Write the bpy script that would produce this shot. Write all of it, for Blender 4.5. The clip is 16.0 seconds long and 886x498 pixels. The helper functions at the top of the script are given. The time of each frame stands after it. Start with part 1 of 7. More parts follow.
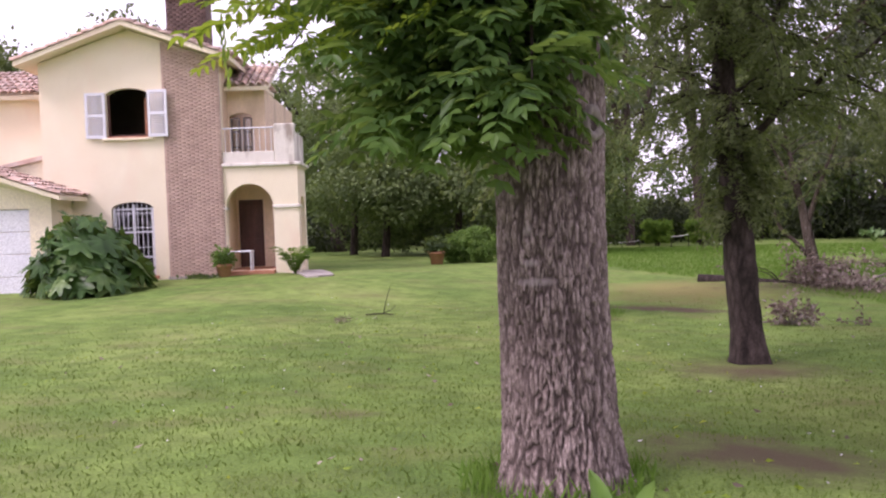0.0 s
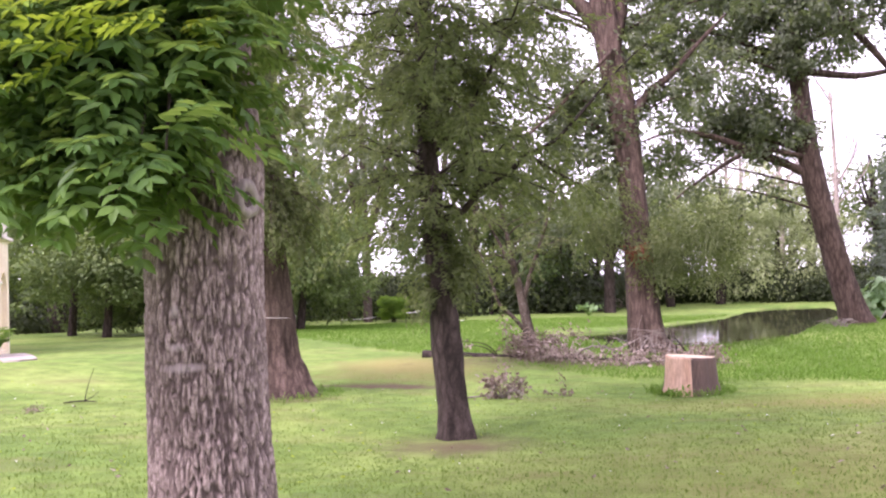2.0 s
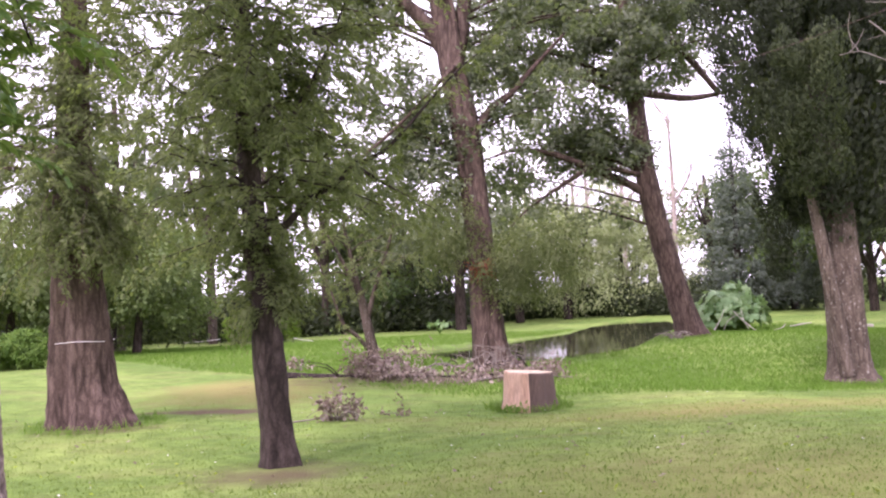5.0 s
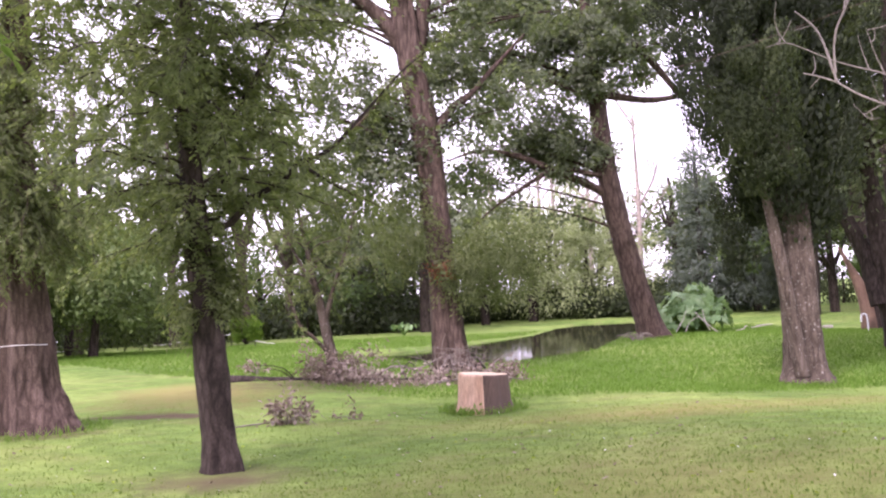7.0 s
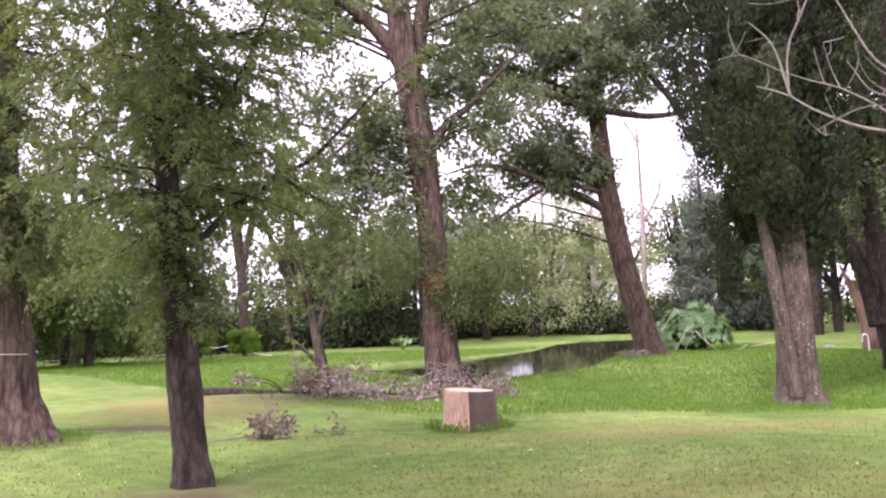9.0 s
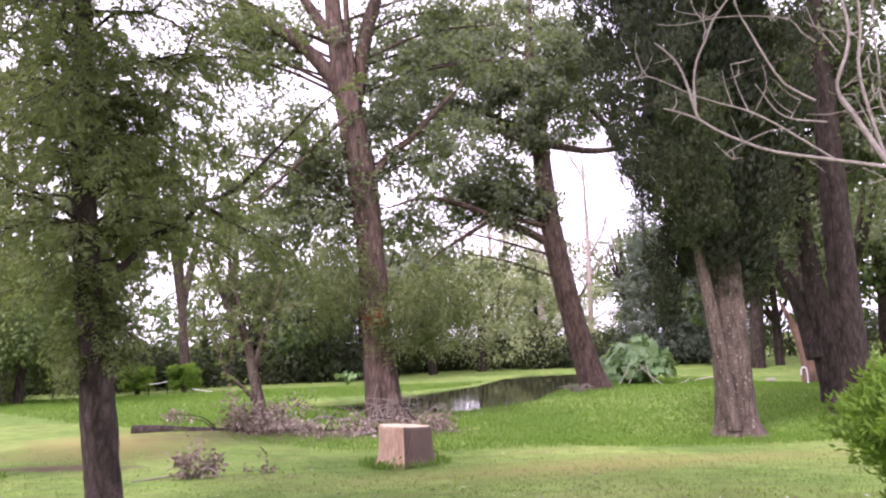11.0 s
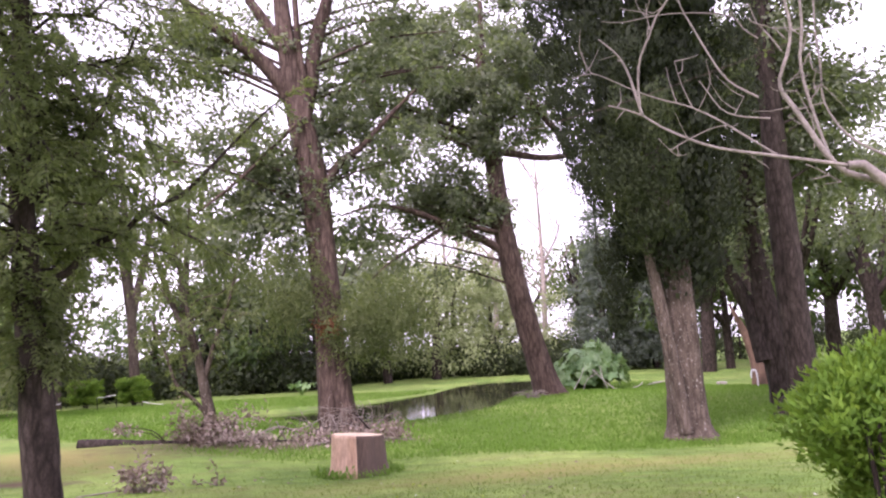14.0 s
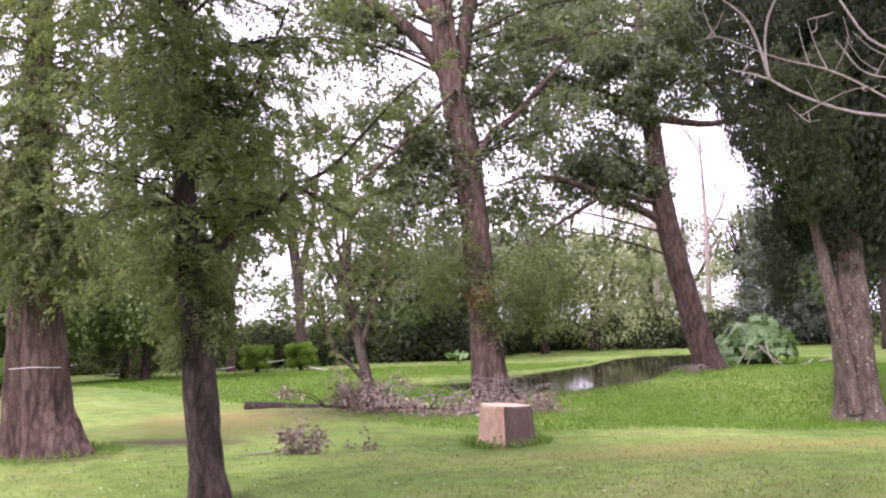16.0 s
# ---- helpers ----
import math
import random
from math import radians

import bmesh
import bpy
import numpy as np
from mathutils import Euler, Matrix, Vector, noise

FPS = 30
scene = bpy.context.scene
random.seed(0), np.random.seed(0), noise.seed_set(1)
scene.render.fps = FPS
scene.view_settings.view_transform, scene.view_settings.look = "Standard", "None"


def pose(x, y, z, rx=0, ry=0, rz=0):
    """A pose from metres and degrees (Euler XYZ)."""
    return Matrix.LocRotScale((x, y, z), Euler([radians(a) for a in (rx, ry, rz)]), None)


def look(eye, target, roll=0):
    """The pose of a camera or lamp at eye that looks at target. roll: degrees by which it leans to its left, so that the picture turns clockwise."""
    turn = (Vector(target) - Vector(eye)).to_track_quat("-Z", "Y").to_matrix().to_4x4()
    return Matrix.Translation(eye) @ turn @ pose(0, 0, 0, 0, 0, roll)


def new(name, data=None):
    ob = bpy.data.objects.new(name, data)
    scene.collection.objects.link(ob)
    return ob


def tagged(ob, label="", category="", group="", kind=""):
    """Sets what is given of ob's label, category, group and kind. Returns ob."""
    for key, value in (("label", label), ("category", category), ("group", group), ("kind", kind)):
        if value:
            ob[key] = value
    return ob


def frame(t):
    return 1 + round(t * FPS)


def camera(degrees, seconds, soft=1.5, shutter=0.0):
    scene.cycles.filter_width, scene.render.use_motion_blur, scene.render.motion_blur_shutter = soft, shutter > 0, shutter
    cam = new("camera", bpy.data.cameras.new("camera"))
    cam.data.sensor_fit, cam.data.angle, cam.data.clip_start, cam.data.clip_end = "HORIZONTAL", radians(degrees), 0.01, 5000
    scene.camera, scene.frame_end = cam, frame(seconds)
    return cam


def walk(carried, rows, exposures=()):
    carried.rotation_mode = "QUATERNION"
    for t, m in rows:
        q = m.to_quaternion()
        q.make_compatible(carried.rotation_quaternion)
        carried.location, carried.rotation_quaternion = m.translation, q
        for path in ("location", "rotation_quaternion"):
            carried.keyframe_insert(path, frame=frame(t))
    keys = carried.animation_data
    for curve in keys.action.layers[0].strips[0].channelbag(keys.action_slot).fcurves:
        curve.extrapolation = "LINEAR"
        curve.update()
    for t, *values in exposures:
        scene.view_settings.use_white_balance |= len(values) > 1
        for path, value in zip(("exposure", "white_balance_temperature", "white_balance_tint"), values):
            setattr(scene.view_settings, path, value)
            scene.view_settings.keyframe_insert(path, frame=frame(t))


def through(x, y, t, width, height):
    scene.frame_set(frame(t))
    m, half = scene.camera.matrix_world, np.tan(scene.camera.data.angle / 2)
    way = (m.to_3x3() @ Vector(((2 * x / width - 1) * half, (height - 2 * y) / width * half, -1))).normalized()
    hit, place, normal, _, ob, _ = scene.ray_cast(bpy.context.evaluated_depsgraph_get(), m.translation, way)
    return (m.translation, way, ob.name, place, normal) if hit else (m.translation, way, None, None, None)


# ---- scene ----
cam = camera(51.8, 16.0, 2.2)
PATH = [
    (0, (-0.036, -12.328, 1.914), (-0.665, -10.431, 1.843), -2.0),
    (0.5, (0.066, -12.266, 1.913), (-0.451, -10.334, 1.86), -2.0),
    (1, (0.234, -12.169, 1.928), (-0.165, -10.21, 1.905), -1.9),
    (1.5, (0.349, -12.053, 1.931), (0.101, -10.069, 1.962), -1.6),
    (2, (0.422, -11.986, 1.914), (0.337, -9.989, 1.991), -2.1),
    (2.5, (0.46, -11.865, 1.877), (0.442, -9.867, 1.97), -2.8),
    (3, (0.526, -11.751, 1.874), (0.598, -9.752, 1.914), -3.0),
    (3.5, (0.579, -11.707, 1.877), (0.786, -9.718, 1.891), -2.8),
    (4, (0.661, -11.632, 1.882), (0.885, -9.645, 1.928), -2.8),
    (6.5, (1.078, -11.325, 1.826), (1.323, -9.344, 1.949), -2.8),
    (7, (1.153, -11.307, 1.828), (1.445, -9.332, 1.935), -3.0),
    (7.5, (1.254, -11.268, 1.857), (1.543, -9.29, 1.942), -2.9),
    (8, (1.381, -11.252, 1.853), (1.576, -9.265, 1.962), -2.8),
    (8.5, (1.465, -11.266, 1.848), (1.6, -9.275, 1.971), -2.5),
    (9, (1.536, -11.187, 1.827), (1.813, -9.211, 1.965), -2.2),
    (9.5, (1.608, -11.102, 1.795), (1.991, -9.148, 1.977), -2.4),
    (12, (1.948, -10.956, 1.798), (2.327, -9.005, 2.017), -2.2),
    (12.5, (1.97, -10.947, 1.783), (2.281, -8.985, 2.012), -2.0),
    (13, (1.926, -10.945, 1.802), (2.278, -8.989, 2.028), -2.1),
    (13.5, (1.877, -10.92, 1.777), (2.314, -8.981, 2.004), -2.6),
    (14, (1.909, -10.894, 1.764), (2.391, -8.966, 1.987), -3.2),
    (14.5, (1.996, -10.884, 1.773), (2.342, -8.923, 1.966), -3.1),
    (15, (2.064, -10.875, 1.768), (2.232, -8.891, 1.951), -2.7),
    (15.5, (2.109, -10.836, 1.754), (2.219, -8.847, 1.931), -2.4),
    (16, (2.147, -10.895, 1.775), (2.28, -8.908, 1.95), -2.3),
]
walk(cam, [(t, look(eye, target, roll)) for t, eye, target, roll in PATH],
     [(0, 0.28, 6100, 41), (1, 0.88, 6100, 41), (1.5, 1.1, 6100, 41), (2, 1.26, 6100, 41), (3, 1.26, 6100, 41), (4, 1.18, 6100, 41), (8, 1.14, 6100, 41), (12.5, 1.05, 6100, 41), (14, 1.0, 6100, 41), (16, 1.05, 6100, 41)])

# ---- world, sun, exposure ----
world = bpy.data.worlds.new("overcast_sky")
scene.world = world
world.use_nodes = True
wn = world.node_tree.nodes
wl = world.node_tree.links
wn.clear()
w_out = wn.new("ShaderNodeOutputWorld")
w_bg = wn.new("ShaderNodeBackground")
w_sky = wn.new("ShaderNodeTexSky")
w_sky.sky_type = "NISHITA"
w_sky.sun_disc = False
SUN_EL, SUN_AZ = radians(48), radians(-138)
w_sky.sun_elevation, w_sky.sun_rotation = SUN_EL, SUN_AZ
w_sky.air_density, w_sky.dust_density, w_sky.ozone_density = 1.0, 6.0, 1.0
w_mix = wn.new("ShaderNodeMix")
w_mix.data_type = "RGBA"
w_mix.inputs[0].default_value = 0.8
w_mix.inputs[7].default_value = (12.6, 12.3, 12.7, 1)
wl.new(w_sky.outputs[0], w_mix.inputs[6])
wl.new(w_mix.outputs[2], w_bg.inputs[0])
w_bg.inputs[1].default_value = 0.11
wl.new(w_bg.outputs[0], w_out.inputs[0])

sun_data = bpy.data.lights.new("sun", "SUN")
sun_data.energy, sun_data.angle, sun_data.color = 2.2, radians(14), (1.0, 0.95, 0.87)
sun = new("sun", sun_data)
sun_dir = Vector((math.sin(SUN_AZ) * math.cos(SUN_EL), math.cos(SUN_AZ) * math.cos(SUN_EL), math.sin(SUN_EL)))
sun.matrix_world = look(sun_dir * 60, (0, 0, 0))


# ---- materials ----
def nodes_of(name):
    m = bpy.data.materials.new(name)
    m.use_nodes = True
    n, l = m.node_tree.nodes, m.node_tree.links
    return m, n, l, n["Principled BSDF"]


def ramp(n, stops):
    r = n.new("ShaderNodeValToRGB")
    while len(r.color_ramp.elements) < len(stops):
        r.color_ramp.elements.new(0.5)
    for e, (p, c) in zip(r.color_ramp.elements, stops):
        e.position, e.color = p, (*c, 1)
    return r


def tex(n, l, kind, scale, stretch=(1, 1, 1), detail=4, coord="Object"):
    tc, mp = n.new("ShaderNodeTexCoord"), n.new("ShaderNodeMapping")
    mp.inputs["Scale"].default_value = stretch
    l.new(tc.outputs[coord], mp.inputs[0])
    t = n.new(kind)
    t.inputs["Scale"].default_value = scale
    if kind == "ShaderNodeTexNoise":
        t.inputs["Detail"].default_value = detail
    l.new(mp.outputs[0], t.inputs["Vector"])
    return t


def mixed(n, l, fac, a, b, mode="MIX"):
    m = n.new("ShaderNodeMix")
    m.data_type, m.blend_type = "RGBA", mode
    for s, v in ((0, fac), (6, a), (7, b)):
        if isinstance(v, (int, float)):
            m.inputs[s].default_value = v
        elif isinstance(v, tuple):
            m.inputs[s].default_value = (*v, 1)
        else:
            l.new(v, m.inputs[s])
    return m.outputs[2]


def surface(name, a, b, scale=6, fine=60, rough=0.8, bump=0.3, stretch=(1, 1, 1), stain=None, stain_scale=0.8, dist=0.01, metal=0.0, islands=0.0):
    """Two-scale procedural surface: large blotches from a to b, fine grain, an optional stain colour."""
    m, n, l, p = nodes_of(name)
    t1 = tex(n, l, "ShaderNodeTexNoise", scale, stretch)
    t2 = tex(n, l, "ShaderNodeTexNoise", fine, stretch, 6)
    r = ramp(n, [(0.3, a), (0.7, b)])
    l.new(t1.outputs[0], r.inputs[0])
    r2 = ramp(n, [(0.25, (0.62, 0.62, 0.62)), (0.75, (1.25, 1.25, 1.25))])
    l.new(t2.outputs[0], r2.inputs[0])
    col = mixed(n, l, 1.0, r.outputs[0], r2.outputs[0], "MULTIPLY")
    if stain:
        t3 = tex(n, l, "ShaderNodeTexNoise", stain_scale, (1, 1, 0.5), 8)
        r3 = ramp(n, [(0.52, (0, 0, 0)), (0.68, (1, 1, 1))])
        l.new(t3.outputs[0], r3.inputs[0])
        col = mixed(n, l, r3.outputs[0], col, stain)
    if islands:
        g = n.new("ShaderNodeNewGeometry")
        r4 = ramp(n, [(0, (1 - islands,) * 3), (1, (1 + islands,) * 3)])
        l.new(g.outputs["Random Per Island"], r4.inputs[0])
        col = mixed(n, l, 1.0, col, r4.outputs[0], "MULTIPLY")
    l.new(col, p.inputs["Base Color"])
    p.inputs["Roughness"].default_value, p.inputs["Metallic"].default_value = rough, metal
    b1 = n.new("ShaderNodeBump")
    b1.inputs["Strength"].default_value, b1.inputs["Distance"].default_value = bump, dist
    l.new(t2.outputs[0], b1.inputs["Height"])
    l.new(b1.outputs[0], p.inputs["Normal"])
    return m


def leaf_mat(name, stops, rough=0.55, through=0.35, tint=(0.30, 0.42, 0.06)):
    """Leaves: colour varies leaf by leaf and in drifts, and light shines through a little."""
    m, n, l, p = nodes_of(name)
    g = n.new("ShaderNodeNewGeometry")
    t = tex(n, l, "ShaderNodeTexNoise", 1.1, (1, 1, 1), 2)
    t2 = tex(n, l, "ShaderNodeTexNoise", 4.6, (1, 1, 1), 3)
    add = n.new("ShaderNodeMath")
    add.operation = "MULTIPLY_ADD"
    l.new(g.outputs["Random Per Island"], add.inputs[0])
    add.inputs[1].default_value = 0.34
    sub = n.new("ShaderNodeMath")
    sub.operation = "MULTIPLY_ADD"
    l.new(t.outputs[0], sub.inputs[0])
    sub.inputs[1].default_value, sub.inputs[2].default_value = 0.9, -0.52
    sub2 = n.new("ShaderNodeMath")
    sub2.operation = "MULTIPLY_ADD"
    l.new(t2.outputs[0], sub2.inputs[0])
    sub2.inputs[1].default_value = 0.8
    l.new(sub.outputs[0], sub2.inputs[2])
    l.new(sub2.outputs[0], add.inputs[2])
    r = ramp(n, stops)
    l.new(add.outputs[0], r.inputs[0])
    l.new(r.outputs[0], p.inputs["Base Color"])
    p.inputs["Roughness"].default_value = rough
    p.inputs["Specular IOR Level"].default_value = 0.22
    tr = n.new("ShaderNodeBsdfTranslucent")
    warm = mixed(n, l, 0.5, r.outputs[0], tint)
    l.new(warm, tr.inputs[0])
    mx = n.new("ShaderNodeMixShader")
    mx.inputs[0].default_value = through
    l.new(p.outputs[0], mx.inputs[1])
    l.new(tr.outputs[0], mx.inputs[2])
    l.new(mx.outputs[0], n["Material Output"].inputs[0])
    return m


def bark_mat(name, dark, mid, light, scale=14, stretch=(1, 1, 0.28), bump=0.8, lichen=None, dist=0.02, scars=(), inner=None):
    m, n, l, p = nodes_of(name)
    warp = tex(n, l, "ShaderNodeTexNoise", scale * 0.8, stretch, 5)
    v = tex(n, l, "ShaderNodeTexVoronoi", scale, stretch)
    v.feature = "DISTANCE_TO_EDGE"
    fine = tex(n, l, "ShaderNodeTexNoise", scale * 5, (1, 1, 0.5), 6)
    big = tex(n, l, "ShaderNodeTexNoise", 2.2, (1, 1, 0.6), 3)
    h = n.new("ShaderNodeMath")
    h.operation = "MULTIPLY_ADD"
    l.new(v.outputs["Distance"], h.inputs[0])
    h.inputs[1].default_value = 0.9
    l.new(warp.outputs[0], h.inputs[2])
    r = ramp(n, [(0.36, dark), (0.56, mid), (0.85, light)])
    l.new(h.outputs[0], r.inputs[0])
    r2 = ramp(n, [(0.3, (0.65, 0.63, 0.62)), (0.7, (1.25, 1.22, 1.2))])
    l.new(fine.outputs[0], r2.inputs[0])
    col = mixed(n, l, 1.0, r.outputs[0], r2.outputs[0], "MULTIPLY")
    r3 = ramp(n, [(0.35, (0.8, 0.78, 0.76)), (0.65, (1.15, 1.12, 1.12))])
    l.new(big.outputs[0], r3.inputs[0])
    col = mixed(n, l, 1.0, col, r3.outputs[0], "MULTIPLY")
    if lichen:
        sp = tex(n, l, "ShaderNodeTexNoise", 22, (1, 1, 0.8), 8)
        r4 = ramp(n, [(0.61, (0, 0, 0)), (0.7, (0.8, 0.8, 0.8))])
        l.new(sp.outputs[0], r4.inputs[0])
        col = mixed(n, l, r4.outputs[0], col, lichen)
    if inner:
        # red-brown inner bark between weathered plates, darkened for the shade in the cracks
        at = n.new("ShaderNodeAttribute")
        at.attribute_name = "plate"
        ri = ramp(n, [(0.15, (0, 0, 0)), (0.75, (1, 1, 1))])
        l.new(at.outputs["Fac"], ri.inputs[0])
        col = mixed(n, l, ri.outputs[0], inner, col)
    for cx_, cy_, cz_, rx_, rz_ in scars:
        tc, mp, ln = n.new("ShaderNodeTexCoord"), n.new("ShaderNodeMapping"), n.new("ShaderNodeVectorMath")
        mp.inputs["Scale"].default_value = (1 / rx_, 1 / 0.3, 1 / rz_)
        mp.inputs["Location"].default_value = (-cx_ / rx_, -cy_ / 0.3, -cz_ / rz_)
        ln.operation = "LENGTH"
        l.new(tc.outputs["Object"], mp.inputs[0])
        l.new(mp.outputs[0], ln.inputs[0])
        mr = n.new("ShaderNodeMapRange")
        mr.inputs[1].default_value, mr.inputs[2].default_value, mr.inputs[3].default_value, mr.inputs[4].default_value = 1.1, 0.4, 0.0, 0.7
        l.new(ln.outputs["Value"], mr.inputs[0])
        col = mixed(n, l, mr.outputs[0], col, (0.36, 0.31, 0.30))
    l.new(col, p.inputs["Base Color"])
    p.inputs["Roughness"].default_value = 0.9
    p.inputs["Specular IOR Level"].default_value = 0.25
    s = n.new("ShaderNodeMath")
    s.operation = "MULTIPLY_ADD"
    l.new(fine.outputs[0], s.inputs[0])
    s.inputs[1].default_value = 0.35
    l.new(h.outputs[0], s.inputs[2])
    b1 = n.new("ShaderNodeBump")
    b1.inputs["Strength"].default_value, b1.inputs["Distance"].default_value = bump, dist
    l.new(s.outputs[0], b1.inputs["Height"])
    l.new(b1.outputs[0], p.inputs["Normal"])
    return m


BARK_NEAR = bark_mat("furrowed_bark", (0.115, 0.090, 0.080), (0.195, 0.160, 0.147), (0.34, 0.290, 0.275), 36, (1, 1, 0.4), 0.4, scars=((-0.02, -0.34, 1.25, 0.13, 0.028), (-0.05, -0.34, 1.36, 0.06, 0.025), (-0.06, -0.34, 1.55, 0.03, 0.04)), inner=(0.078, 0.058, 0.052))
BARK_DARK = bark_mat("dark_bark", (0.016, 0.012, 0.010), (0.036, 0.028, 0.024), (0.070, 0.056, 0.050), 11, (1, 1, 0.3), 0.7)
BRANCH = surface("weathered_twig", (0.17, 0.145, 0.13), (0.29, 0.25, 0.23), 5, 50, 0.85, 0.3)
BARK_RED = bark_mat("reddish_bark", (0.032, 0.022, 0.018), (0.072, 0.051, 0.042), (0.130, 0.098, 0.084), 10, (1, 1, 0.2), 0.6)
BARK_GREY = bark_mat("grey_bark", (0.040, 0.031, 0.024), (0.080, 0.064, 0.051), (0.120, 0.100, 0.083), 11, (1, 1, 0.22), 0.6, lichen=(0.30, 0.29, 0.27))
BARK_PALE = bark_mat("pale_bark", (0.16, 0.14, 0.12), (0.30, 0.27, 0.235), (0.45, 0.41, 0.37), 14, (1, 1, 0.4), 0.4)
WOOD_DEAD = surface("dead_wood", (0.14, 0.115, 0.10), (0.27, 0.235, 0.21), 5, 50, 0.85, 0.5, (1, 1, 0.3))
WOOD_TORN = surface("torn_wood", (0.14, 0.085, 0.060), (0.27, 0.17, 0.12), 3, 40, 0.85, 0.6, (1, 1, 0.15), (0.06, 0.035, 0.025), 1.4)
WOOD_BROWN = surface("shaded_brown_wood", (0.060, 0.040, 0.030), (0.115, 0.078, 0.060), 3, 30, 0.9, 0.6, (1, 1, 0.2), (0.08, 0.055, 0.042), 1.8)
BLEACHED = surface("bleached_stick", (0.38, 0.34, 0.30), (0.54, 0.50, 0.45), 5, 50, 0.85, 0.3)
WOOD_CUT = surface("cut_wood", (0.55, 0.42, 0.28), (0.72, 0.60, 0.45), 9, 70, 0.8, 0.3)
WOOD_BARE = surface("lit_stripped_wood", (0.42, 0.265, 0.18), (0.62, 0.44, 0.33), 4, 40, 0.8, 0.5, (1, 1, 0.2), (0.20, 0.12, 0.09), 2.2)
LEAF_WALNUT = leaf_mat("walnut_leaf", [(0.0, (0.035, 0.080, 0.026)), (0.5, (0.080, 0.160, 0.044)), (0.85, (0.135, 0.235, 0.055)), (1.0, (0.23, 0.35, 0.06))], 0.42, 0.5)
LEAF_YOUNG = leaf_mat("young_walnut_leaf", [(0.0, (0.16, 0.26, 0.035)), (0.6, (0.24, 0.36, 0.04)), (1.0, (0.42, 0.42, 0.05))], 0.5, 0.45, (0.5, 0.6, 0.05))
LEAF_FEATHER = leaf_mat("feathery_foliage", [(0.0, (0.042, 0.056, 0.026)), (0.45, (0.114, 0.140, 0.064)), (0.8, (0.19, 0.22, 0.10)), (1.0, (0.27, 0.275, 0.135))], 0.65, 0.48)
LEAF_BROAD = leaf_mat("broad_foliage", [(0.0, (0.050, 0.064, 0.044)), (0.5, (0.13, 0.156, 0.104)), (0.85, (0.20, 0.225, 0.152)), (1.0, (0.30, 0.32, 0.22))], 0.36, 0.45)
LEAF_CYPRESS = leaf_mat("cypress_foliage", [(0.0, (0.008, 0.011, 0.006)), (0.5, (0.018, 0.026, 0.013)), (0.85, (0.038, 0.050, 0.022)), (1.0, (0.07, 0.085, 0.034))], 0.7, 0.12)
LEAF_CYPRESS_LIT = leaf_mat("cypress_lit_foliage", [(0.0, (0.012, 0.018, 0.008)), (0.5, (0.030, 0.043, 0.018)), (1.0, (0.080, 0.10, 0.040))], 0.7, 0.2)
LEAF_FAR = leaf_mat("far_foliage", [(0.0, (0.045, 0.062, 0.028)), (0.5, (0.105, 0.138, 0.058)), (1.0, (0.19, 0.22, 0.10))], 0.6, 0.35)
LEAF_WILLOW = leaf_mat("pale_willow_foliage", [(0.0, (0.18, 0.22, 0.105)), (0.5, (0.30, 0.35, 0.18)), (1.0, (0.45, 0.49, 0.29))], 0.6, 0.4)
LEAF_SPRUCE = leaf_mat("blue_green_needles", [(0.0, (0.045, 0.062, 0.05)), (0.5, (0.09, 0.115, 0.095)), (1.0, (0.17, 0.195, 0.165))], 0.65, 0.25)
# near-black green: the shade under the far trees, put into the leaves
LEAF_SHADED = leaf_mat("shaded_shrub_foliage", [(0.0, (0.010, 0.015, 0.008)), (0.5, (0.026, 0.038, 0.016)), (1.0, (0.06, 0.08, 0.03))], 0.6, 0.15)
LEAF_FIR = leaf_mat("dark_fir_needles", [(0.0, (0.022, 0.032, 0.022)), (0.5, (0.052, 0.068, 0.046)), (1.0, (0.11, 0.13, 0.09))], 0.65, 0.2)
LEAF_SHRUB = leaf_mat("shrub_foliage", [(0.0, (0.020, 0.040, 0.016)), (0.5, (0.056, 0.096, 0.034)), (0.85, (0.12, 0.17, 0.055)), (1.0, (0.18, 0.225, 0.08))], 0.5, 0.3)
LEAF_HEDGE = leaf_mat("tall_shrub_foliage", [(0.0, (0.040, 0.066, 0.024)), (0.5, (0.105, 0.155, 0.055)), (1.0, (0.21, 0.27, 0.10))], 0.55, 0.3)
LEAF_BRIGHT = leaf_mat("bright_thuja_foliage", [(0.0, (0.05, 0.11, 0.02)), (0.5, (0.13, 0.25, 0.03)), (1.0, (0.25, 0.38, 0.05))], 0.6, 0.4, (0.35, 0.5, 0.05))
LEAF_BOX = leaf_mat("boxwood_foliage", [(0.0, (0.05, 0.11, 0.02)), (0.5, (0.11, 0.21, 0.04)), (1.0, (0.20, 0.31, 0.06))], 0.5, 0.3)
LEAF_PHILO = leaf_mat("philodendron_leaf", [(0.0, (0.012, 0.032, 0.010)), (0.5, (0.055, 0.12, 0.034)), (1.0, (0.20, 0.30, 0.10))], 0.36, 0.22)
LEAF_ARALIA = leaf_mat("glossy_pale_leaf", [(0.0, (0.07, 0.15, 0.055)), (0.5, (0.19, 0.32, 0.14)), (1.0, (0.42, 0.54, 0.31))], 0.45, 0.3)
LEAF_DRY = leaf_mat("dry_leaf", [(0.0, (0.055, 0.040, 0.032)), (0.45, (0.20, 0.155, 0.128)), (1.0, (0.58, 0.50, 0.44))], 0.75, 0.2, (0.35, 0.25, 0.15))
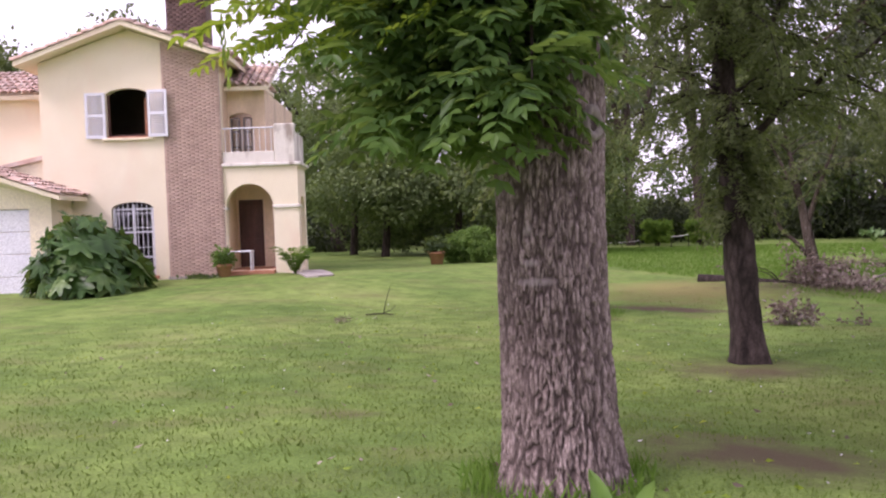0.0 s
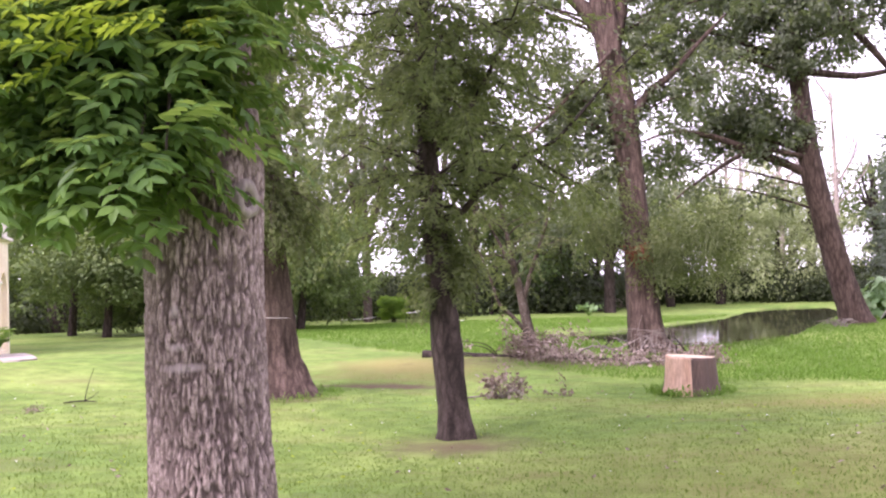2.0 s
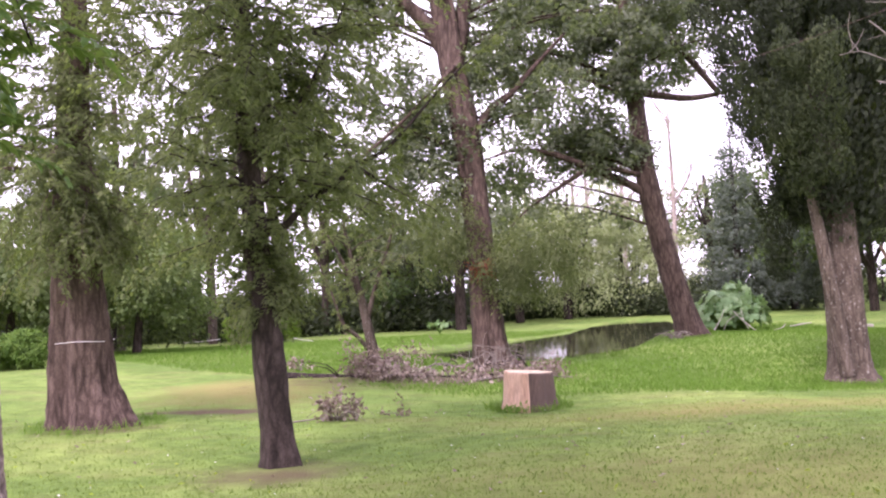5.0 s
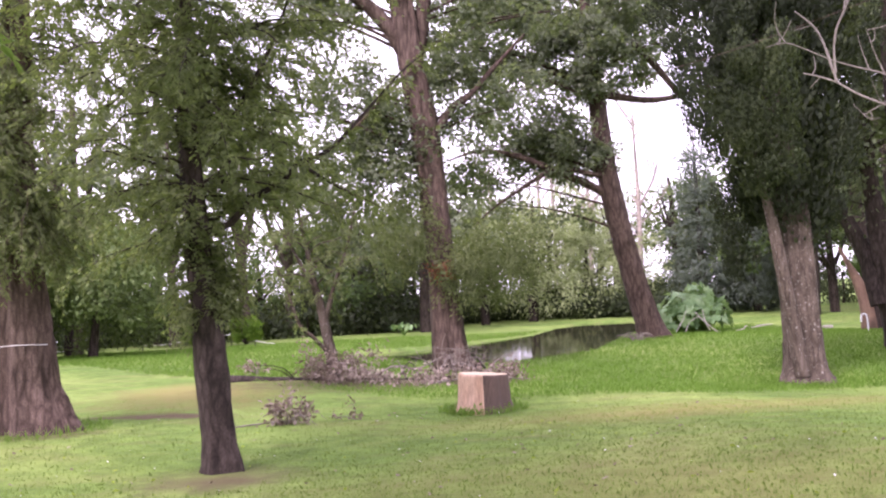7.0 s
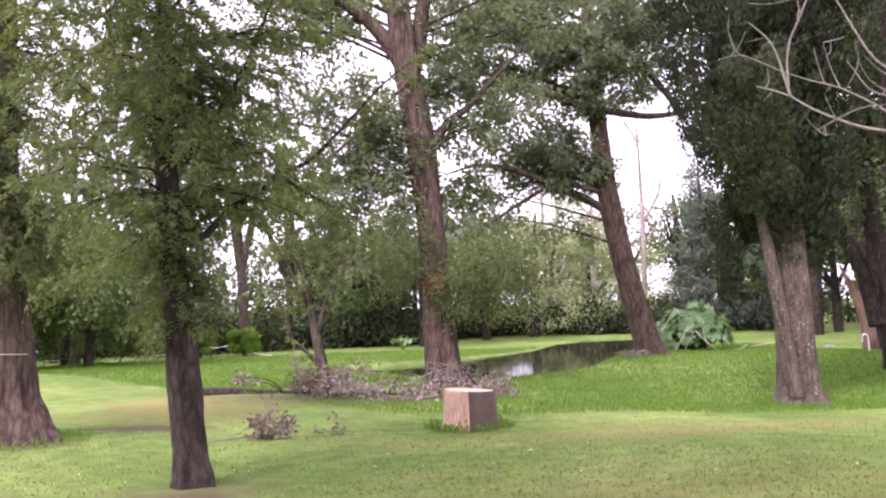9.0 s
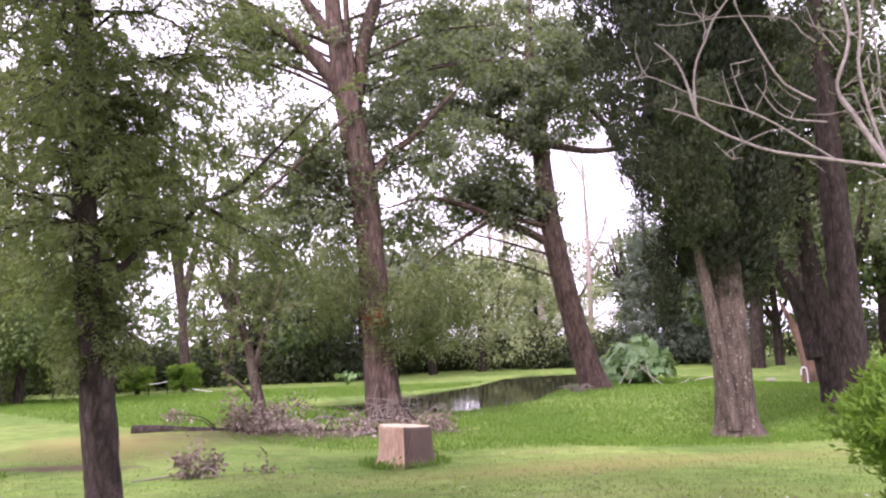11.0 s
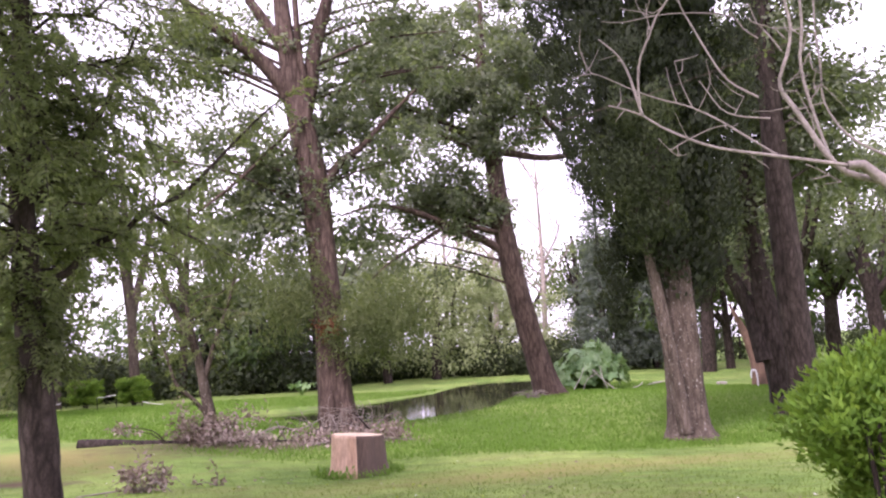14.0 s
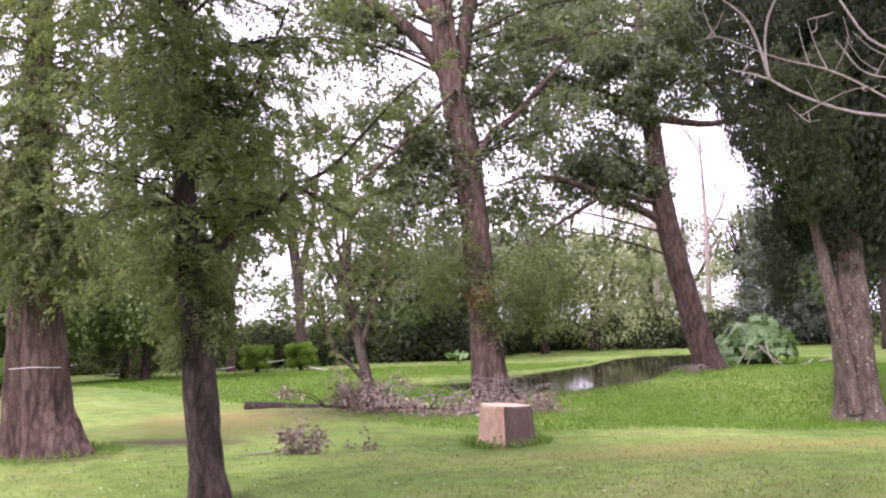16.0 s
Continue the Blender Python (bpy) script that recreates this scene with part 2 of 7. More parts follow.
LEAF_RUST = leaf_mat("rusty_leaf", [(0.0, (0.09, 0.035, 0.02)), (0.5, (0.18, 0.07, 0.035)), (1.0, (0.28, 0.13, 0.06))], 0.7, 0.3, (0.4, 0.15, 0.05))
LEAF_PINK = leaf_mat("pink_blossom", [(0.0, (0.50, 0.38, 0.35)), (0.5, (0.70, 0.58, 0.55)), (1.0, (0.82, 0.75, 0.73))], 0.6, 0.3, (0.8, 0.6, 0.5))
GRASS_BLADE = leaf_mat("mown_grass", [(0.0, (0.106, 0.170, 0.037)), (0.5, (0.147, 0.224, 0.050)), (1.0, (0.220, 0.292, 0.073))], 0.7, 0.35, (0.30, 0.42, 0.06))
GRASS_LONG = leaf_mat("long_grass", [(0.0, (0.080, 0.160, 0.020)), (0.5, (0.106, 0.205, 0.027)), (1.0, (0.142, 0.25, 0.038))], 0.65, 0.35, (0.25, 0.45, 0.05))
STUCCO = surface("cream_stucco", (0.84, 0.75, 0.55), (0.89, 0.81, 0.62), 1.2, 55, 0.9, 0.05, stain=(0.80, 0.67, 0.50), stain_scale=0.9, dist=0.006)
# Darker ochre copy of the cream stucco: shade of sides and recesses painted in.
STUCCO_SHADE = surface("ochre_shade_stucco", (0.72, 0.55, 0.38), (0.79, 0.63, 0.45), 1.2, 55, 0.9, 0.25, stain=(0.50, 0.38, 0.26), stain_scale=0.8, dist=0.006)
LIMEWASH = surface("peeling_limewash", (0.72, 0.68, 0.60), (0.80, 0.77, 0.70), 2.5, 45, 0.9, 0.4, stain=(0.34, 0.29, 0.24), stain_scale=2.4, dist=0.008)
BRICK = surface("brown_brick", (0.42, 0.295, 0.235), (0.54, 0.395, 0.325), 3, 70, 0.9, 0.4, islands=0.09)
MORTAR = surface("mortar", (0.50, 0.385, 0.32), (0.60, 0.475, 0.40), 6, 90, 0.95, 0.4)
TILE = surface("clay_roof_tile", (0.46, 0.30, 0.23), (0.66, 0.50, 0.42), 4, 60, 0.85, 0.4, stain=(0.60, 0.54, 0.48), stain_scale=3.5, islands=0.3)
TERRACOTTA = surface("terracotta", (0.40, 0.17, 0.10), (0.52, 0.25, 0.15), 5, 60, 0.8, 0.3)
WHITE_PAINT = surface("white_paint", (0.72, 0.73, 0.78), (0.80, 0.81, 0.85), 3, 40, 0.5, 0.04, dist=0.002)
DOOR_WOOD = surface("dark_red_wood", (0.055, 0.022, 0.016), (0.11, 0.045, 0.032), 4, 50, 0.6, 0.3, (1, 1, 0.2))
DARK_ROOM = surface("room_shade_plaster", (0.10, 0.085, 0.075), (0.14, 0.12, 0.105), 3, 40, 0.9, 0.1)
CHIMNEY = surface("sooty_brick", (0.10, 0.065, 0.055), (0.17, 0.115, 0.095), 4, 50, 0.95, 0.5, islands=0.25)
SOIL = surface("bare_soil", (0.10, 0.065, 0.048), (0.19, 0.13, 0.098), 6, 60, 0.95, 0.6)
RIBBON = surface("white_tape", (0.75, 0.73, 0.72), (0.82, 0.80, 0.79), 6, 50, 0.6, 0.1)
CONCRETE = surface("concrete", (0.30, 0.27, 0.24), (0.42, 0.385, 0.35), 5, 60, 0.9, 0.3)


def glass_mat():
    m, n, l, p = nodes_of("window_glass")
    p.inputs["Base Color"].default_value = (0.9, 0.93, 0.92, 1)
    p.inputs["Transmission Weight"].default_value, p.inputs["Roughness"].default_value = 1.0, 0.02
    return m


GLASS = glass_mat()


def water_mat():
    m, n, l, p = nodes_of("pond_water")
    t = tex(n, l, "ShaderNodeTexNoise", 1.6, (1, 1, 1), 3)
    b1 = n.new("ShaderNodeBump")
    b1.inputs["Strength"].default_value, b1.inputs["Distance"].default_value = 0.08, 0.02
    l.new(t.outputs[0], b1.inputs["Height"])
    l.new(b1.outputs[0], p.inputs["Normal"])
    r = ramp(n, [(0.3, (0.030, 0.028, 0.016)), (0.7, (0.05, 0.046, 0.026))])
    l.new(t.outputs[0], r.inputs[0])
    l.new(r.outputs[0], p.inputs["Base Color"])
    p.inputs["Roughness"].default_value, p.inputs["IOR"].default_value = 0.06, 1.33
    return m


WATER = water_mat()


def lawn_mat():
    """Mown lawn: yellow-green turf with drier drifts, worn soil patches at fixed places, deeper green past the mown edge."""
    m, n, l, p = nodes_of("lawn_turf")
    big = tex(n, l, "ShaderNodeTexNoise", 0.28, (1, 1, 1), 4)
    midn = tex(n, l, "ShaderNodeTexNoise", 2.6, (1, 1, 1), 6)
    fine = tex(n, l, "ShaderNodeTexNoise", 42, (1, 1, 1), 8)
    r = ramp(n, [(0.34, (0.112, 0.194, 0.044)), (0.5, (0.154, 0.240, 0.057)), (0.66, (0.212, 0.294, 0.082))])
    l.new(big.outputs[0], r.inputs[0])
    r2 = ramp(n, [(0.32, (0.74, 0.75, 0.72)), (0.68, (1.2, 1.18, 1.17))])
    l.new(midn.outputs[0], r2.inputs[0])
    col = mixed(n, l, 1.0, r.outputs[0], r2.outputs[0], "MULTIPLY")
    r3 = ramp(n, [(0.3, (0.66, 0.66, 0.64)), (0.7, (1.28, 1.27, 1.22))])
    l.new(fine.outputs[0], r3.inputs[0])
    col = mixed(n, l, 1.0, col, r3.outputs[0], "MULTIPLY")
    drift = tex(n, l, "ShaderNodeTexNoise", 0.9, (0.6, 1.5, 1), 7)
    rd = ramp(n, [(0.5, (0, 0, 0)), (0.68, (0.38, 0.38, 0.38))])
    l.new(drift.outputs[0], rd.inputs[0])
    col = mixed(n, l, rd.outputs[0], col, (0.20, 0.18, 0.082))
    tc = n.new("ShaderNodeTexCoord")
    sep = n.new("ShaderNodeSeparateXYZ")
    l.new(tc.outputs["Object"], sep.inputs[0])

    def blob(cx, cy, rx, ry, soft, strength, colour, col):
        mp = n.new("ShaderNodeMapping")
        mp.inputs["Location"].default_value = (-cx / rx, -cy / ry, 0)
        mp.inputs["Scale"].default_value = (1 / rx, 1 / ry, 0)
        l.new(tc.outputs["Object"], mp.inputs[0])
        ln = n.new("ShaderNodeVectorMath")
        ln.operation = "LENGTH"
        l.new(mp.outputs[0], ln.inputs[0])
        ad = n.new("ShaderNodeMath")
        ad.operation = "MULTIPLY_ADD"
        l.new(midn.outputs[0], ad.inputs[0])
        ad.inputs[1].default_value = 0.9
        l.new(ln.outputs["Value"], ad.inputs[2])
        rr = n.new("ShaderNodeMapRange")
        rr.inputs[1].default_value, rr.inputs[2].default_value = 1.45, 1.45 - soft
        rr.inputs[3].default_value, rr.inputs[4].default_value = 0, strength
        l.new(ad.outputs[0], rr.inputs[0])
        return mixed(n, l, rr.outputs[0], col, colour)

    dry = (0.24, 0.20, 0.075)
    soil = (0.13, 0.088, 0.062)
    col = blob(7.5, 3.2, 6.5, 1.6, 0.9, 0.6, dry, col)
    col = blob(4.5, -3.5, 5.5, 4.0, 0.9, 0.4, dry, col)
    col = blob(-1.2, 8.8, 2.6, 2.9, 0.8, 0.8, (0.30, 0.26, 0.095), col)
    col = blob(-1.5, 5.9, 1.5, 0.42, 0.5, 0.9, soil, col)
    col = blob(0.0, -0.3, 1.3, 1.1, 0.9, 0.75, soil, col)
    col = blob(0.1, -5.6, 1.2, 0.9, 0.7, 0.85, soil, col)
    col = blob(-3.5, -4.85, 0.35, 0.3, 0.7, 0.5, soil, col)
    col = blob(-3.1, 3.9, 1.3, 0.6, 0.7, 0.6, soil, col)
    col = blob(3.0, 9.6, 4.6, 1.6, 0.7, 0.8, (0.10, 0.088, 0.05), col)
    l.new(col, p.inputs["Base Color"])
    p.inputs["Roughness"].default_value = 0.95
    p.inputs["Specular IOR Level"].default_value = 0.15
    b1 = n.new("ShaderNodeBump")
    b1.inputs["Strength"].default_value, b1.inputs["Distance"].default_value = 0.9, 0.03
    l.new(fine.outputs[0], b1.inputs["Height"])
    l.new(b1.outputs[0], p.inputs["Normal"])
    return m


LAWN = lawn_mat()


# ---- builders ----
def part(name, bm, material, parent=None, label="", smooth=False):
    me = bpy.data.meshes.new(name)
    bm.to_mesh(me)
    bm.free()
    me.materials.append(material)
    if smooth:
        me.polygons.foreach_set("use_smooth", [True] * len(me.polygons))
    ob = new(name, me)
    if parent:
        ob.parent = parent
    return tagged(ob, label)


def grid_mesh(name, v, f, material, parent=None, label="", smooth=False, normals=None):
    """A mesh from arrays: v (n, 3), f (m, 3 or 4); normals (n, 3) round off the shading of leaf masses."""
    me = bpy.data.meshes.new(name)
    v, f = np.asarray(v, np.float32), np.asarray(f, np.int32)
    me.vertices.add(len(v))
    me.vertices.foreach_set("co", v.ravel())
    me.loops.add(f.size)
    me.loops.foreach_set("vertex_index", f.ravel())
    me.polygons.add(len(f))
    me.polygons.foreach_set("loop_start", np.arange(0, f.size, f.shape[1], dtype=np.int32))
    me.materials.append(material)
    me.update(calc_edges=True)
    if smooth or normals is not None:
        me.polygons.foreach_set("use_smooth", np.ones(len(f), bool))
    if normals is not None:
        at = me.attributes.new("custom_normal", "FLOAT_VECTOR", "POINT")
        at.data.foreach_set("vector", np.asarray(normals, np.float32).ravel())
    ob = new(name, me)
    if parent:
        ob.parent = parent
    return tagged(ob, label)


def empty(name, at, label, category, group="", kind=""):
    ob = new(name)
    ob.location = at
    return tagged(ob, label, category, group, kind)


def add_box(bm, x0, x1, y0, y1, z0, z1, bevel=0.0):
    r = bmesh.ops.create_cube(bm, size=1)
    for w in r["verts"]:
        w.co = Vector(((x0 + x1) / 2 + w.co.x * (x1 - x0), (y0 + y1) / 2 + w.co.y * (y1 - y0), (z0 + z1) / 2 + w.co.z * (z1 - z0)))
    if bevel:
        es = list({e for w in r["verts"] for e in w.link_edges})
        bmesh.ops.bevel(bm, geom=es, offset=bevel, segments=1, affect="EDGES")


def box_part(name, x0, x1, y0, y1, z0, z1, material, parent, label="", bevel=0.01):
    bm = bmesh.new()
    add_box(bm, x0, x1, y0, y1, z0, z1, bevel)
    return part(name, bm, material, parent, label)


def spline(pts, step):
    """Catmull-Rom through rows of (x, y, z, r)."""
    p = np.array(pts, float)
    p = np.vstack([2 * p[0] - p[1], p, 2 * p[-1] - p[-2]])
    out = []
    for i in range(1, len(p) - 2):
        k = max(2, int(np.linalg.norm(p[i + 1, :3] - p[i, :3]) / step))
        t = np.linspace(0, 1, k, endpoint=False)[:, None]
        a, b, c, d = p[i - 1], p[i], p[i + 1], p[i + 2]
        out.append(0.5 * (2 * b + (c - a) * t + (2 * a - 5 * b + 4 * c - d) * t ** 2 + (3 * b - a - 3 * c + d) * t ** 3))
    out.append(p[-2:-1])
    return np.vstack(out)


def tube_arrays(pts, step=0.25, segs=10, lobes=0.0, seed=0, wobble=0.0):
    """A tapered tube along rows of (x, y, z, r), open ends closed by its taper."""
    q = spline(pts, step)
    n = len(q)
    rng = np.random.default_rng(seed)
    tan = np.gradient(q[:, :3], axis=0)
    tan /= np.linalg.norm(tan, axis=1)[:, None] + 1e-9
    ref = np.array([0.31, 0.95, 0.02]) if abs(tan[0, 2]) > 0.5 else np.array([0, 0, 1.0])
    a = np.cross(tan, ref)
    a /= np.linalg.norm(a, axis=1)[:, None] + 1e-9
    b = np.cross(tan, a)
    th = np.linspace(0, 2 * np.pi, segs, endpoint=False)
    rad = q[:, 3][:, None] * np.ones(segs)
    if lobes:
        ph = rng.uniform(0, 6.28, 4)
        shape = np.sin(3 * th + ph[0]) + 0.7 * np.sin(5 * th + ph[1]) + 0.5 * np.sin(8 * th + ph[2])
        rad = rad * (1 + lobes * shape[None, :] * 0.4)
    if wobble:
        rad = rad * (1 + wobble * rng.normal(0, 1, rad.shape))
    v = q[:, None, :3] + rad[:, :, None] * (np.cos(th)[None, :, None] * a[:, None] + np.sin(th)[None, :, None] * b[:, None])
    v = v.reshape(-1, 3)
    i = np.arange(n - 1)[:, None] * segs
    j = np.arange(segs)[None, :]
    f = np.stack([i + j, i + (j + 1) % segs, i + segs + (j + 1) % segs, i + segs + j], -1).reshape(-1, 4)
    return v, f, q


def joined(chunks):
    vs, fs, k = [], [], 0
    for v, f in chunks:
        vs.append(v)
        fs.append(f + k)
        k += len(v)
    return np.vstack(vs), np.vstack(fs)


def limb(name, pts, material, parent, segs=8, step=0.25, lobes=0.0, seed=0, label="", wobble=0.0):
    v, f, _ = tube_arrays(pts, step, segs, lobes, seed, wobble)
    return grid_mesh(name, v, f, material, parent, label, True)


def unit(a):
    return a / (np.linalg.norm(a, axis=-1, keepdims=True) + 1e-9)


def blades(c, d, length, width, rng, curl=0.0):
    """One folded four-corner leaf at each place c, along d."""
    n = len(c)
    d = unit(d)
    s = unit(np.cross(d, unit(rng.normal(0, 1, (n, 3)))))
    nn = np.cross(s, d)
    length = np.broadcast_to(np.asarray(length, float), (n,))[:, None]
    width = np.broadcast_to(np.asarray(width, float), (n,))[:, None]
    m = c + d * length * 0.45
    v = np.stack([c, m + s * width / 2 + nn * length * 0.06, c + d * length - nn * length * curl, m - s * width / 2 + nn * length * 0.06], 1)
    f = np.arange(n * 4).reshape(n, 4)
    return v.reshape(-1, 3), f


def leafy(name, pos, d, nrm, length, width, material, parent, rng, label="", curl=0.05, own=0.45):
    """Leaves at pos along d, turned to face their mass's outside and shaded mostly by it."""
    v, f = blades(pos, d, length, width, rng, curl)
    q = v.reshape(-1, 4, 3)
    face = unit(np.cross(q[:, 2] - q[:, 0], q[:, 3] - q[:, 1]))
    nrm = unit(nrm)
    back = (face * nrm).sum(1) < 0
    f[back] = f[back][:, ::-1]
    face[back] *= -1
    return grid_mesh(name, v, f, material, parent, label, normals=np.repeat(unit(nrm * (1 - own) + face * own), 4, 0))


def in_blobs(blobs, count, rng, shell=0.45):
    """Places inside ellipsoids (x, y, z, rx, ry, rz), denser towards their skins."""
    w = np.array([b[3] * b[4] * b[5] for b in blobs]) ** 0.75
    pick = rng.choice(len(blobs), count, p=w / w.sum())
    b = np.array(blobs)[pick]
    u = unit(rng.normal(0, 1, (count, 3)))
    r = rng.uniform(shell, 1.0, count) ** 0.6
    lump = 1 + 0.16 * np.sin(u[:, 0] * 5 + b[:, 0]) * np.cos(u[:, 2] * 6 + b[:, 1])
    return b[:, :3] + u * b[:, 3:] * (r * lump)[:, None], u


def crown(name, blobs, clusters, leaves, spread, length, width, material, parent, seed, droop=0.3, out=0.5, floor_z=None, curl=0.05, label="", flat=0.7, spray=0.0, gaps=0.9, shell=0.3, axis=None, per=12, rise=0.3, low=1.5, scatter=1.0):
    """A crown of leaf clusters, or of hanging sprays, with open gaps between the drifts."""
    rng = np.random.default_rng(seed)
    lines = []
    if axis is not None:
        ax = np.array(axis, float)
        e, u0 = in_blobs(blobs, int(clusters / per * 1.3) + 1, rng, 0.7)
        size = max(0.6, max(b[3] for b in blobs))
        dens = np.array([noise.noise(Vector(p) * (1.1 / size ** 0.5) + Vector((seed * 1.7, 0, 0))) for p in e]) * gaps + rng.normal(0, 0.2, len(e))
        pick = np.argsort(-dens)[: int(clusters / per) + 1]
        cs, us = [], []
        for p, q in zip(e[pick], u0[pick]):
            reach = math.hypot(p[0] - np.interp(p[2], ax[:, 2], ax[:, 0]), p[1] - np.interp(p[2], ax[:, 2], ax[:, 1]))
            zs = min(ax[-1, 2], max(p[2] - rise * reach, min(p[2], ax[0, 2] + low)))
            s = np.array([np.interp(zs, ax[:, 2], ax[:, 0]), np.interp(zs, ax[:, 2], ax[:, 1]), zs])
            ln = np.linalg.norm(p - s)
            kink = rng.normal(0, 0.07 * ln, 3)
            tt = rng.uniform(0.22, 1.0, per) ** 0.8
            path = s + (p - s) * tt[:, None] + (np.array([0, 0, 0.22 * ln]) + kink) * (tt * (1 - tt))[:, None]
            cs.append(path + rng.normal(0, 1, (per, 3)) * np.array([1, 1, 0.55 if scatter == 1.0 else 0.8]) * scatter * (0.10 + 0.07 * ln * (1.1 - tt))[:, None])
            us.append(np.repeat(unit(p - s)[None], per, 0))
            m = s + (p - s) * 0.5 + (np.array([0, 0, 0.22 * ln]) + kink) * 0.25
            rr = min(0.055, 0.010 + 0.010 * ln)
            lines.append([(*s, rr), (*m, rr * 0.65), (*p, rr * 0.2)])
        c, u = np.vstack(cs)[:clusters], np.vstack(us)[:clusters]
        clusters = len(c)
    else:
        c, u = in_blobs(blobs, int(clusters * 1.55), rng, shell)
        size = max(0.6, max(b[3] for b in blobs))
        dens = np.array([noise.noise(Vector(p) * (1.5 / size ** 0.5) + Vector((seed * 1.7, 0, 0))) for p in c]) * gaps + rng.normal(0, 0.13, len(c))
        keep = np.argsort(-dens)[:clusters]
        c, u = c[keep], u[keep]
    k = rng.poisson(leaves, clusters) + 3
    idx = np.repeat(np.arange(clusters), k)
    sp = spread * rng.uniform(0.6, 1.4, clusters)
    off = rng.normal(0, 1, (len(idx), 3)) * np.array([1, 1, flat]) * sp[idx][:, None]
    way = unit(rng.normal(0, 0.5, (clusters, 3)) + u * 0.8 - np.array([0, 0, droop * 1.6]))
    if spray:
        t = rng.uniform(-0.5, 1, len(idx))
        bend = np.array([0, 0, -1.0]) * (droop * 0.6 * spray * np.maximum(t, 0) ** 2)[:, None]
        pos = c[idx] + way[idx] * (t * spray)[:, None] + bend + off * (1.15 - 0.6 * np.maximum(t, 0))[:, None]
        d = way[idx] * 1.1 + rng.normal(0, 0.75, pos.shape) + unit(off) * 0.5 - np.array([0, 0, droop * 1.2])
    else:
        pos = c[idx] + off
        d = rng.normal(0, 1, pos.shape) + out * u[idx] * 1.5 + unit(off) * 0.8 - np.array([0, 0, droop * 2.2])
    nrm = off / sp[idx][:, None] * 0.55 + u[idx] * 0.6 + np.array([0, 0, 0.35])
    if floor_z is not None:
        ok = pos[:, 2] > floor_z
        pos, d, nrm = pos[ok], d[ok], nrm[ok]
    sz = rng.uniform(0.65, 1.35, len(pos))
    ob = leafy(name, pos, d, nrm, length * sz, width * sz, material, parent, rng, label, curl)
    if lines:
        return ob, lines
    return ob, c


def feather_crown(parent, axis, tiers, leafmat, bark, seed, leaf=(0.06, 0.021), per=60, side=(0.3, 0.6), gap=0.13, hosts=(), name="crown"):
    """Long boughs that leave the trunk and droop, with hanging side sprays of tiny leaves.
    tiers: rows of (z0, z1, count, shortest, longest, rise, droop, first angle, last angle) in degrees."""
    rng = np.random.default_rng(seed)
    ax = np.array([r[:3] for r in axis], float)
    boughs = []
    for z0, z1, count, l0, l1, rise, droop, a0, a1 in tiers:
        for k in range(count):
            a = radians(a0 + (a1 - a0) * (((k + rng.uniform(0, 1)) * 0.618034) % 1))
            zs, ln = rng.uniform(z0, z1), rng.uniform(l0, l1)
            s = np.array([np.interp(zs, ax[:, 2], ax[:, 0]), np.interp(zs, ax[:, 2], ax[:, 1]), zs])
            t = np.linspace(0, 1, 7)[:, None]
            out = np.array([math.cos(a), math.sin(a), 0])
            bend = np.array([-math.sin(a), math.cos(a), 0]) * rng.normal(0, 0.14)
            q = s + out * ln * t + bend * ln * t * t + np.array([0, 0, 1.0]) * (rise * rng.uniform(0.6, 1.4) * ln * t - droop * rng.uniform(0.6, 1.4) * ln * t * t)
            q[1:-1] += rng.normal(0, 0.025 * ln, (5, 3))
            r0 = 0.006 + 0.009 * ln
            rows = [(*p, r0 * (1 - 0.85 * w)) for p, w in zip(q, t[:, 0])]
            limb("branch", rows, bark, parent, 5, 0.2)
            boughs.append(spline(rows, 0.06)[:, :3])
    boughs += [spline(h, 0.06)[:, :3] for h in hosts]
    P, D, N, tubes = [], [], [], []
    up = np.array([0, 0, 1.0])
    for q in boughs:
        n = len(q)
        total = 0.06 * n
        m = max(3, int(total * 0.86 / gap))
        for j in range(m + 1):
            t = 0.16 + 0.84 * j / m
            i = min(n - 1, int(t * (n - 1)))
            fwd = unit(q[min(n - 1, i + 2)] - q[max(0, i - 2)])
            sd = unit(np.cross(fwd, up) + rng.normal(0, 0.25, 3)) * (1 if j % 2 else -1)
            d = unit(fwd * rng.uniform(0.4, 0.9) + (sd * rng.uniform(0.5, 1.0) if j < m else 0) + up * rng.normal(-0.12, 0.3))
            ln = rng.uniform(*side) * (1.15 - 0.45 * t)
            k = rng.poisson(per * ln / side[1]) + 4
            w = rng.uniform(0.0, 1, k)[:, None]
            sag = rng.uniform(0.25, 0.75)
            line = q[i] + d * ln * w - up * sag * ln * w * w
            tubes.append(tube_arrays([(*q[i], 0.005), (*(q[i] + d * ln * 0.5 - up * sag * ln * 0.25), 0.0035), (*(q[i] + d * ln - up * sag * ln), 0.0015)], 0.4, 3)[:2])
            tang = unit(d - up * 2 * sag * w)
            lat = unit(np.cross(tang, up) + 1e-3) * rng.choice([-1, 1], k)[:, None]
            off = rng.normal(0, 0.032, (k, 3))
            P.append(line + off)
            D.append(tang * 0.8 + lat * 0.7 + rng.normal(0, 0.35, (k, 3)) - up * 0.15)
            axp = np.array([np.interp(q[i][2], ax[:, 2], ax[:, 0]), np.interp(q[i][2], ax[:, 2], ax[:, 1]), q[i][2] - 0.2])
            N.append(unit(line - axp) * 0.55 + off / 0.032 * 0.25 + up * 0.5 + d * w * 0.3)
    P, D, N = np.vstack(P), np.vstack(D), np.vstack(N)
    sz = rng.uniform(0.6, 1.35, len(P))
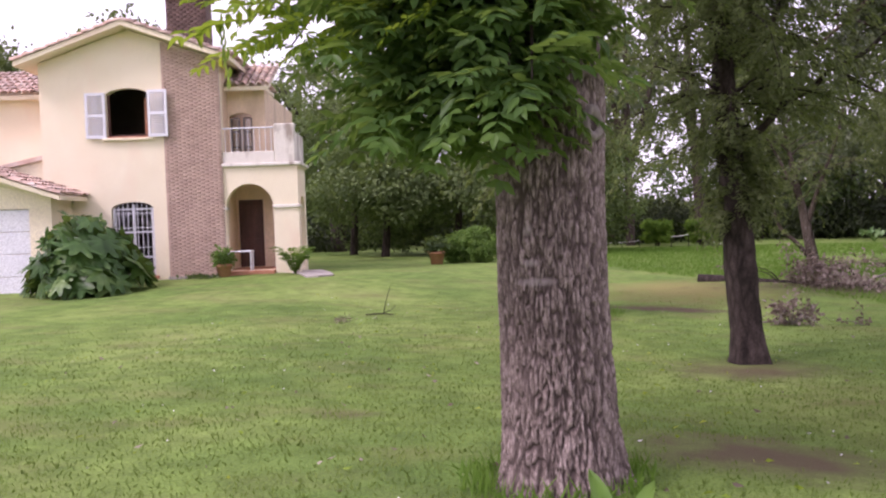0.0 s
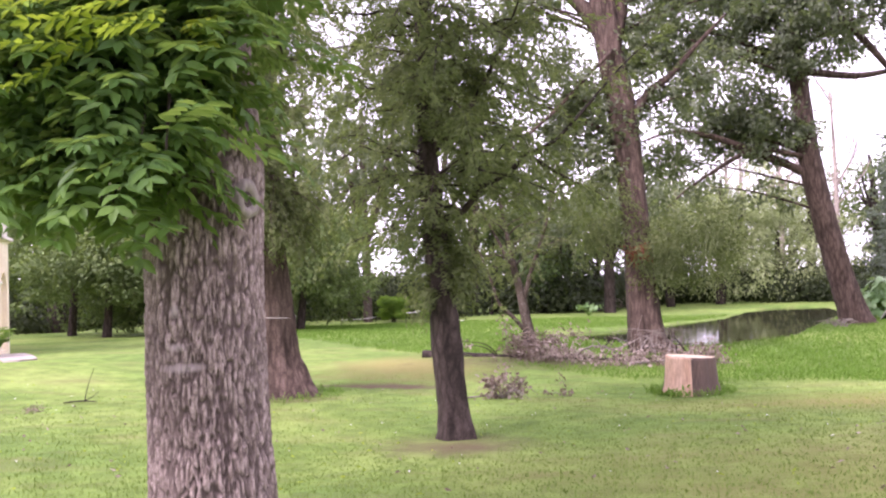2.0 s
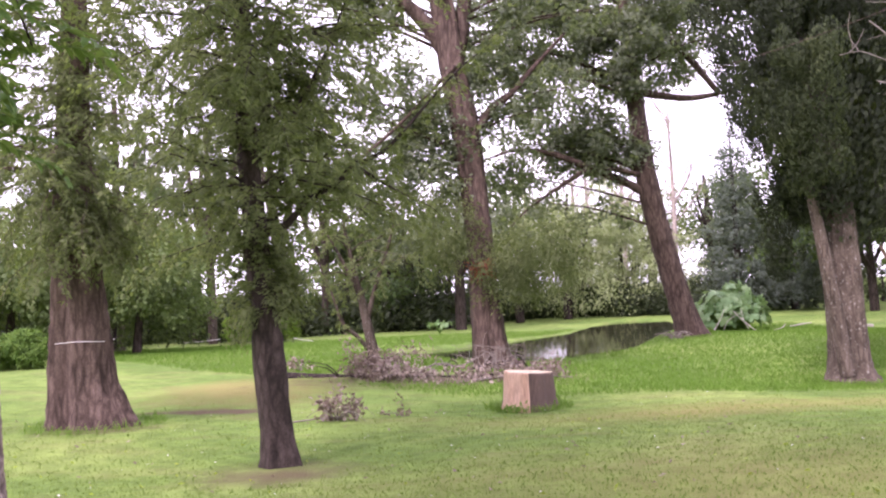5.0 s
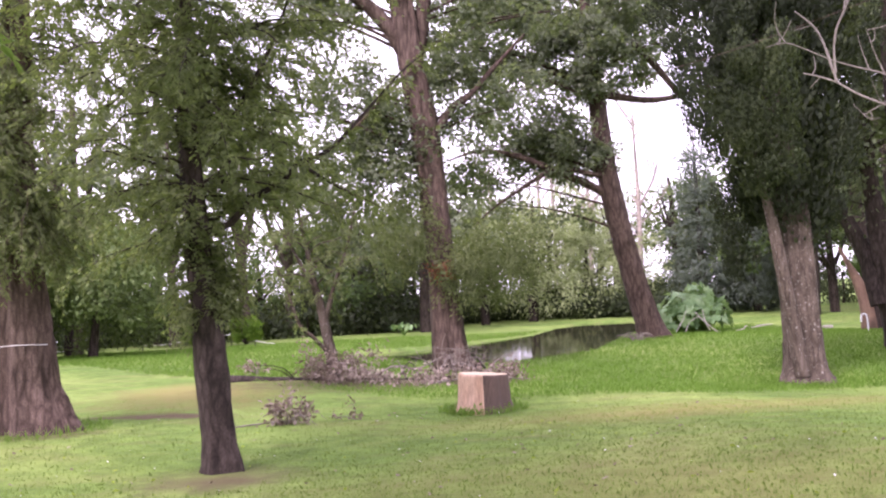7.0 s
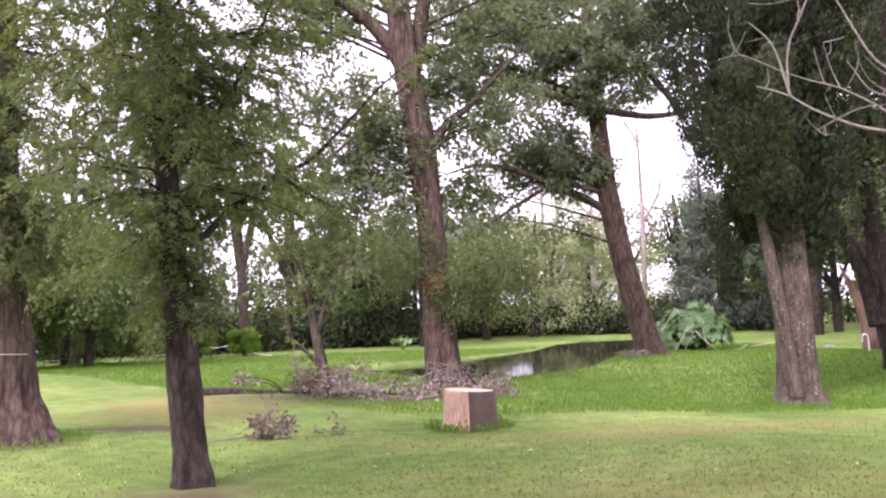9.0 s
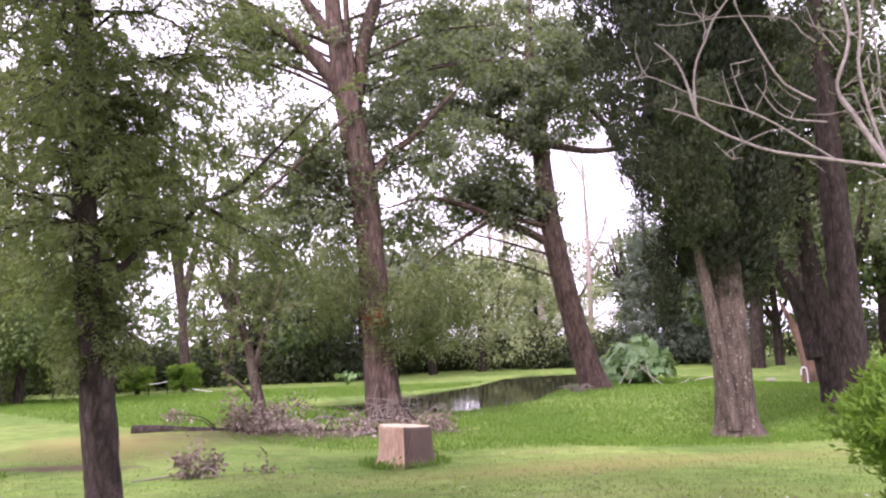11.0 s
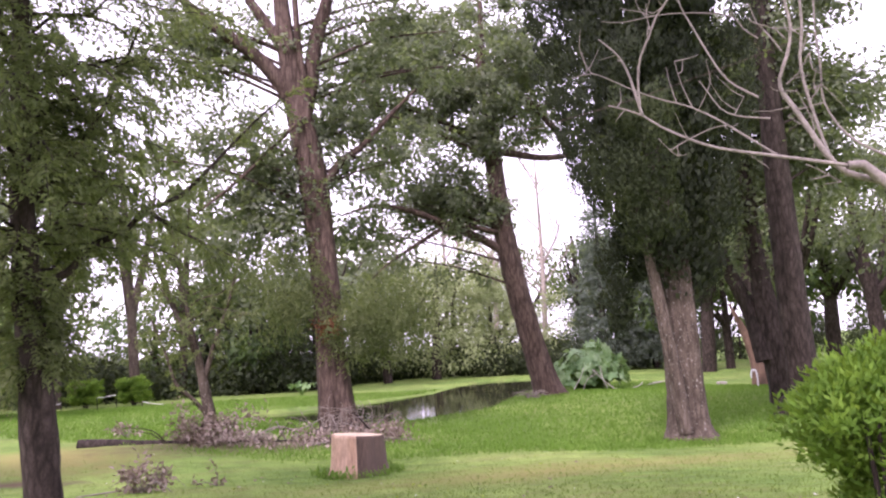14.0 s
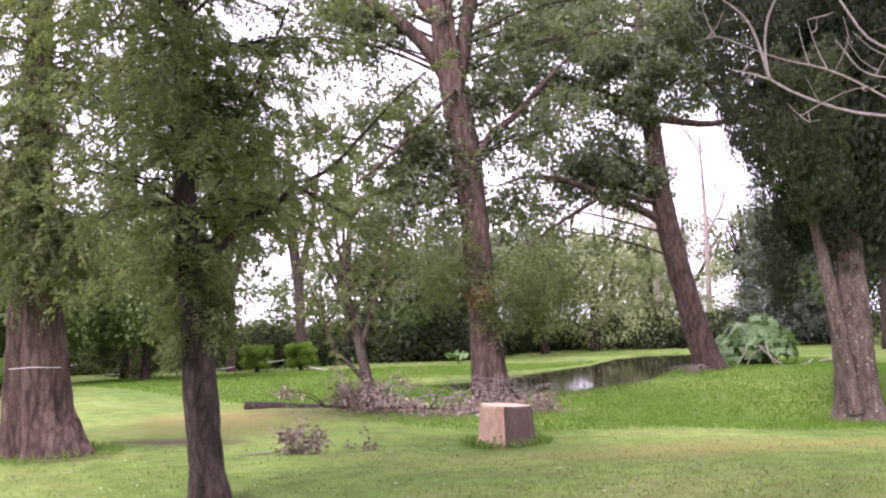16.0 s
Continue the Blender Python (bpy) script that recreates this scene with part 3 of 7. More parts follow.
    leafy(name, P, D, N, leaf[0] * sz, leaf[1] * sz, leafmat, parent, rng)
    vs, fs = joined(tubes)
    tagged(grid_mesh("twig", vs, fs, bark, parent, "", True), kind="stuff")


def tuft_crown(name, parent, profile, count, leaf, per, material, seed, facing, size=(0.15, 0.27), cleft=None, z_range=None, wide=180, label="", inner=0.8):
    """A dense conifer crown of upright tufts on a hull; profile: rows of (z, x, y, radius); facing and cleft are headings in degrees."""
    rng = np.random.default_rng(seed)
    pr = np.array(profile, float)
    z0, z1 = z_range or (pr[0, 0], pr[-1, 0])
    P, D, N = [], [], []
    up = np.array([0, 0, 1.0])
    made = 0
    while made < count:
        z = rng.uniform(z0, z1)
        cx_, cy_, rad = (np.interp(z, pr[:, 0], pr[:, k]) for k in (1, 2, 3))
        if rng.uniform(0, pr[:, 3].max()) > rad:
            continue
        a = radians(facing) + radians(wide) * rng.uniform(-1, 1)
        if cleft:
            off = abs((math.degrees(a) - cleft[0] + 180) % 360 - 180)
            if off < cleft[1] and cleft[2] < z < cleft[3]:
                rad *= 0.25 + 0.5 * off / cleft[1]
        lump = 1 + 0.16 * noise.noise(Vector((math.cos(a) * 2.2, math.sin(a) * 2.2, z * 0.9 + seed)))
        rad *= rng.uniform(inner, 1.0) * lump
        o = np.array([math.cos(a), math.sin(a), 0])
        c = np.array([cx_, cy_, z]) + o * rad
        w = rng.uniform(*size)
        h = w * rng.uniform(1.5, 2.6)
        lean = unit(up + o * rng.uniform(0.1, 0.45) + rng.normal(0, 0.12, 3))
        k = per
        uu = unit(rng.normal(0, 1, (k, 3)))
        uu[:, 2] *= np.sign(uu[:, 2]) * rng.choice([1, 1, -0.6], k)
        body = uu * np.array([w, w, 0]) * rng.uniform(0.75, 1.05, k)[:, None] + lean * (uu[:, 2:3] * h)
        P.append(c + body)
        D.append(lean * 1.0 + uu * 0.55 + rng.normal(0, 0.3, (k, 3)))
        N.append(uu * 0.8 + o * 0.35 + up * 0.15)
        made += 1
    P, D, N = np.vstack(P), np.vstack(D), np.vstack(N)
    sz = rng.uniform(0.6, 1.35, len(P))
    return leafy(name, P, D, N, leaf[0] * sz, leaf[1] * sz, material, parent, rng, label)


# ---- terrain ----
HEIGHTS = ((-1.1, -7, 0.27), (0, -12.5, 0.25), (3, -12, 0.2), (0.05, 0.3, -0.17), (-3.3, 4.4, 0.0), (4.2, 5, -0.28), (11.6, 7, -0.40), (15.5, 9, -0.26),
           (5, 13.7, -0.25), (13.5, 21, -0.03), (-1.2, 10.7, 0.12), (-15, 9, 0.40), (-12.8, 10.3, 0.52), (-13.8, 9.8, 0.47), (-11.5, 10.6, 0.47), (-15.9, 6.0, 0.22), (-9.7, 15.9, 0.36), (-3, 36, 0.0), (6.5, -5.5, 0.1),
           (1.6, 13.2, 0.12), (0.8, 4.2, -0.16), (18, 27, -0.3), (26, 28, -0.5), (-7, -3, 0.15), (-8, 20, 0.3), (15, 48, 0.0), (28, 52, 0.0), (1.8, -4.3, 0.0), (-12, 0, 0.15))
POND = ((2.7, 20.3), (4.6, 17.2), (6.1, 15.7), (7.0, 15.1), (8.0, 15.7), (9.0, 16.5), (10.2, 17.4), (11.5, 19.8), (13.4, 23.9), (17.5, 32.2), (19.6, 39.9), (17.4, 42.0), (14.6, 37.9), (11.4, 30.8), (9.7, 28.8), (7.6, 26.4), (5.5, 24.2), (4.2, 23.6), (2.8, 23.6))
WATER_Z = -0.16
_h = np.array(HEIGHTS)
_p = np.array(POND)


def pond_distance(x, y):
    """Metres outside (+) or inside (-) the pond's edge."""
    x, y = np.asarray(x, float), np.asarray(y, float)
    best = np.full(x.shape, 1e9)
    inside = np.zeros(x.shape, bool)
    for (ax, ay), (bx, by) in zip(_p, np.roll(_p, -1, 0)):
        t = np.clip(((x - ax) * (bx - ax) + (y - ay) * (by - ay)) / ((bx - ax) ** 2 + (by - ay) ** 2), 0, 1)
        best = np.minimum(best, np.hypot(x - ax - t * (bx - ax), y - ay - t * (by - ay)))
        inside ^= ((ay > y) != (by > y)) & (x < (bx - ax) * (y - ay) / (by - ay + 1e-12) + ax)
    return np.where(inside, -best, best)


def ground(x, y):
    x, y = np.asarray(x, float), np.asarray(y, float)
    d2 = (x[..., None] - _h[:, 0]) ** 2 + (y[..., None] - _h[:, 1]) ** 2
    w = 1 / (d2 + 1.5) ** 1.6
    z = (w * _h[:, 2]).sum(-1) / w.sum(-1)
    far = np.clip((np.hypot(x - 2, y - 10) - 45) / 60, 0, 1)
    z = z * (1 - far)
    d = pond_distance(x, y)
    rim = np.clip(1 - d / 2.0, 0, 1)
    z = np.where(d > 0, z * (1 - rim) + rim * np.maximum(WATER_Z + 0.03, np.minimum(z, WATER_Z + 0.12)), np.maximum(WATER_Z - 0.8, WATER_Z + 0.03 + d * 0.35))
    return z


def gz(x, y):
    return float(ground(np.array([x]), np.array([y]))[0])


def graded(lo, hi, near_lo, near_hi, step):
    mid_part = np.arange(near_lo, near_hi + step, step)
    a, s, v = [], step, near_lo
    while v > lo:
        s *= 1.25
        v -= s
        a.append(v)
    b, s, v = [], step, mid_part[-1]
    while v < hi:
        s *= 1.25
        v += s
        b.append(v)
    return np.concatenate([a[::-1], mid_part, b])


gx, gy = graded(-900, 900, -20, 26, 0.4), graded(-900, 900, -16, 48, 0.4)
GX, GY = np.meshgrid(gx, gy)
GZ = ground(GX, GY)
rngs = np.random.default_rng(5)
GZ = GZ + rngs.normal(0, 0.006, GZ.shape) * (pond_distance(GX, GY) > 0.5)
nx, ny = len(gx), len(gy)
ii, jj = np.meshgrid(np.arange(nx - 1), np.arange(ny - 1))
q0 = (jj * nx + ii).ravel()
lawn = grid_mesh("ground", np.stack([GX, GY, GZ], -1).reshape(-1, 3), np.stack([q0, q0 + 1, q0 + nx + 1, q0 + nx], -1), LAWN, None, "mown green lawn with dry and bare patches", True)
tagged(lawn, category="lawn", kind="structure")

bm = bmesh.new()
cx, cy = _p.mean(0)
bm.faces.new([bm.verts.new((cx + (x - cx) * 1.04, cy + (y - cy) * 1.04, WATER_Z)) for x, y in POND])
water = part("water", bm, WATER, None, "still dark pond water reflecting trees")
tagged(water, category="pond", kind="structure")


# ---- trees ----
def local(pts, base):
    return [(p[0] - base[0], p[1] - base[1], p[2] - base[2], *p[3:]) for p in pts]


# the walnut tree beside the camera's way
NX, NY = -1.16, -6.88
nbase = (NX, NY, 0.27)
walnut = empty("walnut_tree", nbase, "large walnut tree with deeply furrowed grey-brown bark and drooping leaves", "tree")


def furrowed_trunk():
    segs, rows = 288, 380
    z = np.concatenate([np.linspace(-0.2, 2.7, 345), np.linspace(2.74, 5.2, 35)])
    th = np.linspace(0, 2 * np.pi, segs, endpoint=False)
    base_r = np.interp(z, [-0.2, 0.0, 0.12, 0.35, 0.9, 1.7, 2.3, 3.0, 5.2], [0.47, 0.41, 0.375, 0.345, 0.325, 0.315, 0.335, 0.29, 0.22])
    lean_x = np.interp(z, [0, 1.2, 2.6, 5.2], [0.03, 0.0, 0.0, -0.05])
    v, plate = np.zeros((rows, segs, 3)), np.zeros((rows, segs))
    for i in range(rows):
        for j in range(segs):
            c, s = math.cos(th[j]), math.sin(th[j])
            warp = noise.noise(Vector((c * 2.4, s * 2.4, z[i] * 2.6))) * 0.7
            kink = noise.noise(Vector((c * 9 + 5, s * 9, z[i] * 8))) * 0.4
            near, _ = noise.voronoi(Vector((c * 12.5 + warp + kink, s * 12.5 - warp + kink, z[i] * 5.0 + kink * 0.5)))
            fine = noise.noise(Vector((c * 24, s * 24, z[i] * 26)))
            edge = max(0.0, min(1.0, (near[1] - near[0]) * 3.4 + 0.30 * fine))
            plate[i, j] = edge
            r = base_r[i] * (1 + 0.03 * math.sin(3 * th[j] + 1)) + 0.026 * edge ** 0.7 + 0.006 * fine - 0.014
            r += 0.05 * max(0.0, 0.35 - z[i]) * math.sin(5 * th[j] + 0.7)
            v[i, j] = (lean_x[i] + r * c, r * s, z[i])
    i = np.arange(rows - 1)[:, None] * segs
    j = np.arange(segs)[None, :]
    f = np.stack([i + j, i + (j + 1) % segs, i + segs + (j + 1) % segs, i + segs + j], -1).reshape(-1, 4)
    return v.reshape(-1, 3), f, plate.ravel()


v, f, plate = furrowed_trunk()
bole = grid_mesh("trunk", v, f, BARK_NEAR, walnut, "deeply furrowed grey-brown bark", True)
bole.data.attributes.new("plate", "FLOAT", "POINT").data.foreach_set("value", plate.astype(np.float32))


def knot_scar():
    """Healed ring where a limb was sawn off, with a dark hollow."""
    bm = bmesh.new()
    for i in range(28):
        a = i / 28 * 2 * math.pi
        for k, (r, h) in enumerate(((0.030, -0.03), (0.036, 0.022), (0.060, 0.040), (0.085, 0.028), (0.098, -0.03))):
            rr = r * (1 + 0.07 * math.sin(3 * a + k) + 0.05 * math.sin(7 * a))
            bm.verts.new((rr * math.cos(a), -h, rr * 1.25 * math.sin(a)))
    bm.verts.ensure_lookup_table()
    for i in range(28):
        for k in range(4):
            a, b = i * 5 + k, ((i + 1) % 28) * 5 + k
            bm.faces.new([bm.verts[x] for x in (a, b, b + 1, a + 1)])
    bmesh.ops.recalc_face_normals(bm, faces=bm.faces)
    return bm


kdir = Vector((0.89, -0.46, 0)).normalized()
knot = part("knot", knot_scar(), WOOD_DEAD, walnut, "pale ring scar of a sawn limb", True)
knot.matrix_local = Matrix.Translation((0.335 * kdir.x - 0.005, 0.335 * kdir.y, 2.15)) @ Matrix.Rotation(math.atan2(kdir.x, -kdir.y), 4, "Z")
hole = bmesh.new()
bmesh.ops.create_uvsphere(hole, u_segments=14, v_segments=8, radius=0.042)
hollow = part("hollow", hole, BARK_DARK, knot, "dark hollow", True)
hollow.matrix_local = Matrix.Translation((0, -0.012, 0)) @ Matrix.Diagonal((1, 0.4, 1.2, 1))


def pinnate(places, dirs, seed, length=0.42, pairs=7, leaflet=0.135, width=0.042):
    """Compound leaves: a thin stalk and folded leaflets in pairs, drooping."""
    rng = np.random.default_rng(seed)
    V, F, k = [], [], 0
    stalks = []
    for p, d in zip(places, dirs):
        d = unit(d)
        side = unit(np.cross(d, np.array([0, 0, 1.0])) + rng.normal(0, 0.25, 3))
        sz = rng.uniform(0.75, 1.2)
        pts = []
        for q in range(pairs + 1):
            t = q / pairs
            c = p + d * length * sz * t + np.array([0, 0, -0.20 * length * sz * t * t * rng.uniform(0.8, 1.4)])
            pts.append(c)
        for q in range(1, pairs + 1):
            fwd = unit(pts[q] - pts[q - 1])
            up = unit(np.cross(side, fwd))
            for s in ((-1, 1) if q < pairs else (-1, 1, 0)):
                ld = unit(fwd * (0.55 if s else 1.0) + side * s * 0.85 - np.array([0, 0, rng.uniform(-0.05, 0.3)]))
                L = leaflet * sz * rng.uniform(0.8, 1.15) * (0.7 + 0.5 * math.sin(math.pi * min(1, q / pairs * 0.9)))
                w = unit(np.cross(ld, up + rng.normal(0, 0.25, 3))) * width * sz * 0.5
                nn = unit(np.cross(w, ld)) * L * 0.05
                c = pts[q]
                V += [c, c + ld * L * 0.3 + w + nn, c + ld * L * 0.68 + w * 0.8 + nn, c + ld * L - nn * 2, c + ld * L * 0.68 - w * 0.8 + nn, c + ld * L * 0.3 - w + nn]
                F += [(k, k + 1, k + 2, k + 3), (k, k + 3, k + 4, k + 5)]
                k += 6
        stalks.append(tube_arrays([(*pts[0], 0.0025), (*pts[pairs // 2], 0.002), (*pts[-1], 0.001)], 0.15, 4)[:2])
    return np.array(V), np.array(F), joined(stalks)


def walnut_leaves():
    rng = np.random.default_rng(11)
    shoots = []
    # main drooping boughs, from the trunk out to their tips
    tips = []
    while len(tips) < 86:
        p = np.array([rng.uniform(-2.2, 0.6), rng.uniform(-0.95, 0.8), rng.uniform(2.3, 3.8)])
        if len(tips) < 34:
            p = np.array([rng.uniform(-0.8, 0.02), rng.uniform(-0.85, -0.4), rng.uniform(2.08, 2.65)])
        elif len(tips) < 42:
            p = np.array([rng.uniform(-0.15, 0.3), rng.uniform(-0.7, -0.4), rng.uniform(2.5, 2.95)])
        lowest = 2.0 + 0.55 * max(0.0, -p[0] - 0.45) + 1.2 * max(0.0, p[0] + 0.1)
        spread = (p[0] + NX) / (p[1] + NY + 12.3)
        if p[2] < lowest or math.hypot(p[0], p[1]) < 0.42 or spread < -0.53:
            continue
        tips.append(tuple(p))
    P, Dn = [], []
    for tx, ty, tz in tips:
        s = np.array([-0.05, 0.0, min(4.9, tz + 0.9)])
        e = np.array([tx, ty, tz])
        m = s + (e - s) * 0.55 + np.array([0, 0, 0.35])
        row = [(*s, 0.03), (*m, 0.018), (*e, 0.005)]
        limb("branch", row, BARK_DARK, walnut, 6, 0.15)
        q = spline(row, 0.05)
        for c in q[len(q) // 3:]:
            if rng.random() < 0.8:
                P.append(c[:3] + rng.normal(0, 0.03, 3))
                out = np.array([e[0] - s[0], e[1] - s[1], 0])
                Dn.append(unit(out) * 0.5 + unit(rng.normal(0, 1, 3) * np.array([1, 1, 0.45])) * 1.0 + np.array([0, 0, -0.12]))
    return np.array(P), np.array(Dn)


P, Dn = walnut_leaves()
v, f, st = pinnate(P, Dn, 3, 0.40, 7, 0.115, 0.042)
grid_mesh("crown", v, f, LEAF_WALNUT, walnut, "compound leaves of long green leaflets")
tagged(grid_mesh("leaf_stalk", *st, LEAF_WALNUT, walnut), kind="stuff")
rng = np.random.default_rng(8)
young = np.vstack([np.array([(0.24, -0.45, 2.92), (0.30, -0.42, 3.02), (0.22, -0.5, 3.10), (0.30, -0.4, 2.90)]),
                   np.stack([rng.uniform(-1.6, 0.2, 44), rng.uniform(-1.2, -0.75, 44), rng.uniform(2.66, 3.2, 44)], -1)])
v, f, st = pinnate(young, rng.normal(0, 0.6, (len(young), 3)) * np.array([1, 1, 0.25]) + np.array([-0.5, -0.3, -0.1]), 5, 0.36, 7, 0.10, 0.034)
grid_mesh("young_leaves", v, f, LEAF_YOUNG, walnut, "fresh yellow-green leaves")
tagged(grid_mesh("leaf_stalk", *st, LEAF_WALNUT, walnut), kind="stuff")

# upper crown of the walnut, above the view, that shades the lawn
crown("upper_crown", [(0.4, 0.3, 7.6, 4.6, 4.4, 1.9), (0.2, 0.5, 9.2, 3.2, 3.2, 1.8)], 560, 34, 0.34, 0.24, 0.10, LEAF_WALNUT, walnut, 21)
for k in range(7):
    a = k * 0.9 + 0.2
    limb("branch", [(-0.04, 0, 4.6, 0.12), (math.cos(a) * 1.6, math.sin(a) * 1.6, 6.3, 0.08), (math.cos(a) * 3.2 + 0.3, math.sin(a) * 3.2, 7.8, 0.03)], BARK_DARK, walnut, 8, 0.3)


def woodland_tree(name, label, base, trunk, blobs, clusters, leaves, spread, size, leafmat, bark, seed, droop=0.3, out=0.4, limbs=8, r_limb=0.05, segs=18, lobes=0.25, floor_z=None, group="", flat=0.7, step=0.2, limb_points=(), spray=0.0, gaps=0.9, shell=0.3, bough=True, per=12, rise=0.3, low=1.5, rough=0.02, scatter=1.0):
    tree = empty(name, base, label, "tree", group)
    t = local(trunk, base)
    vv, ff, _ = tube_arrays(t, step, segs, lobes, seed, rough)
    grid_mesh("trunk", vv, ff, bark, tree, "", True)
    b = [(x - base[0], y - base[1], z - base[2], *r) for x, y, z, *r in blobs]
    body = [r[:4] for r in t]
    _, lines = crown("crown", b, clusters, leaves, spread, size[0], size[1], leafmat, tree, seed, droop, out, floor_z, flat=flat, spray=spray, gaps=gaps, shell=shell, axis=body if bough else None, per=per, rise=rise, low=low, scatter=scatter)
    if bough:
        slim = min(1.0, r_limb / 0.05)
        lines = sorted(([(*p[:3], p[3] * slim) for p in q] for q in lines), key=lambda q: -q[0][3])
        for row in lines[:limbs]:
            limb("branch", row, bark, tree, 6, 0.25)
        vs, fs = joined([tube_arrays(q, 0.5, 4)[:2] for q in lines[limbs:]])
        tagged(grid_mesh("twig", vs, fs, bark, tree, "", True), kind="stuff")
    for row in limb_points:
        limb("branch", local(row, base), bark, tree, 8, 0.25)
    return tree


# slender tree in front of the log, feathery foliage
def feather_tree(name, label, base, trunk, bark, segs, lobes, seed, rough, tiers, hosts=(), **kw):
    tree = empty(name, base, label, "tree")
    t = local(trunk, base)
    vv, ff, _ = tube_arrays(t, 0.12, segs, lobes, seed, rough)
    grid_mesh("trunk", vv, ff, bark, tree, "", True)
    rows = [local(h, base) for h in hosts]
    for h in rows:
        limb("branch", h, bark, tree, 8, 0.15)
    feather_crown(tree, t, tiers, LEAF_FEATHER, bark, seed, hosts=rows, **kw)
    return tree


feather_tree("slender_tree", "slender dark-barked tree with drooping feathery foliage", (0.0, 0.42, gz(0.0, 0.42)),
             [(0.00, 0.42, -0.45, 0.36), (0.00, 0.42, -0.17, 0.275), (-0.01, 0.42, 0.06, 0.225), (-0.04, 0.42, 0.42, 0.200), (-0.08, 0.42, 0.95, 0.205), (-0.12, 0.42, 1.7, 0.18), (-0.18, 0.42, 2.4, 0.165), (-0.24, 0.42, 3.4, 0.14), (-0.27, 0.4, 4.5, 0.115), (-0.25, 0.4, 7.0, 0.08), (-0.2, 0.4, 10.0, 0.03)],
             BARK_DARK, 18, 0.25, 31, 0.04,
             [(1.95, 2.8, 18, 0.08, 0.3, 0.3, 0.3, 0, 360),
              (2.8, 3.5, 7, 0.6, 1.2, 0.30, 0.40, 0, 360), (2.95, 3.6, 7, 1.3, 2.2, 0.35, 0.36, -70, 50), (2.8, 3.1, 1, 1.2, 1.5, 0.1, 0.35, 170, 200),
              (3.4, 4.2, 11, 1.1, 2.2, 0.40, 0.50, 0, 360), (4.2, 5.3, 30, 1.1, 2.5, 0.40, 0.50, 0, 360), (3.8, 5.6, 12, 0.5, 1.1, 0.40, 0.50, 0, 360),
              (5.3, 7.4, 38, 1.4, 2.7, 0.40, 0.45, 0, 360), (7.2, 9.6, 14, 0.8, 2.0, 0.5, 0.4, 0, 360)],
             hosts=[[(-0.18, 0.42, 2.75, 0.055), (0.2, 0.5, 2.92, 0.048), (0.5, 0.5, 3.25, 0.042), (0.85, 0.62, 3.42, 0.036), (1.1, 0.6, 3.70, 0.03), (1.5, 0.65, 3.85, 0.026), (2.5, 0.8, 4.9, 0.014), (3.0, 0.9, 5.3, 0.006)],
                    [(1.1, 0.6, 3.65, 0.03), (1.6, 0.7, 3.35, 0.018), (2.1, 0.8, 3.1, 0.006)],
                    [(-0.2, 0.42, 3.2, 0.06), (-0.6, 0.3, 3.45, 0.035), (-1.4, 0.2, 3.2, 0.01)],
                    [(-0.24, 0.42, 3.7, 0.05), (0.2, 0.3, 4.1, 0.04), (0.7, 0.2, 4.9, 0.03), (1.1, 0.1, 5.8, 0.01)]], per=88, leaf=(0.070, 0.026))

# old broad-trunked tree with a rope round it
feather_tree("broad_tree", "old tree with a wide ribbed reddish-grey trunk and hanging foliage", (-3.3, 4.6, 0.0),
             [(-3.36, 4.6, -0.3, 0.86), (-3.38, 4.6, 0.0, 0.69), (-3.43, 4.6, 0.3, 0.585), (-3.49, 4.6, 0.75, 0.50), (-3.52, 4.6, 1.55, 0.44), (-3.54, 4.6, 2.3, 0.38), (-3.58, 4.6, 4.0, 0.29), (-3.5, 4.6, 6.7, 0.2), (-3.4, 4.6, 11, 0.08)],
             BARK_RED, 36, 0.36, 41, 0.02,
             [(2.9, 3.8, 18, 0.7, 1.5, 0.15, 0.65, -170, 0), (3.2, 7.0, 34, 0.5, 1.3, 0.25, 0.6, -135, -30), (3.2, 5.0, 17, 1.0, 2.0, 0.25, 0.55, 0, 360), (3.4, 5.0, 12, 1.8, 2.8, 0.2, 0.5, 100, 260), (5.0, 7.5, 25, 1.6, 2.9, 0.4, 0.45, 0, 360), (7.5, 10.5, 24, 1.2, 2.6, 0.4, 0.4, 0, 360)],
             per=74, leaf=(0.085, 0.031), side=(0.35, 0.7), gap=0.16)

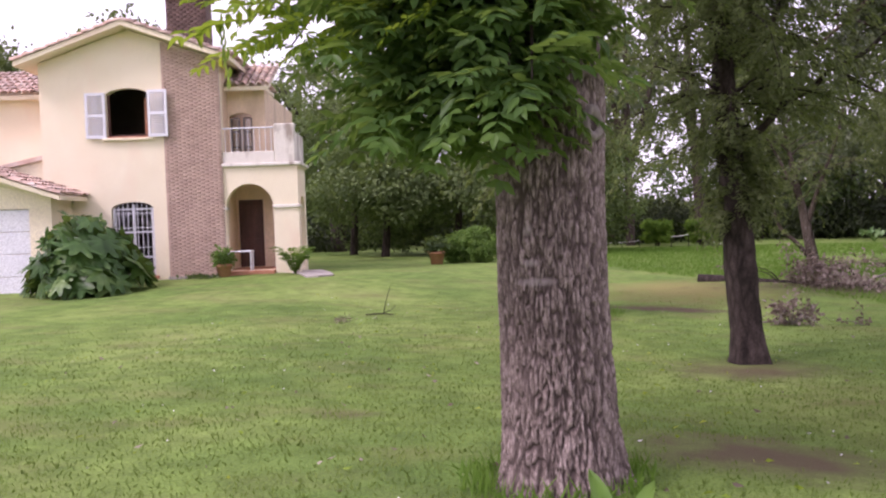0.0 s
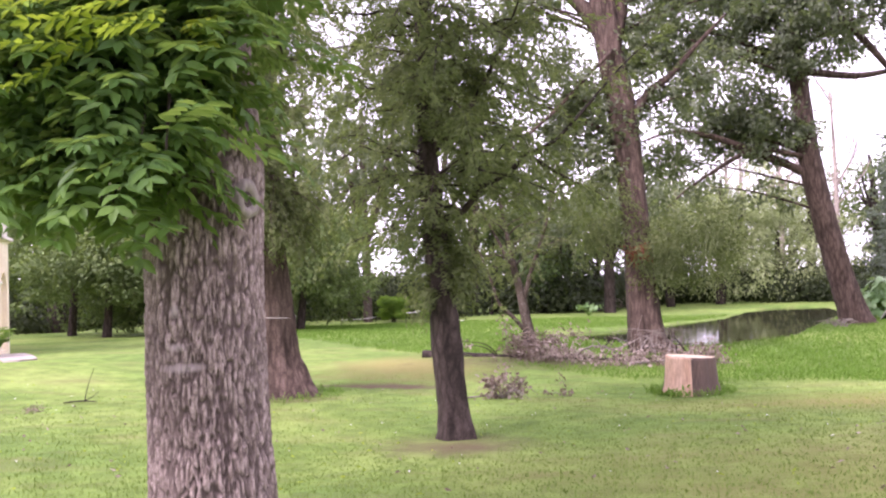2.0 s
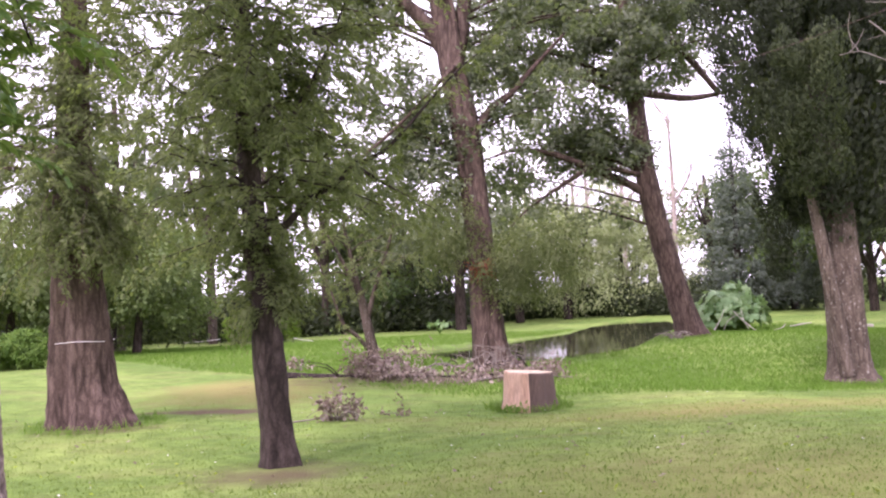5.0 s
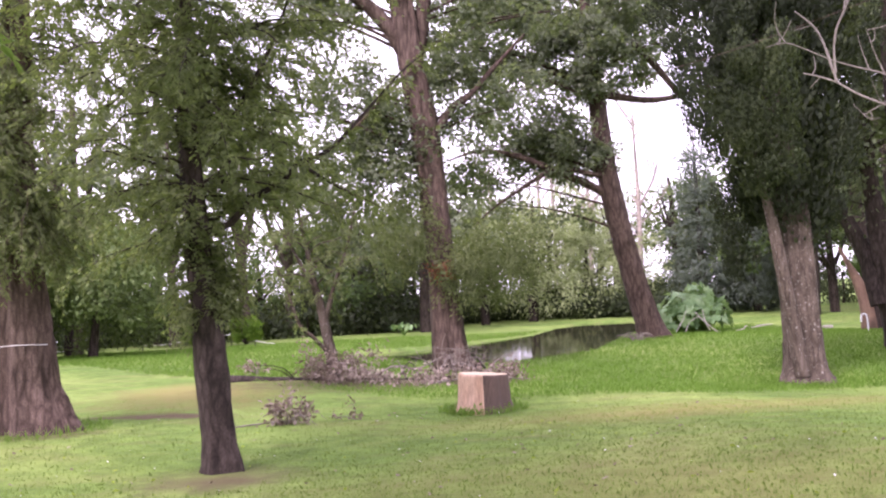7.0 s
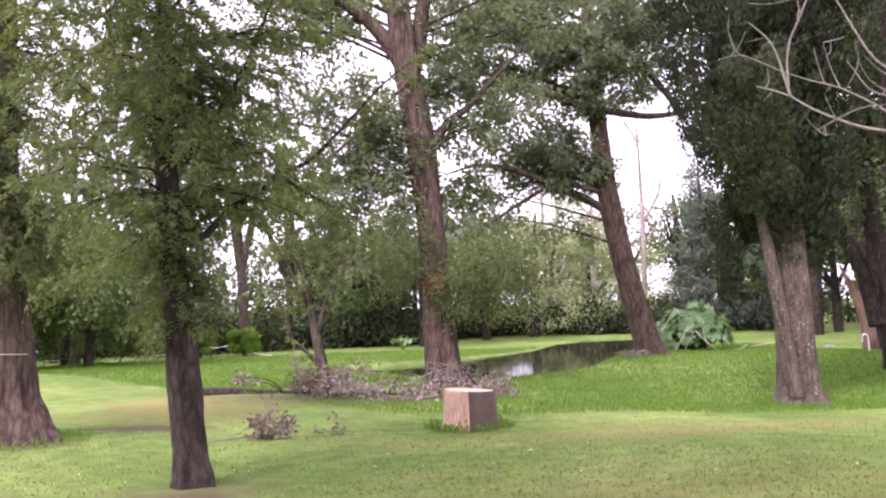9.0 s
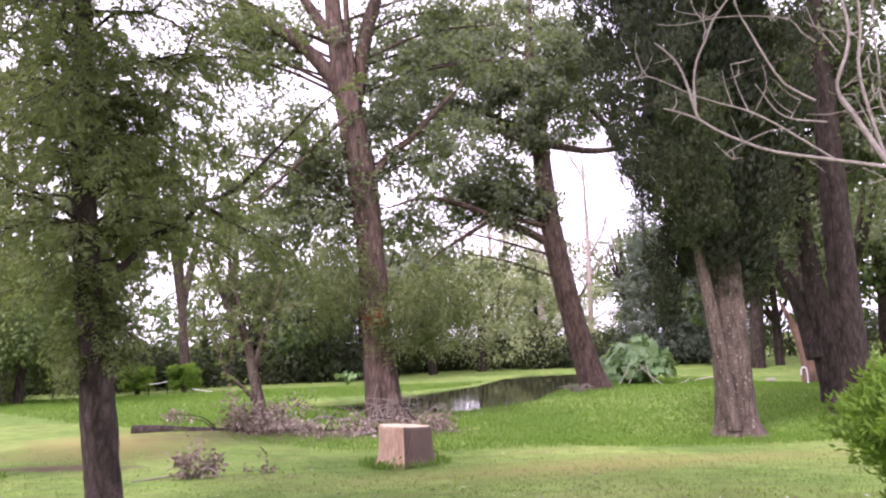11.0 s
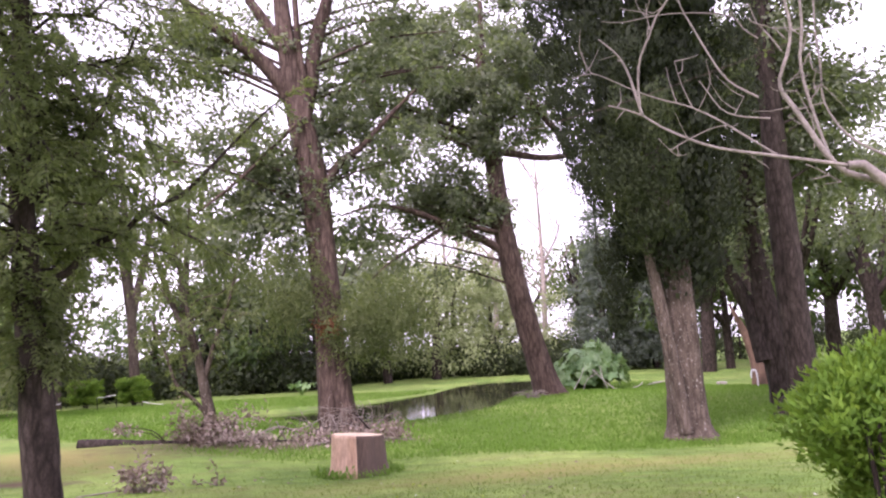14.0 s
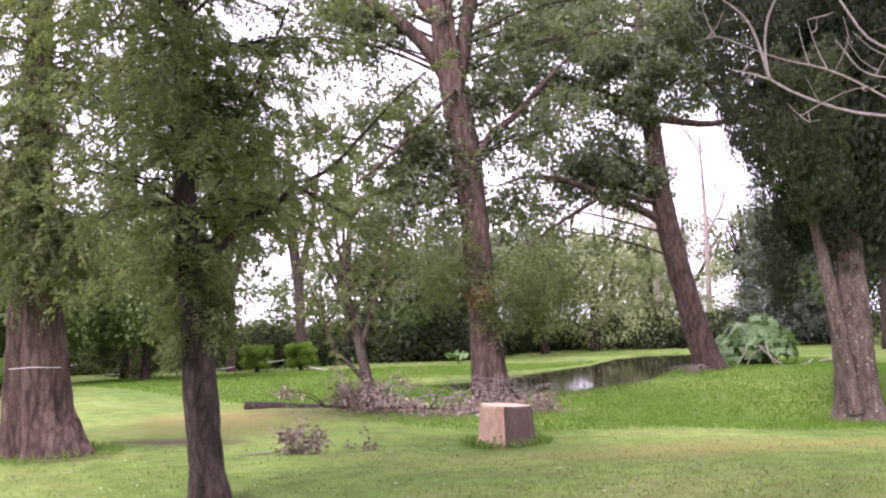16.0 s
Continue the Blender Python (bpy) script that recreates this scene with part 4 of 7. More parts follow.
# tall forked tree behind the fallen branches
b = (5.0, 14.0, gz(5.0, 14.0))
woodland_tree("forked_tree", "tall forked tree with reddish fissured bark and airy crown", b,
              [(5.25, 14.0, -0.6, 0.80), (5.15, 14.0, -0.3, 0.66), (5.0, 14.0, 0.05, 0.54), (4.9, 14.0, 1.3, 0.43), (4.78, 14.0, 3.8, 0.37), (4.57, 14.0, 6.5, 0.40), (4.33, 14.0, 8.1, 0.37), (4.13, 14.0, 9.5, 0.33), (3.96, 14.0, 10.6, 0.25), (3.85, 14, 12, 0.2), (3.8, 14, 15, 0.08)],
              [(1.2, 14.5, 9.3, 1.7, 1.6, 1.9), (2.3, 14.5, 7.3, 1.5, 1.5, 1.2), (7.4, 14.4, 9.0, 1.7, 1.5, 1.5), (6.4, 14.2, 7.4, 1.2, 1.2, 1.0), (3.2, 14.4, 6.0, 1.3, 1.4, 0.9), (4.3, 14.6, 15, 2.8, 2.5, 1.8), (0.4, 14.6, 7.0, 1.3, 1.3, 1.0), (8.4, 14.5, 10.8, 1.5, 1.4, 1.2), (7.2, 14.6, 11.8, 1.2, 1.2, 0.9)],
              520, 60, 0.19, (0.14, 0.085), LEAF_BROAD, BARK_RED, 51, 0.3, 0.4, 8, 0.1, 22, 0.25, scatter=2.2,
              limb_points=[[(4.35, 13.85, 8.2, 0.2), (4.57, 13.9, 9.4, 0.23), (4.76, 13.9, 10.55, 0.21), (5.16, 13.8, 11.9, 0.17), (5.6, 13.8, 14, 0.06)],
                           [(4.45, 13.72, 7.6, 0.10), (4.42, 13.7, 9.0, 0.10), (4.27, 13.7, 10.3, 0.09), (4.2, 13.7, 11.9, 0.08), (4.1, 13.8, 14, 0.03)],
                           [(4.2, 14.0, 8.5, 0.2), (3.77, 14.0, 9.38, 0.22), (3.16, 14.0, 10.11, 0.19), (2.54, 14.0, 10.59, 0.18), (1.77, 14.0, 11.15, 0.14), (1.0, 14.0, 11.95, 0.10), (0.2, 14.0, 13.2, 0.04)],
                           [(4.0, 14.0, 10.2, 0.18), (3.75, 14.0, 10.6, 0.17), (3.25, 14.0, 11.35, 0.15), (2.8, 14.0, 12.1, 0.10), (2.2, 14.0, 13.6, 0.04)],
                           [(4.6, 13.9, 6.3, 0.14), (4.95, 13.8, 6.62, 0.13), (5.3, 13.8, 7.12, 0.12), (5.88, 13.8, 7.52, 0.10), (6.64, 13.9, 8.34, 0.07), (7.6, 14, 9.3, 0.03)],
                           [(4.3, 13.6, 8.3, 0.06), (3.7, 13.4, 7.7, 0.05), (2.9, 13.4, 6.9, 0.05), (2.1, 13.4, 6.2, 0.04), (1.2, 13.3, 5.5, 0.015)]])
spray_tree = bpy.data.objects["forked_tree"]
crown("rear_foliage", [(1.2, 2.0, 5.8, 1.1, 0.8, 1.2), (-2.8, 2.2, 5.2, 1.6, 0.9, 1.1), (-1.4, 2.4, 7.6, 1.2, 0.8, 0.9), (2.3, 2.2, 7.8, 1.0, 0.8, 0.9)], 85, 56, 0.28, 0.14, 0.085, LEAF_BROAD, spray_tree, 56, 0.3, 0.4, shell=0.1)
crown("hanging_sprays", [(1.3, -0.6, 3.1, 1.3, 0.9, 1.15), (0.3, -0.7, 2.9, 0.8, 0.5, 0.8), (-1.2, -0.4, 4.0, 1.0, 0.7, 1.3)], 230, 80, 0.13, 0.10, 0.032, LEAF_FEATHER, spray_tree, 57, 0.55, 0.3, spray=0.5, shell=0.1, label="hanging feathery sprays")

crown("dead_sprig", [(-0.25, -0.75, 2.85, 0.35, 0.2, 0.35)], 10, 40, 0.10, 0.10, 0.035, LEAF_RUST, spray_tree, 58, 0.4, 0.3, label="rust-brown dead sprig")[0]["kind"] = "stuff"

# leaning tree on the pond's bank
b = (13.6, 21.1, gz(13.6, 21.1))
woodland_tree("leaning_tree", "tall leaning tree with dark reddish bark on the pond bank", b,
              [(13.75, 21.1, -0.5, 0.85), (13.65, 21.1, -0.05, 0.66), (13.5, 21.1, 0.5, 0.50), (13.08, 21.2, 2.2, 0.43), (12.5, 21.2, 4.9, 0.40), (12.24, 21.3, 7.0, 0.36), (12.1, 21.3, 8.9, 0.32), (11.98, 21.3, 10.6, 0.26), (11.9, 21.4, 12.5, 0.18), (12.0, 21.4, 15, 0.08)],
              [(12.0, 21.6, 13.0, 3.6, 2.8, 2.2), (9.2, 21.8, 9.6, 2.4, 1.8, 1.5), (8.6, 22.6, 7.8, 2.0, 1.0, 0.8), (14.6, 21.5, 11.2, 1.8, 1.8, 1.5), (11.0, 21.0, 8.3, 1.3, 1.2, 1.7), (8.0, 22, 12, 2.6, 2, 1.8), (7.9, 22.6, 5.9, 1.4, 0.8, 0.9), (11.6, 20.6, 10.6, 2.0, 1.2, 1.2), (10.0, 22.6, 7.6, 1.3, 0.8, 0.8)],
              820, 60, 0.22, (0.17, 0.10), LEAF_BROAD, BARK_RED, 61, 0.35, 0.4, 10, 0.09, 18, 0.2, scatter=2.4,
              limb_points=[[(12.45, 21.25, 5.0, 0.17), (12.1, 21.25, 5.42, 0.16), (11.22, 21.3, 5.92, 0.15), (10.17, 21.3, 6.35, 0.14), (8.92, 21.3, 6.89, 0.11), (7.47, 21.3, 7.11, 0.07), (6.3, 21.4, 6.8, 0.03)],
                           [(12.3, 21.2, 5.95, 0.11), (12.0, 21.15, 6.03, 0.10), (11.02, 21.1, 6.25, 0.08), (10.2, 21.2, 6.36, 0.06)],
                           [(10.17, 21.3, 6.35, 0.09), (9.09, 21.2, 5.74, 0.07), (7.8, 21.1, 4.94, 0.04), (7.1, 21.1, 4.3, 0.015)],
                           [(12.1, 21.25, 9.15, 0.16), (13.12, 21.3, 8.99, 0.14), (14.22, 21.3, 8.88, 0.12), (15.6, 21.5, 9.1, 0.08), (17.2, 21.6, 9.6, 0.03)],
                           [(12.1, 21.25, 9.2, 0.15), (10.98, 21.3, 9.85, 0.11), (9.48, 21.3, 10.05, 0.07), (8.3, 21.4, 10.5, 0.03)],
                           [(15.4, 21.3, 9.0, 0.10), (14.21, 21.3, 10.51, 0.14), (13.26, 21.3, 11.38, 0.13), (11.96, 21.3, 11.91, 0.10), (10.85, 21.3, 11.68, 0.05)]])


# cypress with a dense flaring crown
b = (11.6, 7.0, gz(11.6, 7.0))
cyp = empty("cypress_tree", b, "cypress with a dense dark flaring crown on a grey trunk", "tree")
vv, ff, _ = tube_arrays(local([(11.65, 7.0, -0.75, 0.75), (11.62, 7.0, -0.38, 0.60), (11.6, 7.0, -0.1, 0.45), (11.58, 7.0, 0.8, 0.38), (11.55, 7.0, 2.2, 0.37), (11.5, 7.0, 3.4, 0.36), (11.3, 7.0, 5.5, 0.28), (11.0, 7.0, 11, 0.12)], b), 0.15, 30, 0.32, 71, 0.02)
grid_mesh("trunk", vv, ff, BARK_GREY, cyp, "grey trunk spotted with lichen", True)
HULL = [(2.5, 0.10, -0.1, 0.35), (3.1, 0.0, -0.05, 0.75), (4.0, -0.15, 0.05, 1.3), (5.3, -0.28, 0.12, 1.75), (6.6, -0.22, 0.1, 2.2), (8.7, -0.38, 0.2, 2.45), (11, -0.4, 0.2, 2.1), (13.2, -0.5, 0.3, 0.8)]
tuft_crown("crown", cyp, [(z + 0.4, x, y, r) for z, x, y, r in HULL], 640, (0.085, 0.034), 150, LEAF_CYPRESS, 71, -118, cleft=(-90, 32, 2.4, 9.0))
tuft_crown("inner_foliage", cyp, [(z + 0.6, x, y, r * 0.62) for z, x, y, r in HULL], 420, (0.17, 0.09), 80, LEAF_CYPRESS, 72, -118, size=(0.25, 0.4), cleft=(-90, 32, 2.4, 9.0), inner=0.5)
# front tufts take a paler cypress green, with the light on them painted in
tuft_crown("front_tuft", cyp, [(z + 0.4, x - 0.05, y - 0.1, r * 1.04) for z, x, y, r in HULL], 85, (0.075, 0.03), 170, LEAF_CYPRESS_LIT, 78, -140, size=(0.15, 0.26), z_range=(4.0, 6.8), wide=32, label="upright tufts, their light put into the green", inner=0.9)
tuft_crown("hanging_foliage", cyp, [(2.2, -0.95, 1.0, 0.12), (2.8, -0.95, 1.0, 0.36), (3.8, -0.9, 0.9, 0.5), (4.8, -0.7, 0.6, 0.6)], 60, (0.085, 0.034), 120, LEAF_CYPRESS, 79, -118, size=(0.12, 0.22), inner=0.3)
limb("branch", local([(11.35, 6.75, -0.2, 0.17), (11.2, 6.75, 0.9, 0.15), (11.02, 6.7, 2.0, 0.14), (10.8, 6.65, 3.3, 0.11), (10.5, 6.6, 4.6, 0.06)], b), BARK_GREY, cyp, 10, 0.2, 0.2)
limb("branch", local([(11.5, 6.9, 3.0, 0.16), (11.25, 6.8, 4.2, 0.12), (10.9, 6.7, 5.6, 0.08)], b), BARK_GREY, cyp, 8, 0.2, 0.2)

# straight reddish tree and dark forked tree past the cypress
b = (15.90, 9.1, gz(15.90, 9.1))
woodland_tree("straight_tree", "tall straight tree with smooth reddish trunk", b,
              [(16.00, 9.1, -0.6, 0.62), (15.55, 9.1, -0.2, 0.47), (15.90, 9.1, 0.3, 0.38), (15.80, 9.1, 3.0, 0.35), (15.70, 9.1, 8.0, 0.27), (15.70, 9.1, 13, 0.12)],
              [(16.2, 9.4, 11.0, 3.0, 2.6, 2.6), (18.2, 10.5, 7.5, 1.8, 1.8, 1.4)], 420, 60, 0.25, (0.16, 0.09), LEAF_BROAD, BARK_DARK, 81, 0.3, 0.4, 8, 0.08, scatter=2.2)
b = (17.5, 12.2, gz(17.5, 12.2))
woodland_tree("dark_forked_tree", "dark tree forking low into steep black limbs", b,
              [(17.70, 12.2, -0.6, 0.75), (17.60, 12.2, -0.25, 0.6), (17.50, 12.2, 0.5, 0.48), (17.30, 12.3, 1.6, 0.42), (17.10, 12.4, 3.4, 0.26), (16.90, 12.4, 5.8, 0.2), (16.80, 12.4, 10, 0.1)],
              [(16.8, 12.8, 9.0, 3.0, 2.6, 2.2), (19.5, 13, 7.0, 2.2, 2, 1.6), (15.6, 13.0, 5.0, 1.0, 1, 1.0)], 480, 60, 0.25, (0.16, 0.09), LEAF_BROAD, BARK_DARK, 91, 0.3, 0.4, 8, 0.08, scatter=2.2,
              limb_points=[[(16.95, 12.3, 1.0, 0.28), (16.80, 12.6, 2.4, 0.24), (16.30, 12.8, 3.7, 0.2), (15.60, 13.1, 5.6, 0.12), (14.90, 13.4, 8, 0.05)],
                           [(17.50, 12.2, 0.9, 0.3), (17.75, 12.1, 2.6, 0.22), (17.9, 12.0, 4.8, 0.18), (18.2, 12.0, 8.2, 0.08)]])

# small tree with bare lower limbs behind the pile
feather_tree("small_tree", "small multi-branched tree with thin pale-brown trunk", (1.6, 13.4, gz(1.6, 13.4)),
             [(1.72, 13.4, -0.2, 0.24), (1.68, 13.4, 0.15, 0.18), (1.6, 13.4, 0.7, 0.15), (1.45, 13.4, 1.6, 0.12), (1.2, 13.4, 2.8, 0.07), (0.9, 13.4, 4.6, 0.03), (0.8, 13.4, 5.4, 0.01)],
             BARK_GREY, 12, 0.15, 101, 0.03,
             [(1.8, 3.2, 12, 1.0, 2.0, 0.6, 0.35, 0, 360), (3.0, 4.8, 16, 0.9, 1.9, 0.6, 0.4, 0, 360)],
             hosts=[[(1.62, 13.4, 0.45, 0.07), (1.2, 13.3, 0.95, 0.055), (0.85, 13.2, 1.3, 0.05), (0.6, 13.1, 2.1, 0.03), (0.1, 13.1, 3.4, 0.01)], [(1.5, 13.4, 1.3, 0.08), (1.8, 13.3, 2.3, 0.06), (2.2, 13.3, 3.4, 0.04), (2.5, 13.3, 4.6, 0.015)], [(1.4, 13.4, 1.8, 0.06), (1.0, 13.3, 2.8, 0.045), (0.3, 13.2, 4.2, 0.02), (0.0, 13.2, 5.0, 0.008)]],
             per=40, leaf=(0.09, 0.034), side=(0.35, 0.6), gap=0.2)


# ---- far woods round the place ----
def far_tree(x, y, h, w, leafmat, seed, bark=BARK_DARK, low=0.25, size=(0.32, 0.19), n=95, leaves=38, label="", name="tree", thick=1.0):
    z = gz(x, y)
    rng = np.random.default_rng(seed)
    t = empty(name, (x, y, z), label or "leafy park tree standing beyond the pond", "tree", "trees round the park")
    lean = rng.normal(0, 0.4, 2)
    limb("trunk", [(0, 0, -0.3, 0.035 * h * thick), (lean[0] * 0.3, lean[1] * 0.3, h * 0.3, 0.03 * h * thick), (lean[0], lean[1], h * 0.85, 0.008 * h)], bark, t, 8, 0.8)
    bl = [(rng.normal(0, w * 0.28), rng.normal(0, w * 0.28), h * rng.uniform(low + 0.15, 0.85), w * rng.uniform(0.3, 0.5), w * rng.uniform(0.3, 0.5), h * rng.uniform(0.12, 0.22)) for _ in range(6)]
    crown("crown", bl, n, leaves, 0.05 * w, size[0], size[1], leafmat, t, seed + 1, 0.3, 0.4, floor_z=0.1)
    for k in range(3):
        a = rng.uniform(0, 6.28)
        limb("branch", [(lean[0] * 0.3, lean[1] * 0.3, h * 0.3, 0.018 * h), (math.cos(a) * w * 0.2, math.sin(a) * w * 0.2, h * 0.5, 0.012 * h), (math.cos(a) * w * 0.38, math.sin(a) * w * 0.38, h * 0.72, 0.004 * h)], bark, t, 6, 0.8)
    return t


rng = np.random.default_rng(77)
# dense shrubs behind the lawn beside the house
for k, (x, y, w, h) in enumerate(((-11.5, 24, 6.5, 6.2), (-7.0, 24.5, 6.0, 5.6), (-14.5, 23.5, 5, 6.5), (-9, 29, 7, 8), (-17.5, 27, 7, 9))):
    z = gz(x, y)
    s = empty("tall_shrub", (x, y, z), "tall dense broad-leaved shrub with dark shaded base", "shrub", "shrubs behind the lawn")
    limb("trunk", [(0, 0, -0.2, 0.2), (0.2, 0, h * 0.35, 0.12), (0.1, 0.2, h * 0.8, 0.03)], BARK_DARK, s, 8, 0.6)
    bl = [(0, 0, h * 0.62, w * 0.5, w * 0.42, h * 0.36), (-w * 0.25, -w * 0.2, h * 0.46, w * 0.32, w * 0.28, h * 0.24), (w * 0.25, -w * 0.2, h * 0.44, w * 0.32, w * 0.28, h * 0.24), (0, w * 0.3, h * 0.3, w * 0.5, w * 0.2, h * 0.3)]
    crown("crown", bl, 330, 52, 0.27, 0.18, 0.095, LEAF_HEDGE, s, 200 + k, 0.2, 0.5, floor_z=0.15)

# woods beyond, from the far left round to the far right
for k in range(64):
    deg = -64 + 122 * (k / 63) + rng.normal(0, 0.8)
    a = radians(deg)
    willow = 11 < deg < 19
    near_left = -34 < deg < 6
    d = rng.uniform(52, 60) if willow else rng.uniform(54, 78) if near_left else rng.uniform(46, 76)
    if 18 <= deg < 31:
        d = rng.uniform(72, 80)
    x, y = 1 + d * math.sin(a), -10 + d * math.cos(a)
    if pond_distance(np.array([x]), np.array([y]))[0] < 4:
        d = 64
        x, y = 1 + d * math.sin(a), -10 + d * math.cos(a)
    lm = LEAF_WILLOW if willow else (LEAF_FAR, LEAF_BROAD, LEAF_SHRUB, LEAF_SHRUB)[k % 4]
    h = rng.uniform(6.5, 9.5) if willow else rng.uniform(7, 10) if 1 < deg < 11 else rng.uniform(5.5, 8.5) if -3 < deg <= 1 else rng.uniform(1.8, 3.2) if -10 < deg <= -3 else rng.uniform(2.5, 4.5) if near_left and k % 3 else rng.uniform(6.5, 9) if near_left else rng.uniform(7, 13)
    lab = "pale grey-green willow leaning over the far bank" if willow else ("leafy park tree standing beyond the lawn", "broad dark park tree beyond the pond", "dark green park tree beyond the lawn", "bushy dark green park tree beyond the lawn")[k % 4]
    far_tree(x, y, h, rng.uniform(5, 9) if h > 6 else rng.uniform(4, 7), lm, 300 + 5 * k, low=0.0 if willow else 0.2, label=lab, **(dict(size=(0.24, 0.09), n=150, leaves=46) if willow else {}))
for k, (x, y, h) in enumerate(((-34, 30, 14), (-27, 34, 13), (-21, 33, 12.5), (-41, 26, 13))):
    far_tree(x, y, h, 8, LEAF_FAR, 800 + 5 * k, label="tall leafy tree behind the house", n=150)
for k, (x, y, h, w) in enumerate(((25, 13.5, 12, 8), (30, 19, 13, 9), (23.5, 20, 11, 7), (33, 27, 12, 9), (27, 8, 12, 8))):
    far_tree(x, y, h, w, (LEAF_BROAD, LEAF_FAR)[k % 2], 860 + 5 * k, label="large shade tree past the cypress", n=80, size=(0.22, 0.13), low=0.36)
for k, (x, y, h) in enumerate(((-5.9, 37.5, 14), (-2.3, 39.0, 15), (-9.6, 33.0, 14), (-0.2, 44.0, 13), (-7.6, 43.0, 13))):
    far_tree(x, y, h, 4.5, (LEAF_BROAD, LEAF_FAR)[k % 2], 1400 + 5 * k, BARK_GREY, 0.42, n=60, label="tall thin tree with a bare straight lower trunk", thick=0.55)
# bushes whose dark colour gives the shaded band below the far crowns
for k in range(48):
    a = radians(-62 + 120 * (k / 33)) if k < 34 else radians(5 + 19 * (k - 34) / 13)
    d = rng.uniform(60, 66) if k > 33 else rng.uniform(50, 58) if -30 < math.degrees(a) < 8 else rng.uniform(66, 90)
    x, y = 1 + d * math.sin(a), -10 + d * math.cos(a)
    s = empty("understorey_bush", (x, y, gz(x, y)), "leafy bush under far trees, shade put into its colour", "bush", "bushes under the far trees")
    w, h = rng.uniform(5, 8), rng.uniform(1.3, 2.1) if k > 33 else rng.uniform(2.2, 3.8) if d > 60 else rng.uniform(1.2, 2.4)
    crown("crown", [(0, 0, h * 0.5, w * 0.6, w * 0.4, h * 0.5)], 90, 36, 0.42, 0.26, 0.13, LEAF_SHADED, s, 500 + k, 0.2, 0.4, floor_z=0.05)
    limb("trunk", [(0, 0, -0.2, 0.12), (0.1, 0, h * 0.4, 0.08), (0.1, 0.1, h * 0.8, 0.02)], BARK_DARK, s, 6, 0.6)

# blue-green conifers on the far bank
for k, (x, y, h, w) in enumerate(((26.4, 45.0, 12.0, 2.6), (29.6, 44.0, 8.5, 2.4))):
    s = empty("conifer", (x, y, gz(x, y)), "tall narrow blue-green conifer on the far bank", "tree", "conifers on the far bank")
    limb("trunk", [(0, 0, -0.2, 0.3), (0, 0, h * 0.5, 0.16), (0, 0, h, 0.03)], BARK_DARK, s, 8, 0.8)
    bl = [(0, 0, h * t, w * (1.05 - t) + 0.25, w * (1.05 - t) + 0.25, h * 0.09) for t in (0.1, 0.2, 0.32, 0.44, 0.56, 0.68, 0.8, 0.9)]
    crown("crown", bl, 420, 40, 0.28, 0.22, 0.09, LEAF_SPRUCE, s, 600 + k, 0.3, 0.6, floor_z=0.2)
# dark layered firs behind the near bank
for k, (x, y, h, w) in enumerate(((3.7, 42.5, 6.6, 2.0), (5.6, 43.5, 7.4, 2.1), (7.3, 42.8, 5.8, 1.9), (-11.5, 36.5, 7.0, 2.2), (1.2, 46.0, 6.0, 2.0))):
    s = empty("fir_tree", (x, y, gz(x, y)), "dark blue-green fir with layered drooping boughs", "tree", "firs behind the near bank")
    limb("trunk", [(0, 0, -0.2, 0.22), (0, 0, h * 0.5, 0.12), (0, 0, h, 0.02)], BARK_DARK, s, 8, 0.6)
    feather_crown(s, [(0, 0, 0), (0, 0, h)], [(h * (0.16 + 0.14 * q), h * (0.22 + 0.14 * q), 11 - q, w * (1.05 - 0.16 * q), w * (1.25 - 0.17 * q), 0.05, 0.3, 0, 360) for q in range(6)], LEAF_FIR, BARK_DARK, 640 + k, leaf=(0.17, 0.06), per=22, side=(0.4, 0.7), gap=0.34)
# bare pale trees behind the willows
for k, (x, y, h) in enumerate(((19.5, 60, 14), (23, 58, 13), (25.6, 54, 17), (16, 62, 13), (36, 56, 13), (21.5, 63, 15))):
    s = empty("bare_tree", (x, y, gz(x, y)), "leafless pale grey tree with thin upright branches", "tree", "bare trees behind the pond")
    limb("trunk", [(0, 0, -0.2, 0.24), (0.2, 0, h * 0.5, 0.15), (0.1, 0.1, h, 0.03)], BARK_PALE, s, 8, 0.8)
    for q in range(16):
        z0 = h * rng.uniform(0.3, 0.85)
        a, ln = rng.uniform(0, 6.28), h * rng.uniform(0.15, 0.3)
        e = (0.15 + math.cos(a) * ln * 0.8, math.sin(a) * ln * 0.8, z0 + ln * 1.2)
        m = (0.15 + math.cos(a) * ln * 0.5, math.sin(a) * ln * 0.5, z0 + ln * 0.55)
        limb("branch", [(0.15, 0, z0, 0.06), (*m, 0.04), (*e, 0.012)], BARK_PALE, s, 5, 0.8)
        for _ in range(2):
            limb("twig", [(*m, 0.025), (m[0] + rng.normal(0, 0.5), m[1] + rng.normal(0, 0.5), m[2] + ln * 0.5, 0.016), (m[0] + rng.normal(0, 0.9), m[1] + rng.normal(0, 0.9), m[2] + ln * 0.9, 0.008)], BARK_PALE, s, 4, 0.8)


